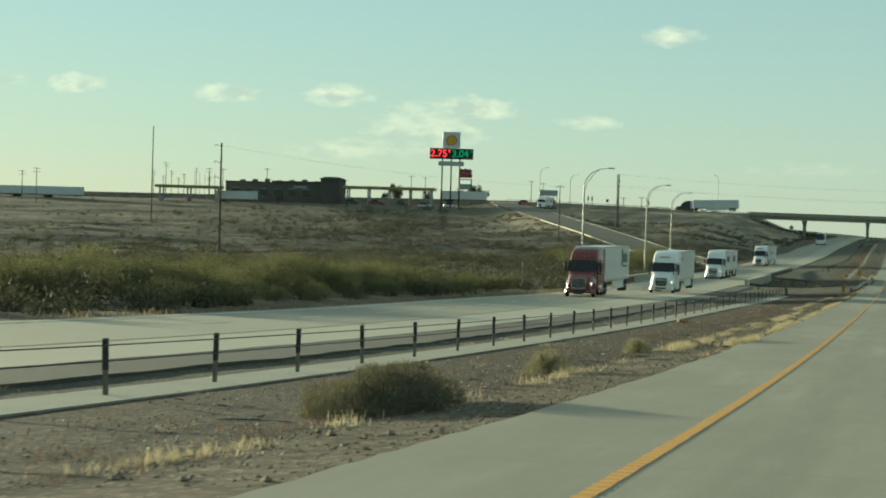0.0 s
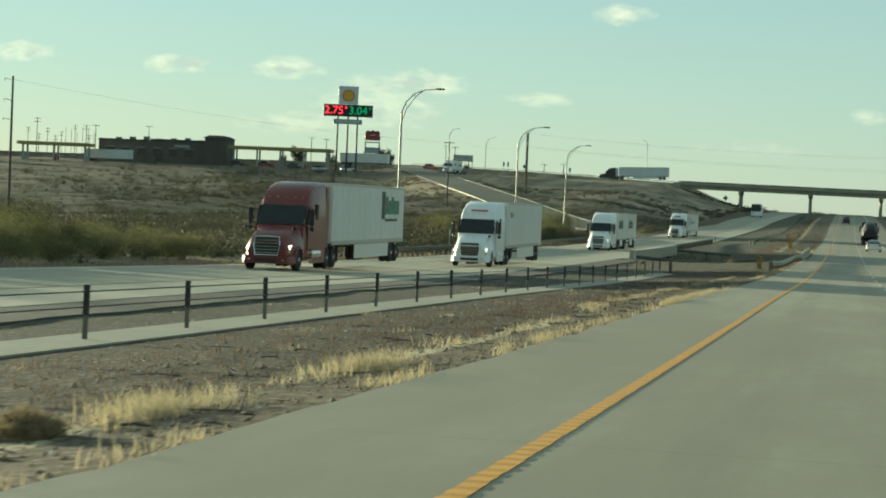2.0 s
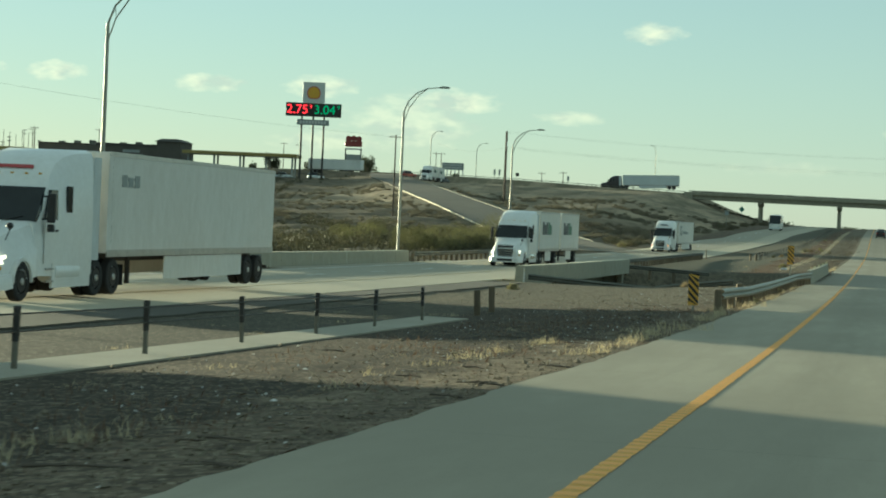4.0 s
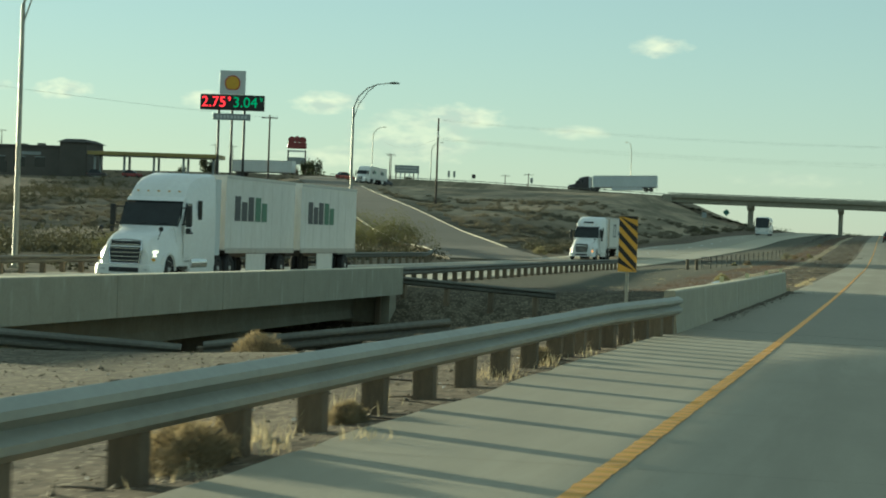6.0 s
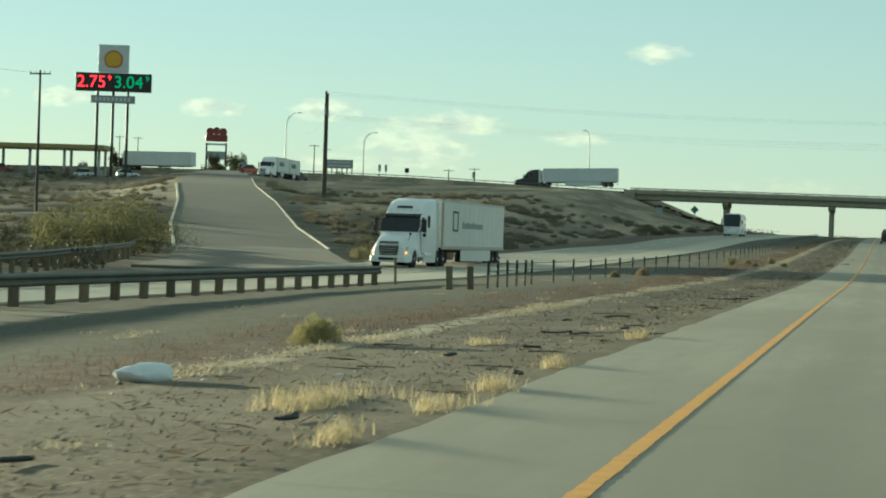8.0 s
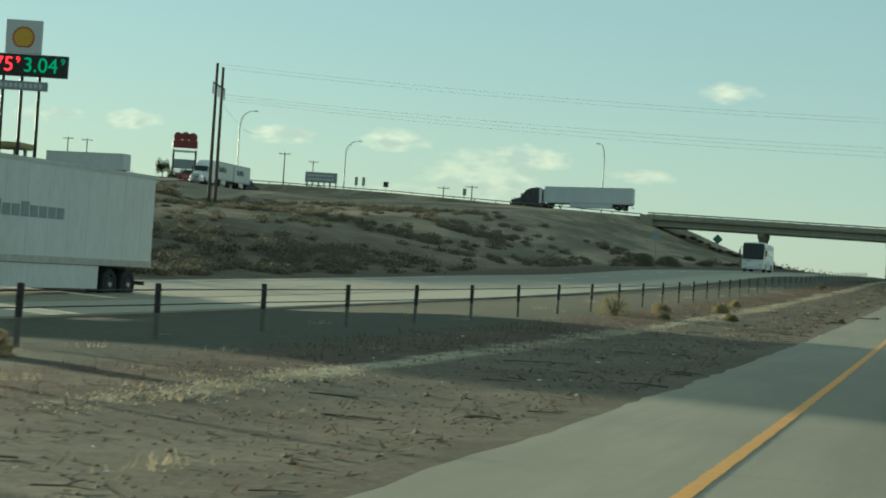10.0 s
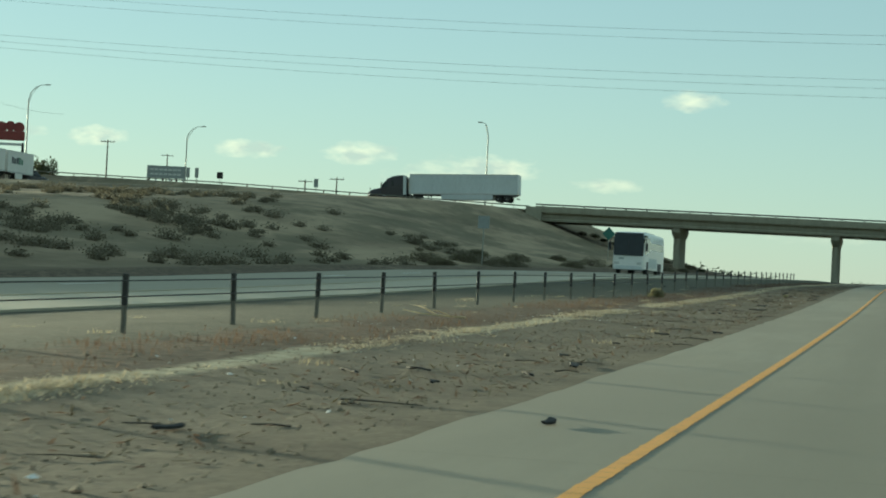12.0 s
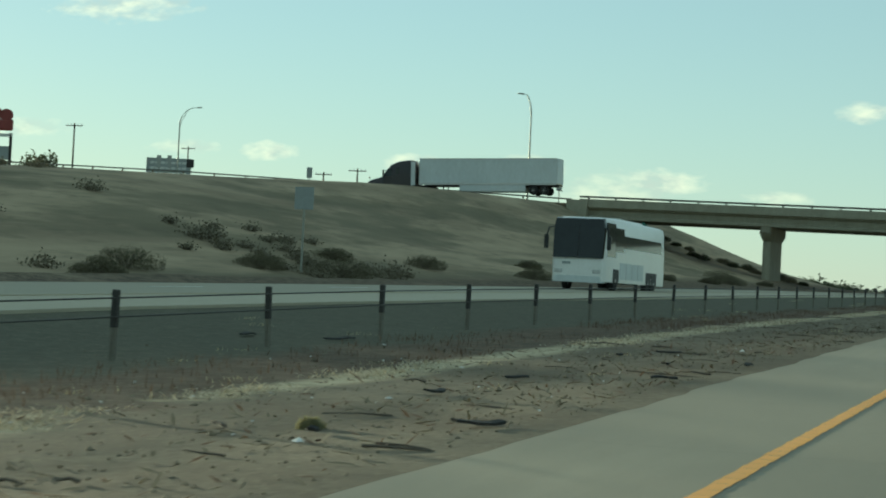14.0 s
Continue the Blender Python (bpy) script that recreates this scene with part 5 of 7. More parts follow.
        loft(bm, [[(s * 1.0, 1.15 + a, b) for a, b in pr] + [(s * 1.0, 1.15 + a * 0.9, b * 0.93) for a, b in pr[::-1]], [(s * 1.24, 1.15 + a, b) for a, b in pr] + [(s * 1.24, 1.15 + a * 0.9, b * 0.93) for a, b in pr[::-1]]])
        part("fender", bm, paint, e)
        wheel(e, s * 1.06, 1.15, 0.51, 0.28)
        for y in (6.0, 7.3):
            for x in (0.78, 1.10):
                wheel(e, s * x, y, 0.51, 0.27)
        part("side_extender", boxm(min(s * 1.26, s * 1.22), max(s * 1.26, s * 1.22), 5.55, 6.05, 1.0, roof - 0.15), M_TRAILER_GREY if paint is not M_RED else M_RED, e)
        part("exhaust", rodm((s * 0.95, 5.7, 1.0), (s * 0.95, 5.72, 3.3), 0.07, n=8), M_GALV_OLD, e)
        part("mud_flap", boxm(s * 0.94 - 0.3, s * 0.94 + 0.3, 8.0, 8.03, 0.25, 0.85), M_BLACK, e)
    for k in range(5):
        x = -0.8 + 0.4 * k
        part("marker_lamp", boxm(x - 0.04, x + 0.04, 2.93, 3.0, 3.28, 3.32), M_SIGNYEL, e)
    part("chassis", boxm(-0.45, 0.45, 0.4, 8.2, 0.55, 0.95), M_CHASSIS, e)
    part("deck_plate", boxm(-0.42, 0.42, 5.56, 6.5, 0.9, 1.1), M_CHASSIS, e)


def semi(m, label, paint, skin, group="", ribs=False, marks=(), length=16.15, pups=None, y_tr=6.55, **kw):
    e = thing("semi_truck", m, label, "truck", group)
    tractor(e, paint, **kw)
    if pups:
        a = y_tr
        for k in range(2):
            trailer(e, a, pups, skin, marks=marks, skirt=True, axles=1)
            a += pups + 0.9
        part("dolly", boxm(-0.4, 0.4, y_tr + pups - 0.4, y_tr + pups + 1.6, 0.7, 0.95), M_CHASSIS, e)
    else:
        trailer(e, y_tr, length, skin, ribs=ribs, marks=marks)
    return e


def on_opp(y, off, yaw=0.0):
    return pose(opp_x(y) + off, y, opp_z(y), 0, 0, yaw)


def bars(y0, z, n, w, h, gap, material):
    """A word that stays unlettered: a row of upright bars."""
    return [(y0 + k * (w + gap), y0 + k * (w + gap) + w, z, z + h * (1.0 if k in (0, 2, 5) else 0.78), material) for k in range(n)]


semi(on_opp(152, -1.2, 1.0), "dark red sleeper truck with chrome grille pulling a white box trailer", M_RED, M_TRAILER, "oncoming trucks", grille_chrome=True, hood_dark=False,
     marks=bars(10.6, 1.15, 1, 0.75, 1.45, 0.1, M_LOGO_DARK) + bars(11.5, 1.4, 5, 0.55, 0.95, 0.14, M_LOGO_GREEN) + bars(11.5, 1.02, 6, 0.4, 0.16, 0.1, M_LOGO_DARK))
semi(on_opp(186, 2.2, 1.2), "white sleeper truck pulling a white corrugated refrigerated trailer", M_WHITE, M_TRAILER, "oncoming trucks", ribs=True, visor_mark=M_LOGO_RED, style=0,
     marks=bars(1.0, 1.9, 3, 0.4, 0.35, 0.1, M_SIGNGREY))
semi(on_opp(275.2, 0.0, -0.3), "white sleeper truck pulling two short white box trailers", M_WHITE, M_TRAILER, "oncoming trucks", pups=8.5, style=1, grille_chrome=True,
     marks=bars(1.0, 1.15, 3, 0.62, 0.95, 0.16, M_LOGO_DARK) + bars(3.4, 1.15, 2, 0.62, 0.95, 0.16, M_LOGO_GREEN))
semi(on_opp(387, -1.7, -2.0), "white sleeper truck with black visor pulling a stained white trailer", M_WHITE, M_TRAILER, "oncoming trucks", style=2,
     marks=bars(2.6, 1.0, 1, 0.16, 1.25, 0.1, M_LOGO_DARK) + [(2.76, 3.9, 2.1, 2.24, M_LOGO_DARK), (2.76, 3.9, 1.0, 1.12, M_LOGO_DARK), (3.74, 3.9, 1.12, 2.1, M_LOGO_DARK), (0.04, 0.42, 0.12, 2.7, M_RUST)] + bars(5.0, 1.2, 10, 0.42, 0.42, 0.1, M_SIGNGREY))


def coach(m):
    e = thing("coach_bus", m, "white highway coach with dark windscreen and window band", "bus", "oncoming trucks")
    L, hw = 13.6, 1.29
    bm = bmesh.new()
    loft(bm, [ring(0.0, 1.16, 0.45, 1.75, 1.14, 0.1), ring(0.22, 1.27, 0.42, 3.30, 1.16, 0.25), ring(0.55, hw, 0.42, 3.46, 1.20, 0.28), ring(3.0, hw, 0.42, 3.50, 1.22, 0.28), ring(L - 0.3, hw, 0.42, 3.50, 1.22, 0.28), ring(L, 1.22, 0.50, 3.40, 1.15, 0.28)])
    part("body", bm, M_WHITE, e, smooth=True)
    bm = bmesh.new()
    loft(bm, [[(-1.19, -0.10, 1.50), (1.19, -0.10, 1.50), (1.22, 0.08, 1.50), (-1.22, 0.08, 1.50)], [(-1.23, 0.07, 2.9), (1.23, 0.07, 2.9), (1.27, 0.30, 2.9), (-1.27, 0.30, 2.9)], [(-1.15, 0.13, 3.36), (1.15, 0.13, 3.36), (1.17, 0.34, 3.40), (-1.17, 0.34, 3.40)]])
    part("windshield", bm, M_GLASS, e, "tall dark windscreen")
    part("windshield_divider", loft(bmesh.new(), [[(-0.02, -0.12, 1.52), (0.02, -0.12, 1.52), (0.02, -0.06, 1.52), (-0.02, -0.06, 1.52)], [(-0.02, 0.05, 2.9), (0.02, 0.05, 2.9), (0.02, 0.10, 2.9), (-0.02, 0.10, 2.9)]]), M_BLACK, e)
    for s in (-1, 1):
        for k in range(7):
            a = 0.52 + k * 1.72
            top = 3.22 if k == 0 else (3.05 if k == 1 else 2.72)
            low = 1.62 if k == 0 else (1.9 if k == 1 else 2.12)
            wall_x = lambda z: 1.29 - 0.05 * max(0.0, (z - 1.96)) / 1.25
            part("window", loft(bmesh.new(), [[(s * (wall_x(z) - 0.03), a, z), (s * (wall_x(z) - 0.03), a + 1.70, z), (s * (wall_x(z) + 0.016), a + 1.70, z), (s * (wall_x(z) + 0.016), a, z)] for z in (low, top)]), M_GLASS, e)
        for k in range(4):
            a = 3.2 + k * 1.3
            part("luggage_door", boxm(s * 1.292 - 0.01, s * 1.292 + 0.01, a, a + 1.22, 0.6, 1.4), M_TRAILER_GREY, e)
        for y in (2.4, L - 4.0, L - 2.7):
            wheel(e, s * 1.12, y, 0.51, 0.3)
            part("wheel_arch", boxm(s * 1.28 - 0.014, s * 1.28 + 0.016, y - 0.62, y + 0.62, 0.42, 1.06, 0.0), M_BLACK, e)
        part("headlight", boxm(s * 0.92 - 0.2, s * 0.92 + 0.2, -0.02, 0.12, 0.78, 0.98, 0.03), M_LAMPLENS, e)
        bm = boxm(s * 1.52 - 0.1, s * 1.52 + 0.1, -0.25, -0.12, 1.9, 2.55, 0.03)
        tube(bm, [(s * 1.2, 0.2, 2.95), (s * 1.42, -0.1, 2.9), (s * 1.52, -0.18, 2.5)], 0.035)
        part("mirror", bm, M_BLACK, e)
    part("bumper", loft(bmesh.new(), [ring(-0.06, 1.12, 0.36, 0.66, 1.1, 0.06), ring(0.3, 1.27, 0.36, 0.68, 1.25, 0.06)]), M_TRAILER_GREY, e)
    part("print", boxm(-0.75, -0.35, -0.03, 0.02, 1.2, 1.32), M_SIGNGREY, e)
    part("roof_unit", boxm(-0.9, 0.9, 4.0, 9.5, 3.46, 3.58, 0.04), M_WHITE, e)
    return e


coach(on_opp(577, -1.3, 0.5))


def car(m, label, paint, suv=True, L=4.7, group="cars ahead"):
    e = thing("car", m, label, "car", group)
    h = 1.75 if suv else 1.45
    bm = bmesh.new()
    loft(bm, [ring(0.0, 0.82, 0.35, 0.72, 0.74, 0.1), ring(0.5, 0.90, 0.25, 0.95, 0.80, 0.12), ring(1.4, 0.93, 0.22, 1.02, 0.84, 0.12), ring(L - 0.4, 0.93, 0.25, 1.08, 0.84, 0.12), ring(L, 0.85, 0.35, 0.98, 0.80, 0.12)])
    part("body", bm, paint, e, smooth=True)
    bm = bmesh.new()
    loft(bm, [ring(1.35, 0.84, 0.95, 1.04, 0.80, 0.05), ring(2.05, 0.84, 0.95, h - 0.04, 0.66, 0.15), ring(L - 0.9, 0.84, 0.95, h, 0.66, 0.15), ring(L - 0.15, 0.82, 0.95, 1.12, 0.74, 0.08)])
    part("cabin", bm, M_GLASS, e, smooth=True)
    part("roof", boxm(-0.62, 0.62, 2.1, L - 0.95, h - 0.02, h + 0.03, 0.02), paint, e)
    for s in (-1, 1):
        part("tail_light", boxm(s * 0.7 - 0.13, s * 0.7 + 0.13, L - 0.06, L + 0.02, 0.75, 0.95), M_TAIL, e)
        part("headlight", boxm(s * 0.62 - 0.15, s * 0.62 + 0.15, 0.02, 0.14, 0.62, 0.76), M_LAMPLENS, e)
        for y in (0.9, L - 0.95):
            wheel(e, s * 0.82, y, 0.35, 0.22)
    return e


def same_way(x, y):
    return pose(x, y, road_z(y) + 0.01, 0, 0, 180)


car(same_way(5.4, 322), "white saloon car driving ahead", M_WHITE, suv=False)
car(same_way(1.8, 530), "dark sport utility car driving ahead", M_BLACKCAB)


def flatbed(m):
    e = thing("flatbed_truck", m, "dark flatbed truck with a tarped load seen from behind", "truck")
    tractor(e, M_BLACKCAB, roof=3.4, lights=False)
    part("flatbed", boxm(-1.28, 1.28, 6.2, 19.5, 1.2, 1.45, 0.02), M_CHASSIS, e)
    bm = bmesh.new()
    loft(bm, [ring(6.6, 1.1, 1.45, 2.6, 0.8, 0.3), ring(8.0, 1.2, 1.45, 3.3, 0.9, 0.4), ring(13.0, 1.2, 1.45, 3.5, 0.8, 0.4), ring(18.5, 1.15, 1.45, 3.1, 0.85, 0.4), ring(19.3, 1.0, 1.45, 2.4, 0.7, 0.3)])
    part("tarped_load", bm, M_SIGNBLACK, e, "black tarpaulin over the load", smooth=True)
    for y in (16.6, 17.9):
        for x in (-1.1, -0.78, 0.78, 1.1):
            wheel(e, x, y, 0.5, 0.27)
    return e


flatbed(same_way(5.5, 388))
# trucks on the crossing road
semi(Matrix.Translation((-78.0, OVER_Y - 2.2, over_z(-70) - 0.2)) @ Matrix.Rotation(radians(-90), 4, "Z") @ Matrix.Rotation(radians(1.6), 4, "X"), "black sleeper truck with a long dull white trailer on the overpass", M_BLACKCAB, M_TRAILER_GREY, roof=3.85)
_pitch = math.atan2(land(-118.0, 662.0) - land(-118.0, 641.0), 21.0)
semi(Matrix.Translation((-118.0, 640.0, land(-118.0, 641.0) + 0.05)) @ Matrix.Rotation(radians(3), 4, "Z") @ Matrix.Rotation(_pitch, 4, "X"), "white sleeper truck with two short trailers above the ramp", M_WHITE, M_TRAILER, pups=8.5,
     marks=bars(1.2, 1.15, 3, 0.62, 0.9, 0.16, M_LOGO_DARK) + bars(3.5, 1.15, 2, 0.62, 0.9, 0.16, M_LOGO_GREEN))


def parked_trailer(x, y, yaw, length, label, skin=M_TRAILER_GREY):
    e = thing("parked_trailer", pose(x, y, land(x, y) + 0.02, 0, 0, yaw), label, "trailer", "parked trailers")
    trailer(e, 0.0, length, skin, skirt=False)
    return e


for _x, _y, _a, _l in ((-143, 668, 84, 16.15), (-286, 640, 84, 16.15), (-302, 648, 88, 16.15), (-318, 652, 80, 16.15), (-330, 655, 90, 14.0), (-222, 646, 80, 16.15)):
    parked_trailer(_x, _y, _a, _l, "parked white box trailer near the filling station")


# ---- poles, lamps and wires ----
def street_lamp(x, y, z, h, reach, arm, label, turn=0.0):
    e = thing("street_lamp", pose(x, y, z, 0, 0, turn), label, "street lamp", "highway lamps")
    part("pole", rodm((0, 0, 0), (0, 0, h - 2.0), 0.13, 0.085, 10), M_GALV, e, smooth=True)
    part("base", boxm(-0.22, 0.22, -0.22, 0.22, -0.2, 0.12, 0.02), M_CONC, e)
    top = [(0, 0, h - 2.05), (arm * 0.12 * reach, 0, h - 1.15), (arm * 0.36 * reach, 0, h - 0.45), (arm * 0.65 * reach, 0, h - 0.1), (arm * reach, 0, h)]
    part("arm", tube(bmesh.new(), top, 0.055, 0.04), M_GALV, e)
    low = [(arm * 0.02, 0, h - 2.9), (arm * 0.14 * reach, 0, h - 1.75), (arm * 0.40 * reach, 0, h - 0.68), (arm * 0.62 * reach, 0, h - 0.16)]
    part("brace", tube(bmesh.new(), low, 0.035), M_GALV, e)
    for k in (1, 2):
        part("strut", tube(bmesh.new(), [top[k], low[k]], 0.02, n=5), M_GALV, e)
    bm = bmesh.new()
    a0, a1 = (reach - 0.05, reach + 0.75)
    loft(bm, [[(arm * a, b, h + c) for b, c in ((-w, -0.06), (-w, 0.03), (-w * 0.5, t), (w * 0.5, t), (w, 0.03), (w, -0.06))] for a, w, t in ((a0, 0.07, 0.06), (a0 + 0.2, 0.15, 0.10), (a0 + 0.55, 0.17, 0.10), (a1, 0.09, 0.05))])
    part("lamp_head", bm, M_GALV_OLD, e)
    return e


# the carriageway lamps: pole foot, height to the head
for _hx, _hy, _hz in ((-32.2, 230.2, 9.7), (-32.5, 291.4, 9.3), (-36.75, 360.3, 9.6)):
    _px = _hx - 3.6
    _g = land(_px, _hy)
    street_lamp(_px, _hy, _g, _hz - _g, 2.95, 1, "tall galvanised highway lamp with a single curved arm")
for _px, _py, _hz, _rx, _ar in ((-64.5, 712.0, 23.5, 1.0, -1), (-124.2, 736.0, 23.5, 2.7, 1), (-125.0, 676.0, 24.0, 2.6, 1)):
    _g = land(_px, _py)
    street_lamp(_px, _py, _g, _hz - _g, _rx, _ar, "tall galvanised lamp beside the crossing road", turn=25 if _rx < 2 else 0)


def utility_pole(x, y, top, label, arms=1, arm_w=2.2, r=0.16):
    g = land(x, y)
    h = top - g
    e = thing("utility_pole", pose(x, y, g), label, "utility pole", "utility poles")
    part("pole", rodm((0, 0, -0.3), (0, 0, h), r, r * 0.62, 10), M_POLEWOOD, e, smooth=True)
    for k in range(arms):
        z = h - 0.35 - k * 1.15
        part("crossarm", boxm(-arm_w / 2, arm_w / 2, -0.05, 0.05, z - 0.06, z + 0.06), M_POLEWOOD, e)
        for xx in (-arm_w * 0.45, -arm_w * 0.2, arm_w * 0.2, arm_w * 0.45):
            part("insulator", rodm((xx, 0, z + 0.06), (xx, 0, z + 0.3), 0.05, 0.035, 6), M_LAMPLENS, e)
    return e


utility_pole(-126.2, 348.5, 16.9, "brown wooden utility pole with staggered side arms", arms=0, r=0.25)
_u = bpy.context.scene.objects["utility_pole"]
for _k, (_dz, _s) in enumerate(((0.4, -1), (3.6, -1), (6.6, -1))):
    _h = 16.9 - land(-126.2, 348.5)
    part("side_arm", tube(bmesh.new(), [(0, 0, _h - _dz - 0.3), (_s * 0.9, 0, _h - _dz), (_s * 1.35, 0, _h - _dz + 0.08)], 0.05, 0.04), M_POLEWOOD, _u)
    part("insulator", rodm((_s * 1.35, 0, _h - _dz - 0.35), (_s * 1.35, 0, _h - _dz + 0.05), 0.06, n=6), M_LAMPLENS, _u)
utility_pole(-202.6, 501.1, 27.7, "very tall slim pole rising from the scrub", arms=0, r=0.2)
utility_pole(-78.2, 453.1, 12.6, "dark wooden utility pole with a cross arm", arms=1)
for _x, _y, _t in ((-233, 690, 22), (-238, 655, 20.5), (-262, 705, 22), (-274, 690, 23.5), (-188, 735, 21.5), (-181, 730, 21), (-132, 720, 19.5), (-104, 742, 15.2), (-96, 735, 15.4), (-150, 790, 22), (-285, 600, 18), (-300, 620, 17.5)):
    utility_pole(_x, _y, _t, "distant wooden utility pole with a cross arm", arms=1 if _x > -250 else 2, arm_w=2.6)


for _x, _t in ((-295.3, 21.4), (-291.0, 19.2), (-287.6, 21.4), (-284.5, 18.6), (-282.1, 20.2), (-276.8, 22.7), (-271.2, 19.3)):
    utility_pole(_x, 730.0, _t, "slim pole of a distant substation", arms=2, arm_w=1.8, r=0.13)


def h_frame(x, y, top, label):
    g = land(x, y)
    h = top - g
    e = thing("h_frame_pole", pose(x, y, g), label, "power pylon", "wooden h frames")
    for s in (-1, 1):
        part("pole", rodm((-0.52 * s, s * 2.2, -0.6), (-0.50 * s, s * 2.1, h), 0.21, 0.15, 10), M_POLEWOOD, e, smooth=True)
    part("crossarm", tube(bmesh.new(), [(0.95, -4.0, h - 2.3), (-0.95, 4.0, h - 2.3)], 0.1, n=6), M_POLEWOOD, e)
    for s in (-1, 0, 1):
        part("insulator", rodm((-0.9 * s, s * 3.85, h - 3.5), (-0.9 * s, s * 3.85, h - 2.35), 0.1, n=8), M_LAMPLENS, e)
    return e


h_frame(-78.1, 549.0, 18.5, "wooden H-frame power pylon on the hillside")
h_frame(70.0, 549.0, 17.5, "wooden H-frame power pylon beyond the highway")


def wire(p0, p1, sag, name="power_line", r=0.008):
    pts = []
    for k in range(25):
        s = k / 24
        q = Vector(p0).lerp(Vector(p1), s)
        q.z -= sag * 4 * s * (1 - s)
        pts.append(q)
    return tagged(part(name, tube(bmesh.new(), pts, r, n=5), M_WIRE), "thin dark power line strung between wooden pylons", "power line", "power lines", kind="structure")


for _dy, _z0, _z1, _sag in ((-3.85, 15.0, 14.1, 2.3), (0.0, 15.0, 14.1, 2.4), (3.85, 15.0, 13.9, 2.5), (-2.1, 18.4, 17.4, 2.6), (2.1, 18.4, 17.4, 2.6)):
    wire((-78.1 - _dy * 0.23, 549 + _dy, _z0), (70.0 - _dy * 0.23, 549 + _dy, _z1), _sag)
wire((-126.2, 348.5, 16.4), (-78.2, 453.1, 12.3), 1.2, r=0.012)
wire((-78.1, 549, 15.0), (-126, 690, 21.0), 1.5, r=0.014)


# ---- signs ----
def text_part(name, s, size, material, parent, m):
    cu = bpy.data.curves.new(name, "FONT")
    cu.body, cu.size, cu.extrude = s, size, 0.03
    cu.align_x, cu.align_y = "CENTER", "CENTER"
    tmp = bpy.data.objects.new(name, cu)
    me = bpy.data.meshes.new_from_object(tmp)
    bpy.data.objects.remove(tmp)
    me.materials.append(material)
    ob = new(name, me)
    ob.parent = parent
    ob.matrix_basis = m
    return ob


def price_sign():
    x, y = -149.0, 638.0
    g = land(x, y)
    e = thing("fuel_price_sign", pose(x, y, g, 0, 0, 14), "tall filling station sign with lit red and green prices", "sign")
    Z = lambda z: z - g
    for px in (-3.1, 0.0, 2.9):
        part("pole", rodm((px, 0, -0.3), (px, 0, Z(28.6)), 0.3, 0.26, 14), M_DARKSTEEL, e, smooth=True)
    part("price_board", boxm(-7.5, 7.5, -0.45, 0.45, Z(25.0), Z(28.65), 0.05), M_SIGNBLACK, e, "black electronic price board")
    part("emblem_panel", boxm(-3.1, 2.9, -0.4, 0.4, Z(28.75), Z(34.3), 0.08), M_SIGNWHITE, e, "white square emblem panel")
    bm = bmesh.new()
    n = 22
    pts = []
    for k in range(n + 1):
        a = math.pi * (-0.18) + (math.pi * 1.36) * k / n
        r = 1.85 * (1.0 + 0.05 * math.cos(k * math.pi))
        pts.append((-0.1 + r * math.cos(a), -0.44, Z(31.35) + r * math.sin(a)))
    pts += [(-1.0, -0.44, Z(29.75)), (0.8, -0.44, Z(29.75))]
    loft(bm, [pts, [(a, -0.40, c) for a, b, c in pts]])
    part("emblem_edge", bm, M_EMBLEM_RED, e)
    bm = bmesh.new()
    q = [(-0.1 + (a + 0.1) * 0.86, -0.47, Z(31.3) + (c - Z(31.3)) * 0.86) for a, b, c in pts]
    loft(bm, [q, [(a, -0.43, c) for a, b, c in q]])
    part("emblem", bm, M_EMBLEM, e, "plain yellow fan shaped emblem")
    face = Matrix.Rotation(radians(90), 4, "X")
    text_part("red_price", "2.75", 3.4, M_LEDRED, e, Matrix.Translation((-4.35, -0.48, Z(26.8))) @ face)
    text_part("red_price_small", "9", 1.5, M_LEDRED, e, Matrix.Translation((-0.75, -0.48, Z(27.6))) @ face)
    text_part("green_price", "3.04", 3.4, M_LEDGREEN, e, Matrix.Translation((3.0, -0.48, Z(26.8))) @ face)
    text_part("green_price_small", "9", 1.5, M_LEDGREEN, e, Matrix.Translation((6.7, -0.48, Z(27.6))) @ face)
    part("lower_panel", boxm(-4.4, 4.3, -0.35, 0.35, Z(22.7), Z(24.2), 0.05), M_SIGNGREY, e, "grey lower panel")
    for k in range(9):
        part("print", boxm(-3.6 + k * 0.82, -3.1 + k * 0.82, -0.38, -0.34, Z(23.1), Z(23.8)), M_SIGNWHITE, e)


price_sign()


def red_sign():
    x, y = -173.0, 765.0
    g = land(x, y)
    e = thing("roadside_sign", pose(x, y, g, 0, 0, 14), "red lobed sign above two boards on steel legs", "sign")
    Z = lambda z: z - g
    for px in (-2.6, 2.6):
        part("leg", boxm(px - 0.2, px + 0.2, -0.2, 0.2, -0.3, Z(21.6)), M_DARKSTEEL, e)
    for px, pz, r in ((-1.7, 24.6, 1.05), (0.0, 24.8, 1.0), (1.7, 24.6, 1.05)):
        part("lobe", rodm((px, -0.3, Z(pz)), (px, 0.3, Z(pz)), r, n=18), M_REDSTEEL, e)
    bm = bmesh.new()
    box(bm, -2.9, 2.9, -0.34, 0.34, Z(22.0), Z(23.9), 0.3)
    part("oval_board", bm, M_REDSTEEL, e)
    part("frame_board", boxm(-2.7, 2.7, -0.2, 0.2, Z(21.0), Z(21.5)), M_SIGNWHITE, e)
    part("board", boxm(-2.4, 2.4, -0.22, 0.22, Z(17.2), Z(19.4), 0.04), M_SIGNGREY, e)
    return e


red_sign()


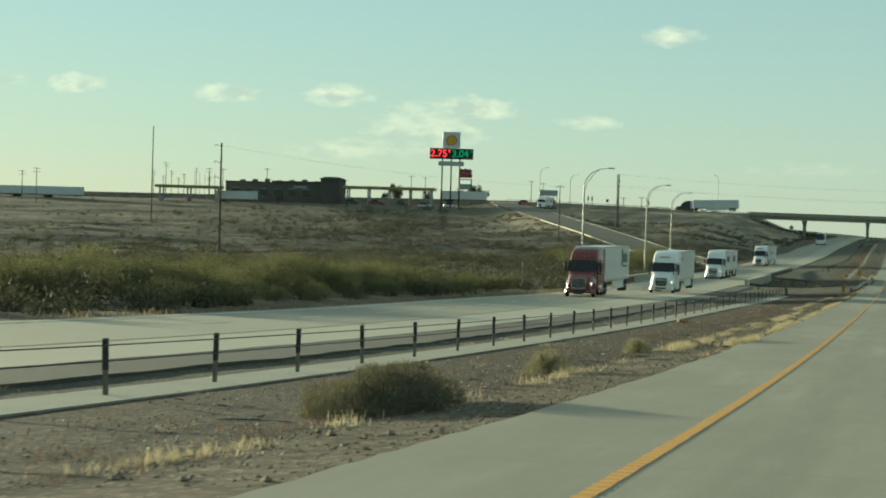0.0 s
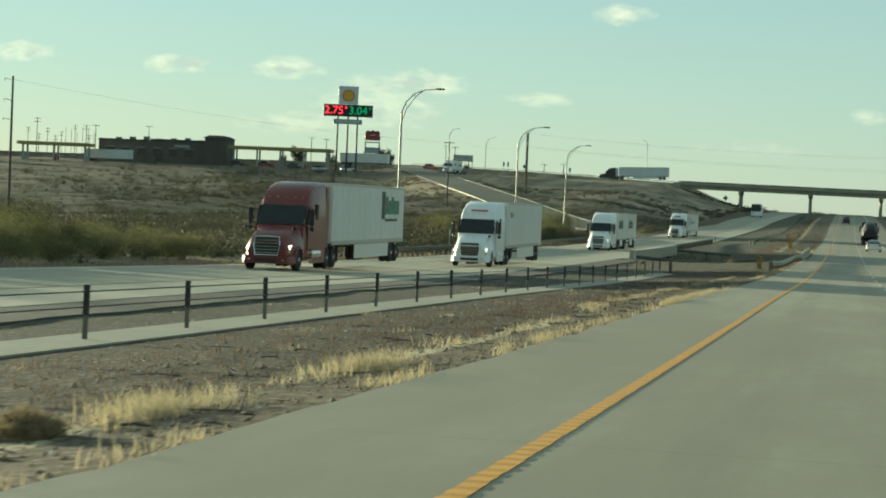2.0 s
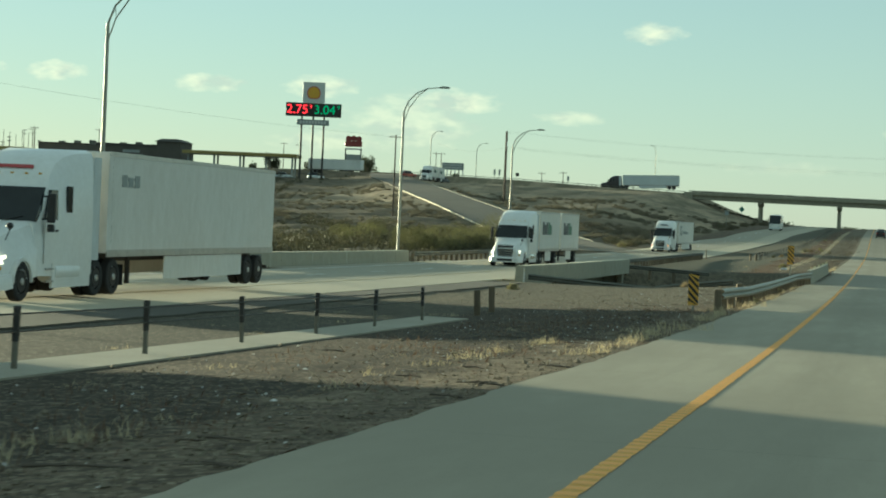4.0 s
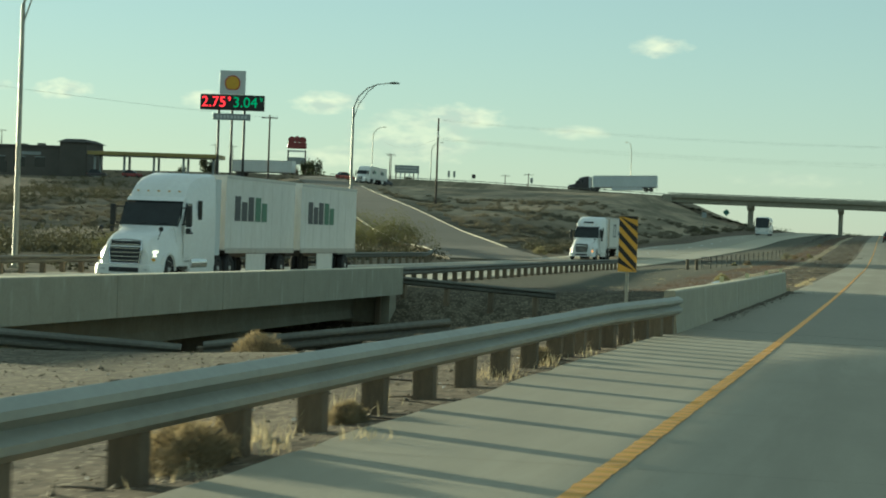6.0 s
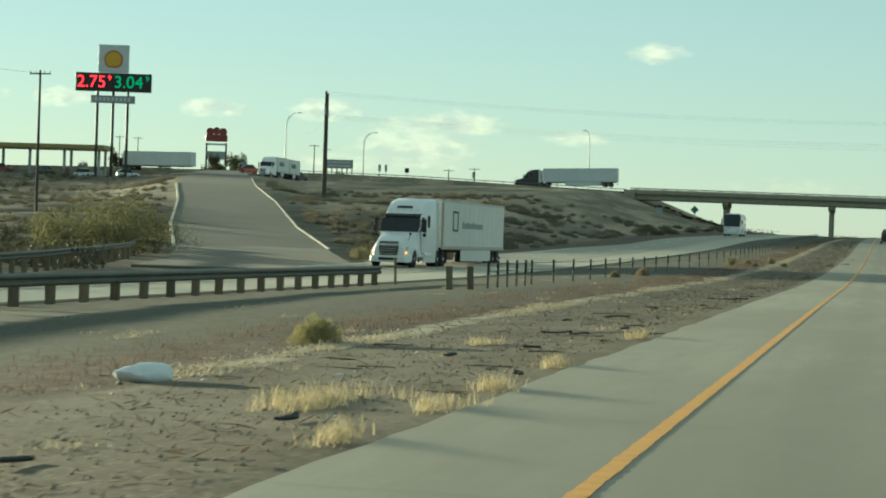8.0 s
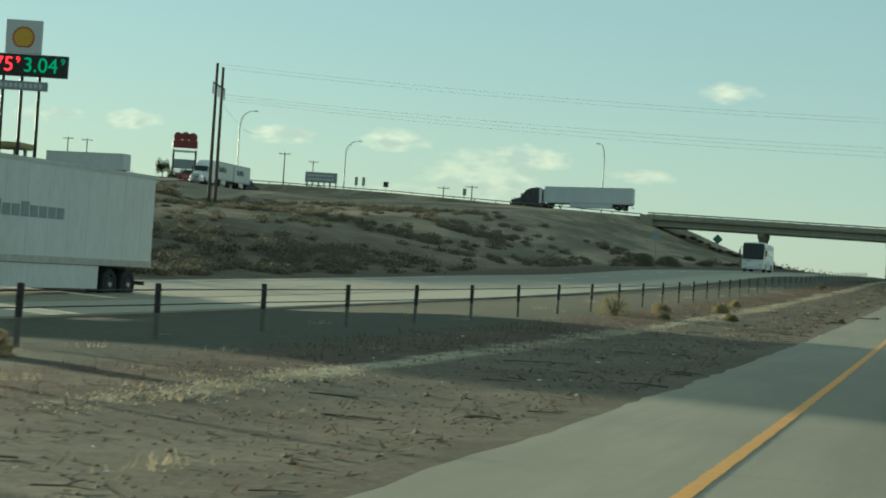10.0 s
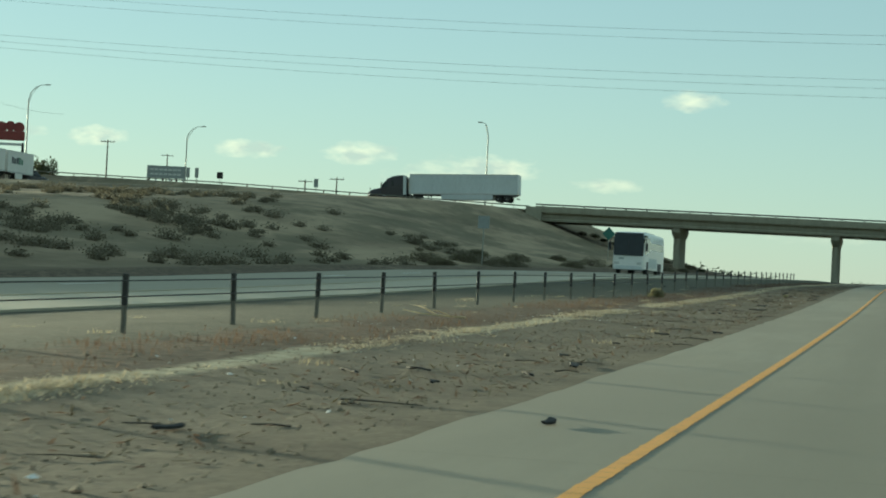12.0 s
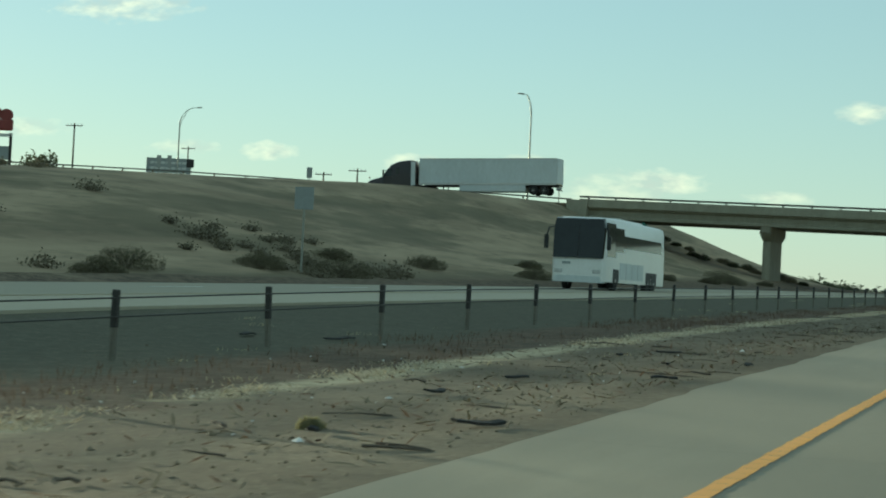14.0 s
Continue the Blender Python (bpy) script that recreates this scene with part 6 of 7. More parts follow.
def billboard():
    x, y = -136.5, 757.0
    g = land(x, y)
    e = thing("billboard", pose(x, y, g, 0, 0, 10), "pale grey billboard on short posts by the crossing road", "billboard")
    Z = lambda z: z - g
    part("panel", boxm(-3.6, 3.6, -0.15, 0.15, Z(15.3), Z(17.6), 0.03), M_SIGNGREY, e)
    for k in range(2):
        for j in range(7):
            part("print", boxm(-3.0 + j * 0.86, -2.3 + j * 0.86, -0.19, -0.15, Z(16.7 - k * 0.85), Z(17.05 - k * 0.85)), M_SIGNWHITE, e)
    for k in range(6):
        part("post", boxm(-3.3 + k * 1.3, -3.0 + k * 1.3, -0.15, 0.15, -0.3, Z(15.3)), M_SIGNWHITE if k % 2 else M_POLEWOOD, e)
    return e


billboard()


def small_sign(x, y, top, w, h, material, label, diamond=False, post=M_GALV, yaw=0.0, z=None):
    g = land(x, y) if z is None else z
    e = thing("road_sign", pose(x, y, g, 0, 0, yaw), label, "road sign", "small road signs")
    part("post", boxm(-0.04, 0.04, -0.03, 0.03, -0.2, top - g - 0.05), post, e)
    bm = boxm(-w / 2, w / 2, -0.055, -0.035, -h / 2, h / 2)
    o = part("panel", bm, material, e)
    o.matrix_basis = Matrix.Translation((0, 0, top - g - (h * 0.7071 if diamond else h / 2))) @ Matrix.Rotation(radians(45) if diamond else 0, 4, "Y")
    return e


small_sign(-33.5, 641.8, 5.6, 1.1, 1.1, M_SIGNGREEN, "diamond sign seen beside the road under the overpass", diamond=True)
small_sign(-104.0, 700.0, 13.6, 1.0, 1.0, M_SIGNBLACK, "dark back of a small sign on the embankment")
small_sign(-89.0, 702.0, 13.2, 0.7, 1.3, M_SIGNGREY, "grey back of a small sign on the embankment")
small_sign(-58.0, 703.0, 12.4, 0.7, 0.9, M_SIGNGREY, "grey back of a small sign by the bridge")
small_sign(-112.5, 708.0, 14.6, 0.6, 1.6, M_SIGNGREY, "tall narrow sign back on the embankment")
small_sign(-111.0, 708.0, 14.6, 0.6, 1.6, M_SIGNGREY, "tall narrow sign back on the embankment")
small_sign(-35.0, 188.5, -1.2, 0.12, 0.5, M_SIGNWHITE, "slim pale delineator post at the verge")
small_sign(-30.9, 229.0, -2.2, 0.12, 0.5, M_SIGNWHITE, "slim pale delineator post at the verge")
small_sign(-31.5, 567.7, 3.5, 0.9, 1.0, M_SIGNGREY, "grey back of a road sign at the foot of the embankment")


def object_marker(x, y, base, w, h, z0, label):
    """A bridge object marker: slanted black and yellow stripes on one plate."""
    e = thing("object_marker", pose(x, y, base), label, "road sign", "object markers")
    part("post", boxm(-0.03, 0.03, 0.0, 0.03, -0.2, z0 + h * 0.9), M_GALV, e)
    part("plate", boxm(-w / 2, w / 2, -0.02, 0.0, z0, z0 + h), M_SIGNYEL, e, "yellow reflective plate")
    n, pitch = 5, h / 4.4
    for k in range(-1, n + 1):
        lo = z0 + k * pitch + 0.03
        quad = [(-w / 2, lo + w * 1.05), (w / 2, lo), (w / 2, lo + pitch * 0.5), (-w / 2, lo + w * 1.05 + pitch * 0.5)]
        clip = []
        for a, b in zip(quad, quad[1:] + quad[:1]):      # keep the stripe on the plate
            clip.append((a[0], min(max(a[1], z0), z0 + h)))
        if max(c[1] for c in clip) - min(c[1] for c in clip) < 0.03 or (clip[0][1] == clip[3][1] and clip[1][1] == clip[2][1]):
            continue
        bm = bmesh.new()
        loft(bm, [[(a, -0.026, c) for a, c in clip], [(a, -0.021, c) for a, c in clip]])
        part("stripe", bm, M_SIGNBLACK, e, "black slanted stripe")
    return e


object_marker(-3.02, 248.0, road_z(248) - 0.1, 0.34, 1.02, 1.08, "black and yellow striped object marker at the bridge barrier")
object_marker(-3.6, 198.6, road_z(198.6) - 0.3, 0.30, 0.92, 0.32, "black and yellow striped object marker at the guardrail end")


# ---- filling station on the hill ----
def station():
    x, y = -218.0, 668.0
    g = 9.6
    e = thing("filling_station", pose(x, y, g, 0, 0, 8), "low brown stucco filling station shop with a corner tower", "building")
    Z = lambda z: z - g
    part("wall", boxm(-21, 14, -8, 8, -3.0, Z(15.9), 0.05), M_STUCCO, e)
    part("parapet", boxm(-4, 14.1, -8.2, 8.2, Z(15.9), Z(16.7), 0.05), M_STUCCO2, e)
    part("parapet", boxm(-21.1, -6, -8.2, 8.2, Z(15.9), Z(16.3), 0.05), M_STUCCO2, e)
    t = part("tower", boxm(14, 21, -8.6, 7.0, -3.0, Z(17.7), 0.08), M_STUCCO, e)
    bm = bmesh.new()
    loft(bm, [[(13.4, -9.2, Z(17.7)), (21.6, -9.2, Z(17.7)), (21.6, 7.6, Z(17.7)), (13.4, 7.6, Z(17.7))], [(15.2, -7.0, Z(18.6)), (19.8, -7.0, Z(18.6)), (19.8, 5.2, Z(18.6)), (15.2, 5.2, Z(18.6))]])
    part("tower_roof", bm, M_STUCCO2, e)
    for k in range(6):
        a = -18.5 + k * 5.2
        w = part("window", boxm(a, a + 2.6, -8.06, -7.96, Z(11.2), Z(13.6)), M_GLASS, e)
        part("frame", boxm(a - 0.1, a + 2.7, -8.08, -8.02, Z(13.6), Z(13.8)), M_SIGNGREY, w)
    part("door", boxm(-2.2, 0.2, -8.08, -7.95, Z(9.6), Z(12.4)), M_GLASS, e)
    part("print", boxm(4.0, 9.0, -8.1, -8.0, Z(14.2), Z(15.0)), M_SIGNGREY, e)
    for k in range(7):
        part("roof_unit", boxm(-17 + k * 4.6, -15.4 + k * 4.6, -1.5, 1.0, Z(16.2), Z(17.0 + 0.25 * (k % 3)), 0.05), M_GALV_OLD, e)
    for k in range(6):
        part("vent_pipe", rodm((-25.5 - k * 1.9, 3, -1), (-25.5 - k * 1.9, 3, Z(18.4 + (k % 3) * 0.7)), 0.07, n=6), M_GALV_OLD, e)


station()


def canopy(x, y, length, top, label, yaw=8.0, depth=9.0):
    g = land(x, y) - 0.3
    e = thing("fuel_canopy", pose(x, y, g, 0, 0, yaw), label, "canopy", "fuel canopies")
    h = top - g
    part("fascia", boxm(-length / 2, length / 2, -depth / 2, depth / 2, h - 0.95, h, 0.06), M_CANOPY, e, "yellow canopy fascia")
    part("soffit", boxm(-length / 2 + 0.2, length / 2 - 0.2, -depth / 2 + 0.2, depth / 2 - 0.2, h - 1.02, h - 0.955), M_SIGNGREY, e)
    n = max(3, int(length / 6))
    for k in range(n):
        px = -length / 2 + 1.5 + k * (length - 3) / (n - 1)
        for py in (-2.6, 2.6):
            part("column", boxm(px - 0.25, px + 0.25, py - 0.25, py + 0.25, -0.5, h - 1.0), M_SIGNGREY, e)
        part("fuel_pump", boxm(px - 0.5, px + 0.5, -1.2, -0.5, 0.0, 1.9, 0.06), M_REDSTEEL if k % 2 else M_SIGNGREY, e)


canopy(-177.0, 662.0, 33.0, 15.4, "long yellow edged canopy over the fuel pumps")
canopy(-245.0, 640.0, 23.0, 13.9, "second canopy for trucks beyond the shop")


def fence_line(name, pts, label):
    e = thing(name, pose(*pts[0]), label, "guardrail", "hill edge rails")
    o = Vector(pts[0])
    P = [Vector(p) - o for p in pts]
    part("beam", tube(bmesh.new(), [p + Vector((0, 0, 0.62)) for p in P], 0.09, n=6), M_GALV_OLD, e)
    for a, b in zip(P, P[1:]):
        n = max(1, int((b - a).length / 3.8))
        for k in range(n):
            q = a.lerp(b, k / n)
            part("post", boxm(q.x - 0.07, q.x + 0.07, q.y - 0.07, q.y + 0.07, q.z - 0.3, q.z + 0.68), M_POSTWOOD, e)


fence_line("edge_guardrail", [(x, OVER_Y - 5.6, over_z(x) - 0.1) for x in (-140, -120, -100, -80, -64, -53)], "low dark guardrail along the edge of the crossing road")


def dark_car(x, y, yaw, label, paint):
    car(pose(x, y, land(x, y) + 0.02, 0, 0, yaw), label, paint, group="parked cars")


for _i, (_x, _y) in enumerate(((-168, 652), (-160, 655), (-176, 650), (-186, 652), (-152, 660), (-126, 662), (-118, 668))):
    dark_car(_x, _y, 60 + 17 * _i, "parked car at the filling station", (M_BLACKCAB, M_TRAILER_GREY, M_REDSTEEL)[_i % 3])


# ---- plants ----
rng = random.Random(7)


def leaf_cloud(n, rx, ry, rz, size, lumps=7, seed=1, base=0.0, upright=0.3):
    """Many small leaf blades gathered in uneven lumps inside a bush's outline."""
    r = random.Random(seed)
    cs = [(r.uniform(-0.62, 0.62) * rx, r.uniform(-0.62, 0.62) * ry, base + r.uniform(0.25, 0.85) * rz, r.uniform(0.28, 0.5)) for _ in range(lumps)]
    verts, faces = [], []
    for _ in range(n):
        cx, cy, cz, k = r.choice(cs)
        d = Vector((r.gauss(0, 1), r.gauss(0, 1), r.gauss(0, 0.8))).normalized() * (r.random() ** 0.4)
        p = Vector((cx + d.x * rx * k, cy + d.y * ry * k, max(0.02, cz + d.z * rz * k * 0.9)))
        a = Vector((r.gauss(0, 1), r.gauss(0, 1), r.gauss(0, 1) + upright)).normalized() * size * r.uniform(0.6, 1.4)
        b = a.cross(Vector((r.gauss(0, 1), r.gauss(0, 1), r.gauss(0, 1)))).normalized() * size * r.uniform(0.25, 0.5)
        i = len(verts)
        verts += [p - a * 0.5, p + b * 0.5, p + a * 0.5, p - b * 0.5]
        faces.append((i, i + 1, i + 2, i + 3))
    return verts, faces


def twigs(rx, ry, rz, n, seed):
    r = random.Random(seed)
    bm = bmesh.new()
    for _ in range(n):
        a = r.uniform(0, 6.283)
        k = r.uniform(0.4, 1.0)
        tip = (rx * 0.8 * k * math.cos(a), ry * 0.8 * k * math.sin(a), rz * r.uniform(0.6, 1.0))
        tube(bm, [(0.05 * math.cos(a), 0.05 * math.sin(a), -0.05), (tip[0] * 0.4, tip[1] * 0.4, tip[2] * 0.55), tip], 0.022, 0.006, n=4)
    return bm


def bush_kind(name, m, label, leaf_mat, rx, ry, rz, n, size, seed, group, lumps=8):
    e = thing(name, m, label, "bush", group)
    v, f = leaf_cloud(n, rx, ry, rz, size, lumps, seed)
    raw("foliage", v, f, leaf_mat, e)
    tagged(part("branchwork", twigs(rx * 0.7, ry * 0.7, rz * 0.85, 14, seed + 50), M_BRANCH, e), kind="stuff")
    return e


def scatter_verge():
    """Large creosote bushes along the far verge of the opposite road and beside the ramp."""
    kinds = []
    for k in range(4):
        kinds.append(bush_kind("creosote_bush", pose(-38 - k * 2.3, 66 + k * 9, land(-38 - k * 2.3, 66 + k * 9)), "dense olive creosote bush on the far verge", M_CREOSOTE, 1.9 + 0.35 * k, 2.0, 1.75 + 0.35 * (k % 2), 5600, 0.095, 11 + k, "creosote bushes", 14))
    r = random.Random(21)
    spots = []
    for y in np.arange(52, 226, 2.3):
        dense = 78 < y < 120 or 122 < y < 172
        for row in range(3 if dense else 1):
            x = opp_x(y) - OPP_HALF - r.uniform(4.0, 7.0) - row * r.uniform(3.5, 5.0) - (0.0 if dense else r.uniform(3.0, 12.0))
            if r.random() < (0.9 + 1.5 * min(0.0, noise.noise(Vector((7, y / 7.0, 0.0))) + 0.12) if dense else 0.4):
                spots.append((x, y + r.uniform(-1.5, 1.5), r.uniform(0.45, 0.8) + 0.28 * row * r.uniform(0.6, 1.4)))
    for y in np.arange(278, 368, 2.2):
        if y < 318 and r.random() < 0.85:
            continue
        spots.append((-36.5 - max(0.0, y - 350) * 0.35 - r.uniform(1.0, 9), y, r.uniform(0.7, 1.15) * (1.1 if y > 318 else 0.8)))
    for y in np.arange(356, 425, 6.0):
        spots.append((-55 - (y - 356) * 0.25 - r.uniform(0, 6), y, r.uniform(0.8, 1.2)))
    spots += [(-50.2, 397.0, 1.55), (-48.0, 400.5, 1.75), (-46.2, 403.5, 1.5), (-51.8, 402.0, 1.4)]     # tall clump beside the foot of the ramp
    for x, y, s in spots:
        k = r.choice(kinds)
        copy_thing(k, Matrix.Translation((x, y, land(x, y) - 0.05)) @ Matrix.Rotation(r.uniform(0, 6.28), 4, "Z") @ Matrix.Diagonal((s, s, s * r.uniform(0.8, 1.1), 1)))


scatter_verge()


def scrub():
    """Low desert scrub all over the hillside and the embankment, far beyond counting."""
    r = random.Random(5)
    verts, faces = [], []
    bank_verts, bank_faces = [], []
    tries = 0
    done = 0
    while done < 9500 and tries < 60000:
        tries += 1
        y = r.uniform(60, 700) if r.random() < 0.85 else r.uniform(700, 900)
        x = opp_x(y) - OPP_HALF - 3.0 - abs(r.gauss(0, 1)) * (95 if y < 420 else 80)
        if x < -420 or ramp_near(x, y)[0] < 7.5 or abs(y - OVER_Y) < 7:
            continue
        if 500 < y < 690 and x > -110 and noise.noise(Vector((x / 13, y / 9, 4.0))) < 0.12 and r.random() < 0.85:
            continue
        if (y > 585 and x > -140) or (y > 600 and r.random() < 0.6):
            continue
        if noise.noise(Vector((x / 24, y / 24, 1.0))) < -0.05 and r.random() < 0.8:
            continue
        done += 1
        z = land(x, y)
        far = (y - 100) / 500
        s = r.uniform(0.35, 1.1) * (1.9 if r.random() < 0.2 else 1.0)
        if 430 < y < 690 and x > -125:
            s = 0.25 + 0.45 * s
        elif y > 640:
            s *= 0.6
        near_bank = 430 < y < 690 and x > -125
        n = int((330 if near_bank else 62) * max(0.8, s) ** 2)
        leaf = 0.055 if near_bank else 0.135
        for _ in range(n):
            d = Vector((r.gauss(0, 0.42), r.gauss(0, 0.42), abs(r.gauss(0, 0.28 if near_bank else 0.4)))) * s
            a = Vector((r.gauss(0, 1), r.gauss(0, 1), r.gauss(0.3, 1))).normalized() * leaf * (0.7 + s * 0.4)
            b = a.cross(Vector((r.gauss(0, 1), r.gauss(0, 1), r.gauss(0, 1)))).normalized() * 0.06
            p = Vector((x, y, z)) + d
            vs, fs = (bank_verts, bank_faces) if near_bank else (verts, faces)
            i = len(vs)
            vs += [p - a, p + b, p + a, p - b]
            fs.append((i, i + 1, i + 2, i + 3))
    tagged(raw("embankment_scrub", bank_verts, bank_faces, M_DRYSCRUB), "sparse dry brown scrub on the pale embankment", "scrub", kind="stuff")
    tagged(raw("hillside_scrub", verts, faces, M_HILLSCRUB), "low dusty olive scrub scattered over the hillside", "scrub", kind="stuff")


scrub()


def blades(name, spots, h0, h1, material, label, spread=0.12, n=14, seed=3, w=0.006, droop=1.0):
    r = random.Random(seed)
    verts, faces = [], []
    for x, y, s in spots:
        z = land(x, y) if x < -2.0 else road_z(y)
        for _ in range(n):
            a = r.uniform(0, 6.283)
            q = Vector((x + r.gauss(0, spread), y + 2.0 * r.gauss(0, spread), z - 0.02))
            h = r.uniform(h0, h1) * s
            lean = Vector((math.cos(a), math.sin(a), 0)) * h * r.uniform(0.25, 1.1) * droop
            side = Vector((-math.sin(a), math.cos(a), 0)) * w * r.uniform(0.8, 1.6)
            i = len(verts)
            verts += [q - side, q + side, q + lean * 0.4 + Vector((0, 0, h * 0.65)) + side * 0.7, q + lean * 0.4 + Vector((0, 0, h * 0.65)) - side * 0.7, q + lean + Vector((0, 0, h))]
            faces += [(i, i + 1, i + 2, i + 3), (i + 3, i + 2, i + 4)]
    return tagged(raw(name, verts, faces, material), label, "grass", kind="stuff")


def grass():
    r = random.Random(33)
    edge = []
    for y in np.arange(40, 150, 0.16):
        k = noise.noise(Vector((1, y / 3.1, 0))) + 0.9 * noise.noise(Vector((21, y / 0.9, 0))) + 0.2
        if 80 < y < 106 and r.random() < 1.1 * k - 0.1 or r.random() < k * 0.2:
            edge.append((EDGE - 0.10 - abs(r.gauss(0, 0.13)), y, r.uniform(0.6, 1.25)))
    for y0, y1 in ((116.8, 121.2), (123.6, 125.6), (127.8, 129.0), (131.5, 133.0)):      # bright tufts hanging over the pavement
        for y in np.arange(y0, y1, 0.08):
            edge.append((EDGE - 0.13 - abs(r.gauss(0, 0.07)), y, r.uniform(0.7, 1.3)))
    for y in np.arange(170, 246, 0.35):
        if r.random() < 0.35 + 0.5 * noise.noise(Vector((4, y / 4, 0))):
            edge.append((-2.45 + r.gauss(0, 0.25), y, r.uniform(0.6, 1.5)))
    for x, y, n, wide, long in ((-3.58, 50.8, 26, 0.12, 0.25), (-3.45, 49.2, 30, 0.12, 0.6), (-3.4, 53.8, 26, 0.1, 0.8), (-2.3, 52.1, 30, 0.10, 0.5), (-2.05, 54.0, 26, 0.07, 0.6),
                                (-3.2, 91.2, 40, 0.15, 0.6), (-3.3, 84.6, 30, 0.14, 0.7), (-2.15, 64.7, 14, 0.06, 0.15), (-2.17, 67.6, 18, 0.07, 0.3), (-2.28, 72.8, 26, 0.09, 0.8), (-2.25, 77.4, 26, 0.09, 0.5)):      # thick bleached clumps
        edge += [(x + r.gauss(0, wide), y + r.gauss(0, long), r.uniform(0.7, 1.5)) for _ in range(n)]
    blades("verge_grass", edge, 0.08, 0.2, M_STRAW, "bleached dry grass tufts along the pavement edge", 0.10, 30, 3, w=0.0042)
    strip = []
    for y in np.arange(8, 176, 0.06):
        k = noise.noise(Vector((2, y / 6.0, 0))) + 1.0 * noise.noise(Vector((22, y / 1.1, 0)))
        if r.random() < 0.02 + 0.75 * k:
            strip.append((-3.8 + 0.38 * smooth(70, 95, y) - 0.63 * smooth(111, 117, y) + 0.2 * noise.noise(Vector((5, y / 9, 0))) + r.gauss(0, 0.12), y, r.uniform(0.5, 1.4)))
    mat_spots = []
    for y in np.arange(302, 600, 0.03):
        k = noise.noise(Vector((3, y / 8.0, 0))) + 0.55 * noise.noise(Vector((13, y / 2.1, 0)))
        if r.random() < 0.30 + 1.3 * k:
            mat_spots.append((-5.85 + 0.12 * noise.noise(Vector((6, y / 11, 0))) + 0.10 * noise.noise(Vector((16, y / 1.9, 0))) + r.gauss(0, 0.20), y, r.uniform(0.4, 1.1) * (1.7 if r.random() < 0.04 else 1.0)))
    blades("matted_grass", mat_spots, 0.022, 0.07, M_MATTED, "pale matted straw grass in a broken ridge along the median", 0.14, 24, 14, w=0.008, droop=3.0)
    tufts = [(-3.25 + r.gauss(0, 0.25), 298.6 + r.gauss(0, 0.5), r.uniform(0.7, 1.3)) for _ in range(26)]
    for cx, cy in ((-1.9, 282.4), (-2.1, 283.1), (-2.0, 285.6), (-1.9, 297.7), (-1.9, 299.9), (-1.95, 295.2), (-1.95, 303.6), (-1.98, 311.0), (-3.9, 309.0)):
        tufts += [(cx + r.gauss(0, 0.07), cy + r.gauss(0, 0.12), r.uniform(0.6, 1.1)) for _ in range(7)]
    blades("straw_tufts", tufts, 0.07, 0.2, M_STRAW, "pale dry grass tufts on the verge past the bridge", 0.07, 26, 15, w=0.0042)
    for _ in range(350):
        y = r.uniform(10, 200) if r.random() < 0.5 else r.uniform(288, 590)
        strip.append((r.uniform(-13, -3), y, r.uniform(0.3, 0.9)))
    blades("median_grass", strip, 0.04, 0.16, M_STRAW, "straw coloured dry grass in strips along the median", 0.12, 30, 4, w=0.0042)
    weeds = []
    for y in np.arange(10, 600, 0.12):
        if 200 < y < 288:
            continue
        if r.random() < 0.45 + noise.noise(Vector((9, y / 10, 0))):
            weeds.append((r.uniform(-8.6, -6.2) if y > 280 else r.uniform(-7.5, -3.4), y, r.uniform(0.4, 1.1)))
    blades("median_weeds", weeds, 0.05, 0.17, M_REDWEED, "dead red-brown weeds over the dark median soil", 0.22, 18, 5, w=0.005)
    far = []
    for y in np.arange(60, 255, 0.35):
        far.append((opp_x(y) - OPP_HALF - abs(r.gauss(0.6, 0.9)) - 0.3, y, r.uniform(0.55, 1.55)))
    blades("far_verge_grass", far, 0.08, 0.28, M_DRYBUSH, "dry grass along the far verge", 0.3, 10, 6, w=0.014)


grass()


def stones():
    """Gravel and broken stones lying over verge and median."""
    r = random.Random(44)
    verts, faces = [], []
    for _ in range(38000):
        u = r.random()
        y = r.uniform(12, 205) if u < 0.40 else (r.uniform(284, 560) if u < 0.88 else r.uniform(205, 246))
        x = -2.1 - abs(r.gauss(0, 1)) * (2.9 if u < 0.88 else 6.5)
        if x < -16:
            continue
        s = r.uniform(0.007, 0.021 if y > 280 else 0.026) * (2.2 if r.random() < 0.03 else 1.0)
        c = Vector((x, y, land(x, y) + s * 0.25))
        i = len(verts)
        for d in ((1, 0, 0), (0, 1, 0), (-1, 0, 0), (0, -1, 0), (0, 0, 0.75), (0, 0, -0.6)):
            verts.append(c + Vector(d) * s * r.uniform(0.7, 1.4))
        for a, b in ((0, 1), (1, 2), (2, 3), (3, 0)):
            faces += [(i + a, i + b, i + 4), (i + b, i + a, i + 5)]
    tagged(raw("gravel", verts, faces, M_GRAVEL), "loose grey and tan gravel on the verge", "gravel", kind="stuff")


stones()


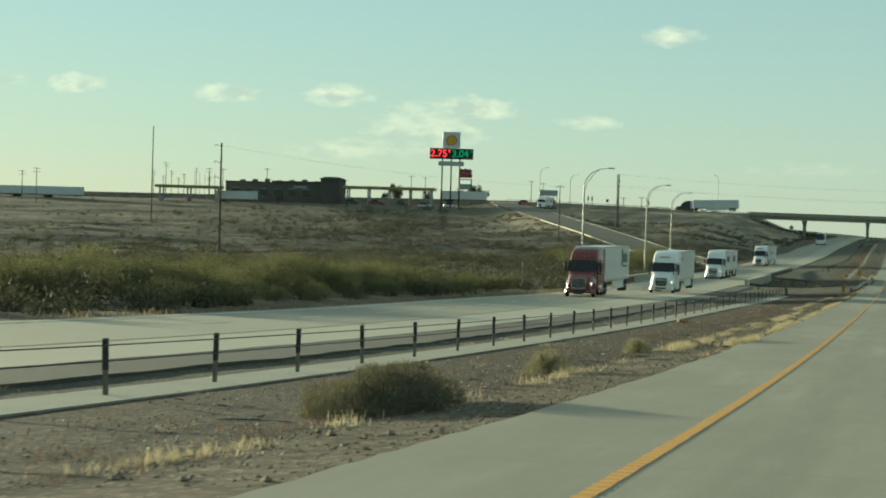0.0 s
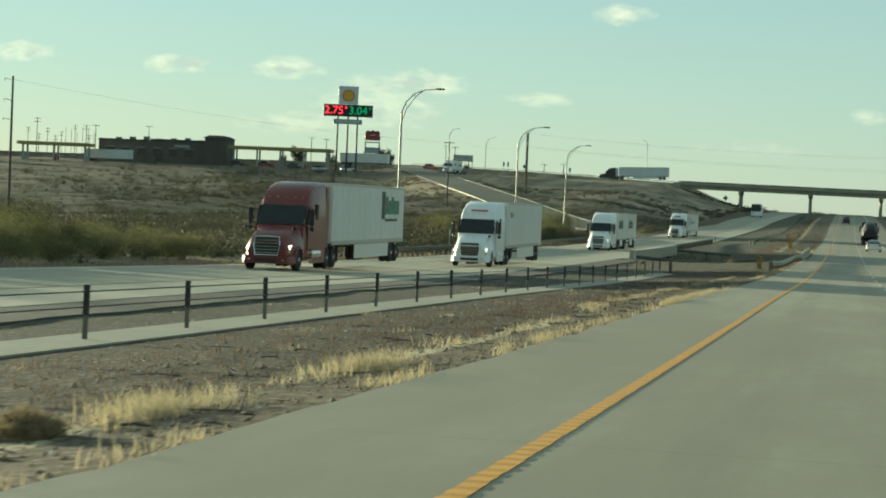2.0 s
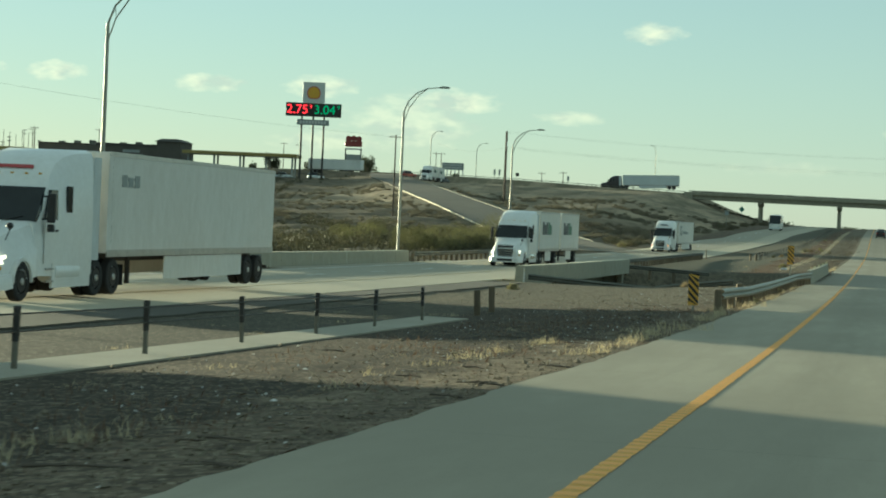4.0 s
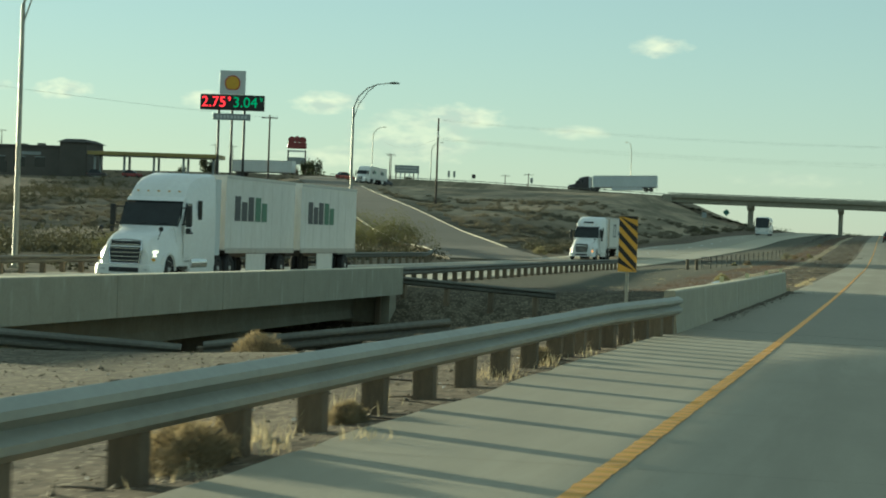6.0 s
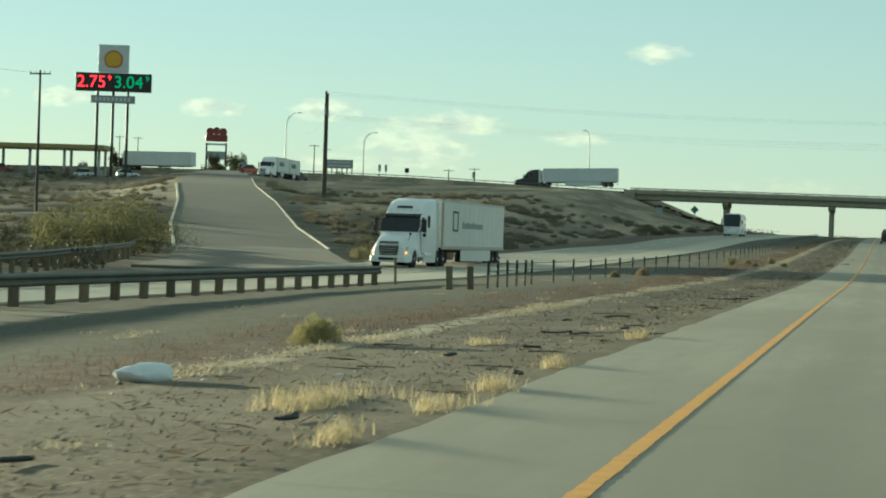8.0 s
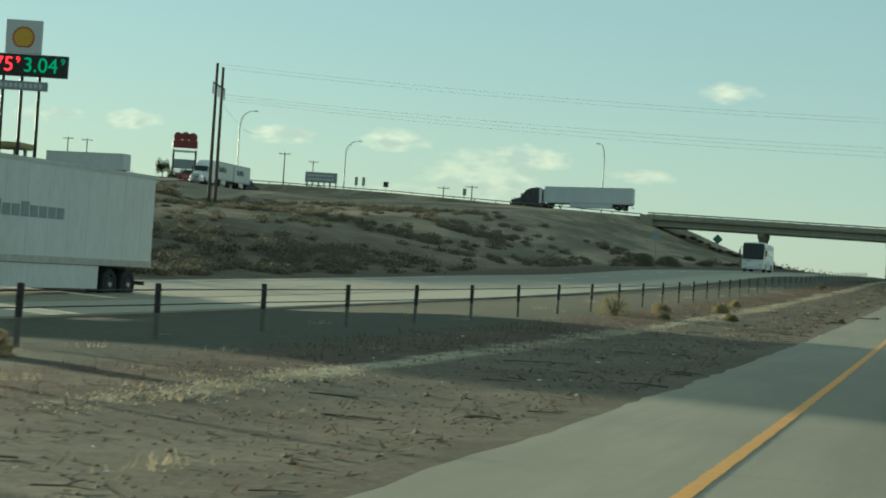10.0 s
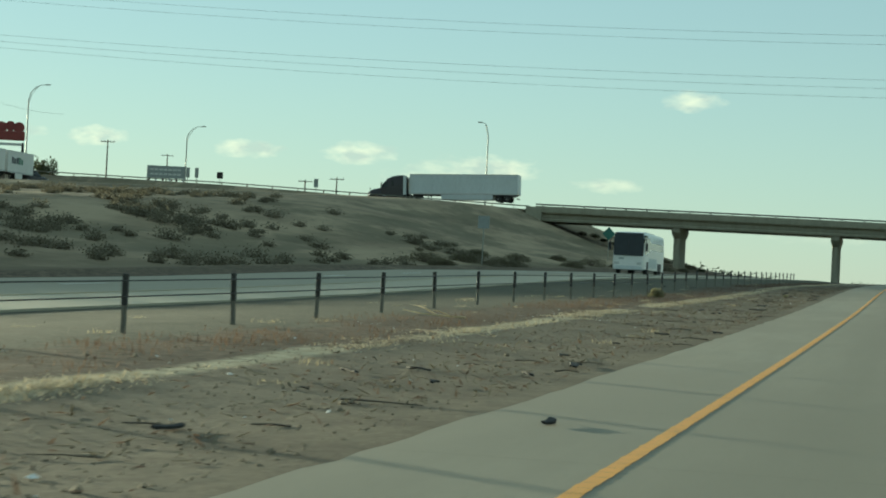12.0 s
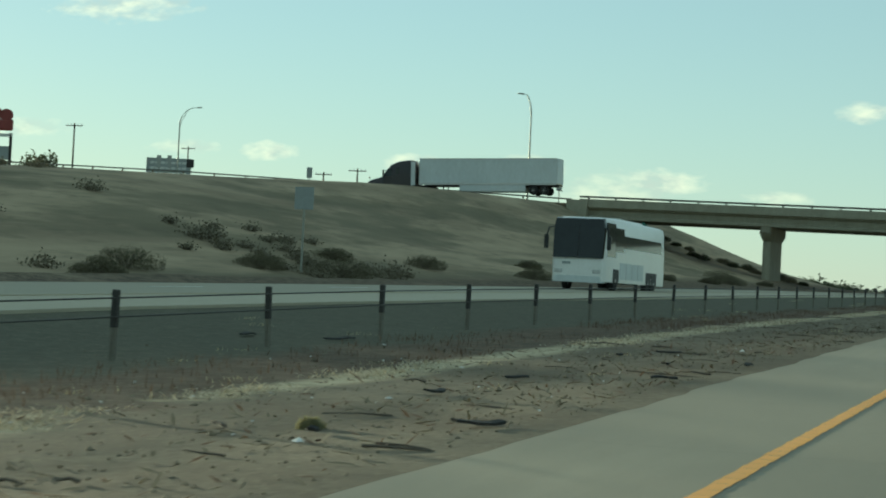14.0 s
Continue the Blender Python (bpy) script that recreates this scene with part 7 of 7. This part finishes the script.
def dead_sticks():
    """Dry twigs and splinters lying about on the verge."""
    r = random.Random(45)
    bm = bmesh.new()
    for k in range(430):
        y = r.uniform(286, 560) if k > 230 else r.uniform(20, 245)
        x = -2.0 - abs(r.gauss(0, 1)) * 2.0 if y > 280 else -2.3 - abs(r.gauss(0, 1)) * 2.6
        a, l = r.uniform(-0.6, 0.6) + (3.14 if r.random() < 0.5 else 0), r.uniform(0.06, 0.35) * (1.8 if r.random() < 0.1 else 1)
        d = Vector((math.cos(a), math.sin(a), 0)) * l
        z = land(x, y) + 0.015
        w = r.uniform(0.005, 0.014)
        tube(bm, [(x - d.x, y - d.y, z), (x + r.uniform(-0.03, 0.03), y + r.uniform(-0.03, 0.03), z + 0.02 * r.random()), (x + d.x, y + d.y, z)], w, w * 0.5, n=4)
    tagged(part("dead_sticks", bm, M_BRANCH), "dry dark twigs and splinters strewn over the gravel", "debris", kind="stuff")


dead_sticks()


def pale_branch(x, y):
    """A bleached forked branch lying on the soil."""
    z = land(x, y) + 0.03
    bm = bmesh.new()
    tube(bm, [(-0.75, 0.5, 0.10), (-0.3, 0.15, 0.05), (0.1, 0.0, 0.03), (0.8, -0.5, 0.02)], 0.008, 0.022, n=6)
    tube(bm, [(0.1, 0.0, 0.03), (-0.25, 0.3, 0.16), (-0.5, 0.62, 0.2)], 0.016, 0.006, n=6)
    tube(bm, [(0.45, -0.25, 0.03), (0.2, -0.3, 0.12), (-0.1, -0.26, 0.15)], 0.013, 0.005, n=6)
    o = part("fallen_branch", bm, M_STRAW)
    o.matrix_basis = Matrix.Translation((x, y, z))
    tagged(o, "bleached forked branch lying on the red-brown soil", "branch")


pale_branch(-7.7, 459.4)


# single plants in the median
def brush_mound(x, y, rx, ry, rz, n, seed, label, material=M_DRYBUSH, name="brush_mound", group="median bushes", fine=1.0):
    """A dense rounded mound of very fine dry stems."""
    r = random.Random(seed)
    verts, faces = [], []
    for _ in range(n):
        d = Vector((r.gauss(0, 1), r.gauss(0, 1), abs(r.gauss(0, 1)))).normalized()
        k = (1.0 - 0.55 * r.random() ** 2) * (0.84 + 0.3 * noise.noise(d * 2.3 + Vector((seed, 0, 0))) + 0.12 * noise.noise(d * 6.0))
        p = Vector((d.x * rx * k, d.y * ry * k, d.z * rz * k))
        a = (d * 0.7 + Vector((r.gauss(0, 0.6), r.gauss(0, 0.6), r.gauss(0.35, 0.5)))).normalized() * r.uniform(0.05, 0.13) * fine
        b = a.cross(Vector((r.gauss(0, 1), r.gauss(0, 1), r.gauss(0, 1)))).normalized() * r.uniform(0.006, 0.014) * fine
        i = len(verts)
        verts += [p - a * 0.5 - b * 0.5, p - a * 0.5 + b * 0.5, p + a * 0.5]
        faces.append((i, i + 1, i + 2))
    e = thing(name, pose(x, y, land(x, y) - 0.03), label, "bush", group)
    raw("foliage", verts, faces, material, e)
    tagged(part("branchwork", twigs(rx * 0.7, ry * 0.7, rz * 0.8, 24, seed), M_BRANCH, e), kind="stuff")


brush_mound(-4.3, 22.9, 0.95, 2.4, 0.66, 26000, 71, "wide dense grey-olive brush mound on the median verge", M_SCRUB)
for _x, _y, _s, _seed in ((-4.4, 47.5, 0.45, 73), (-4.3, 34.3, 0.52, 74), (-5.0, 411.0, 0.3, 76), (-8.2, 408.5, 0.75, 77), (-7.6, 414.0, 0.45, 78), (-1.98, 416.3, 0.17, 82), (-6.3, 419.2, 0.4, 88), (-3.6, 503.4, 0.13, 83), (-10.34, 368.7, 0.30, 85), (-6.65, 408.2, 0.26, 92), (-9.6, 373.0, 0.42, 84), (-14.2, 226.0, 0.35, 86), (-9.0, 250.0, 0.7, 87)):
    brush_mound(_x, _y, _s * 0.95, _s * 0.95, _s * 1.05, 4200, _seed, "small round grey-green desert weed", M_GREENBUSH if _seed % 3 else M_DRYBUSH, "tumbleweed", "median weeds", 0.7)


for _k in range(15):      # scrub at the foot of the embankment
    _r = random.Random(300 + _k)
    _y = 545 + 9.0 * _k + _r.uniform(-3, 3)
    _s = _r.uniform(0.6, 1.35)
    brush_mound(opp_x(_y) - OPP_HALF - _r.uniform(2.6, 9.5), _y, _s * 1.5, _s, _s * 0.8, 5200, 300 + _k, "dark olive desert shrub at the foot of the embankment", M_SCRUB, "desert_shrub", "embankment shrubs", 1.5)


for _k in range(14):      # thicker green shrubs down the slope beside the bridge
    _r = random.Random(340 + _k)
    _s = _r.uniform(0.55, 1.0)
    brush_mound(-47.0 + 1.35 * _k, OVER_Y + _r.uniform(4.0, 11.0), _s * 1.4, _s * 1.2, _s * 0.9, 4200, 340 + _k, "dark green desert shrub on the slope beneath the overpass", M_TREE if _k % 3 else M_SCRUB, "desert_shrub", "embankment shrubs", 1.6)


brush_mound(-6.35, 309.1, 0.44, 0.46, 0.48, 7000, 95, "round yellow-green weed beside the straw ridge", M_YELLOWBUSH, "tumbleweed", "median weeds", 0.7)
brush_mound(-7.9, 494.6, 0.40, 0.40, 0.46, 6000, 96, "round dull olive weed below the cable barrier", M_GREENBUSH, "tumbleweed", "median weeds", 0.7)


def weed_litter():
    """Broken stems and dry leaf bits lying flat over the verge."""
    r = random.Random(47)
    sets = [([], []) for _ in range(2)]
    for _ in range(22000):
        y = r.uniform(286, 540) if r.random() < 0.72 else r.uniform(14, 205)
        x = -2.1 - abs(r.gauss(0, 1)) * 2.6
        if x < -9 or noise.noise(Vector((x / 1.4, y / 2.2, 8.0))) < r.uniform(-0.45, 0.15):
            continue
        verts, faces = sets[0 if r.random() < 0.6 else 1]
        a, l, w = r.uniform(0, 6.283), r.uniform(0.03, 0.11), r.uniform(0.006, 0.016)
        u, v = Vector((math.cos(a), math.sin(a), r.gauss(0, 0.35))) * l, Vector((-math.sin(a), math.cos(a), 0.4)) * w
        c = Vector((x, y, land(x, y) + r.uniform(0.008, 0.035)))
        i = len(verts)
        verts += [c - u, c + v, c + u, c - v]
        faces.append((i, i + 1, i + 2, i + 3))
    tagged(raw("weed_litter", *sets[0], M_DRYSCRUB), "brown broken weed stems strewn over the verge", "dry weeds", kind="stuff")
    tagged(raw("weed_litter", *sets[1], M_REDWEED), "red-brown dry weed bits strewn over the verge", "dry weeds", kind="stuff")


weed_litter()
brush_mound(-33.6, 409.5, 0.9, 0.9, 1.0, 5000, 97, "olive shrub beside the kerb at the foot of the ramp", M_GREENBUSH, "desert_shrub", "embankment shrubs", 1.2)
brush_mound(-32.6, 413.5, 1.1, 1.0, 0.9, 5000, 98, "olive shrub beside the kerb at the foot of the ramp", M_SCRUB, "desert_shrub", "embankment shrubs", 1.2)
brush_mound(-6.85, 428.9, 0.28, 0.28, 0.36, 4000, 99, "small yellow-green weed among the red-brown stems", M_YELLOWBUSH, "tumbleweed", "median weeds", 0.7)
brush_mound(-2.55, 224.2, 0.34, 0.75, 0.36, 7000, 101, "dry brown brush caught under the guardrail", M_DRYBUSH, "tumbleweed", "median weeds", 0.8)
brush_mound(-3.5, 82.8, 0.32, 0.4, 0.26, 4500, 107, "low brown dry brush in the straw ridge", M_DRYBUSH, "tumbleweed", "median weeds", 0.8)
brush_mound(-3.5, 52.3, 0.3, 0.36, 0.26, 4500, 108, "low brown dry brush in the straw ridge", M_DRYBUSH, "tumbleweed", "median weeds", 0.8)
brush_mound(-2.5, 208.2, 0.24, 0.42, 0.27, 4500, 103, "dry olive brush under the guardrail", M_GREENBUSH, "tumbleweed", "median weeds", 0.8)
brush_mound(-2.5, 209.9, 0.22, 0.50, 0.25, 4500, 104, "dry brown brush caught under the guardrail", M_DRYBUSH, "tumbleweed", "median weeds", 0.8)
brush_mound(-2.5, 206.2, 0.20, 0.40, 0.22, 4000, 105, "dry brown brush caught under the guardrail", M_DRYBUSH, "tumbleweed", "median weeds", 0.8)
brush_mound(-2.5, 227.6, 0.18, 0.40, 0.22, 4000, 106, "dry brown brush caught under the guardrail", M_DRYBUSH, "tumbleweed", "median weeds", 0.8)
brush_mound(-2.6, 236.5, 0.25, 0.5, 0.30, 4000, 102, "dry brown brush caught under the guardrail", M_DRYBUSH, "tumbleweed", "median weeds", 0.8)
brush_mound(-7.9, 241.6, 0.62, 0.62, 0.66, 9000, 93, "dry brown tumbleweed caught against the creek guardrail", M_DRYBUSH, "tumbleweed", "median weeds", 0.9)


def tree(x, y, h, seed, label="dark rounded tree near the hilltop"):
    g = land(x, y)
    e = thing("tree", pose(x, y, g), label, "tree", "hilltop trees")
    bm = bmesh.new()
    tube(bm, [(0, 0, -0.2), (0.05, 0, h * 0.25), (0.0, 0.1, h * 0.5)], 0.04 * h, 0.02 * h)
    r = random.Random(seed)
    for _ in range(6):
        a = r.uniform(0, 6.28)
        tube(bm, [(0, 0, h * 0.28), (0.2 * h * math.cos(a), 0.2 * h * math.sin(a), h * 0.5), (0.3 * h * math.cos(a), 0.3 * h * math.sin(a), h * r.uniform(0.6, 0.85))], 0.018 * h, 0.006 * h)
    part("trunk", bm, M_BRANCH, e)
    v, f = leaf_cloud(1500, h * 0.42, h * 0.42, h * 0.85, 0.09 * h, 12, seed, base=h * 0.12)
    raw("crown", v, f, M_TREE, e)


for _x, _y, _h, _s in ((-171.0, 777, 8.6, 1), (-178, 775, 6.8, 2), (-191, 775, 5.8, 8), (-204.5, 776, 8.6, 9), (-156, 720, 4.5, 3), (-150, 700, 3.6, 4), (-132, 742, 3.4, 6), (-200, 740, 4.5, 7)):
    tree(_x, _y, _h, _s)


def far_woods():
    """Low dark trees along the horizon beyond the overpass."""
    r = random.Random(9)
    verts, faces = [], []
    for _ in range(620):
        x, y = r.uniform(-130, 60), r.uniform(760, 1150)
        if -31 < x < -11 or -4 < x < 13:
            continue
        s = r.uniform(0.7, 1.5) * (1.5 if r.random() < 0.08 else 1.0) * (0.55 if x > -11 else 1.0)
        z = land(x, y)
        for _ in range(90):
            p = Vector((x + r.gauss(0, 0.9) * s, y + r.gauss(0, 0.7) * s, z + abs(r.gauss(0.35, 0.35)) * s))
            a = Vector((r.gauss(0, 1), r.gauss(0, 1), r.gauss(0, 1))).normalized() * 0.2 * s
            b = a.cross(Vector((r.gauss(0, 1), r.gauss(0, 1), r.gauss(0, 1)))).normalized() * 0.13 * s
            i = len(verts)
            verts += [p - a, p + b, p + a, p - b]
            faces.append((i, i + 1, i + 2, i + 3))
    tagged(raw("far_brush", verts, faces, M_TREE), "low dark trees and brush along the horizon", "trees", kind="stuff")


far_woods()


# ---- litter and tyre scraps ----
def plastic_bag():
    r = random.Random(3)
    bm = bmesh.new()
    bmesh.ops.create_icosphere(bm, subdivisions=3, radius=0.5)
    for v in bm.verts:
        k = 1 + 0.18 * noise.noise(v.co * 3.1) + 0.09 * noise.noise(v.co * 8.0)
        v.co = Vector((v.co.x * 0.95 * k, v.co.y * 0.5 * k, max(v.co.z * 0.5 * k * (0.75 + 0.4 * v.co.x), -0.12) + 0.12))
    o = part("plastic_bag", bm, M_BAG, smooth=True)
    o.matrix_basis = Matrix.Translation((-5.9, 301.5, land(-5.9, 301.5))) @ Matrix.Rotation(0.4, 4, "Z") @ Matrix.Diagonal((0.66, 0.66, 0.66, 1))
    tagged(o, "crumpled white plastic bag lying in the median", "litter")


plastic_bag()


def scrap(x, y, l, w, yaw, seed):
    """A curled strip of shredded tyre."""
    r = random.Random(seed)
    n = 8
    sec = []
    for k in range(n + 1):
        s = k / n
        ww = w * (0.4 + 0.6 * math.sin(math.pi * min(max(s, 0.08), 0.92))) * r.uniform(0.8, 1.2)
        px, pz = (s - 0.5) * l, 0.015 + 0.05 * w * r.random() + 0.10 * w * math.sin(s * 5 + seed)
        pz = max(pz, 0.012)
        dy = 0.12 * l * math.sin(s * 3 + seed)
        sec.append([(px, dy - ww / 2, pz - 0.01), (px, dy + ww / 2, pz), (px, dy + ww / 2, pz + 0.02), (px, dy - ww / 2, pz + 0.012)])
    o = part("tyre_scrap", loft(bmesh.new(), sec), M_RUBBER)
    z = max(land(x, y), road_z(y) - 0.01 if x > EDGE else -99)
    o.matrix_basis = pose(x, y, z + 0.02, 0, 0, yaw)
    tagged(o, "torn black strip of tyre rubber", "debris", "tyre scraps")


_r = random.Random(15)
for _k in range(70):
    _y = _r.uniform(48, 130) if _k < 14 else (_r.uniform(288, 345) if _k < 34 else _r.uniform(395, 520))
    scrap(_r.uniform(-4.4, -2.1), _y, _r.uniform(0.12, 0.5), _r.uniform(0.03, 0.10), _r.uniform(40, 130), _k)
scrap(-1.38, 422.1, 0.95, 0.24, 35, 91)
scrap(-1.1, 422.0, 0.45, 0.14, 120, 96)
scrap(-1.0, 437.0, 0.4, 0.07, 80, 92)
scrap(-2.4, 446.2, 0.9, 0.14, 82, 93)
scrap(-2.0, 460.0, 0.5, 0.10, 75, 94)
scrap(-2.2, 498.0, 0.5, 0.1, 65, 95)
for _i, (_x, _y, _l) in enumerate(((-3.47, 312.6, 0.5), (-3.07, 312.3, 0.35), (-3.49, 319.8, 0.6), (-4.92, 424.3, 0.35), (-3.06, 422.5, 0.3), (-2.43, 503.9, 0.4), (-2.86, 479.9, 0.75), (-9.17, 517.6, 0.8), (-10.5, 517.1, 0.5), (-3.96, 418.2, 0.4))):
    scrap(_x, _y, _l, 0.13, 20 + 7 * _i, 110 + _i)


def scrap_of_paper(x, y, s, seed):
    r = random.Random(seed)
    bm = bmesh.new()
    bmesh.ops.create_icosphere(bm, subdivisions=1, radius=s)
    for v in bm.verts:
        v.co = Vector((v.co.x * r.uniform(0.6, 1.3), v.co.y * r.uniform(0.6, 1.3), abs(v.co.z) * r.uniform(0.3, 0.8)))
    o = part("litter", bm, M_LITTER)
    o.matrix_basis = pose(x, y, land(x, y), 0, 0, r.uniform(0, 180))
    tagged(o, "small pale scrap of litter on the ground", "litter", "litter scraps")


for _k in range(80):
    _y = _r.uniform(15, 245) if _k < 35 else _r.uniform(290, 520)
    scrap_of_paper(-2.4 - abs(_r.gauss(0, 3.0)), _y, _r.uniform(0.02, 0.055), _k)


def carton(x, y):
    bm = boxm(-0.24, 0.24, -0.14, 0.14, 0.0, 0.13, 0.03)
    for v in bm.verts:
        v.co += Vector((0.05 * noise.noise(v.co * 9), 0.05 * noise.noise(v.co * 7 + Vector((3, 0, 0))), 0.06 * noise.noise(v.co * 8)))
    o = part("crushed_carton", bm, M_CARDBOARD)
    o.matrix_basis = pose(x, y, land(x, y) + 0.02, 4, 3, 30)
    tagged(o, "crushed orange-brown carton beside the cable barrier", "litter")


carton(-7.6, 87.0)


def rubble(x, y, s, seed):
    r = random.Random(seed)
    bm = bmesh.new()
    bmesh.ops.create_icosphere(bm, subdivisions=1, radius=s)
    for v in bm.verts:
        v.co = Vector((v.co.x * r.uniform(0.8, 1.5), v.co.y * r.uniform(0.7, 1.2), v.co.z * r.uniform(0.5, 0.9)))
    o = part("concrete_rubble", bm, M_CONC_TOP if seed % 2 else M_SOILHEAP)
    o.matrix_basis = pose(x, y, max(land(x, y), road_z(y) - 0.05) + s * 0.3, r.uniform(-20, 20), r.uniform(-20, 20), r.uniform(0, 180))
    tagged(o, "broken lump of concrete rubble beside the bridge end", "rubble", "rubble at the bridge end")


for _k in range(10):
    rubble(-2.15 - abs(_r.gauss(0, 0.3)), 282.2 + _r.uniform(-0.2, 3.2), _r.uniform(0.025, 0.07), 200 + _k)


def specks():
    """Tiny pale bits of paper and plastic over the dark median soil."""
    r = random.Random(52)
    verts, faces = [], []
    for k in range(1650):
        y = r.uniform(12, 240) if k < 1300 else r.uniform(288, 520)
        x = r.uniform(-8.3, -2.4)
        s, a = r.uniform(0.006, 0.018), r.uniform(0, 6.28)
        c = Vector((x, y, land(x, y) + 0.02))
        u, v = Vector((math.cos(a), math.sin(a), 0.3)) * s, Vector((-math.sin(a), math.cos(a), 0.5)) * s * r.uniform(0.4, 1)
        i = len(verts)
        verts += [c - u - v, c + u - v, c + u + v, c - u + v, c + Vector((0, 0, s))]
        faces += [(i, i + 1, i + 4), (i + 1, i + 2, i + 4), (i + 2, i + 3, i + 4), (i + 3, i, i + 4)]
    tagged(raw("litter_specks", verts, faces, M_LITTER), "tiny pale bits of litter over the median soil", "litter", kind="stuff")


specks()
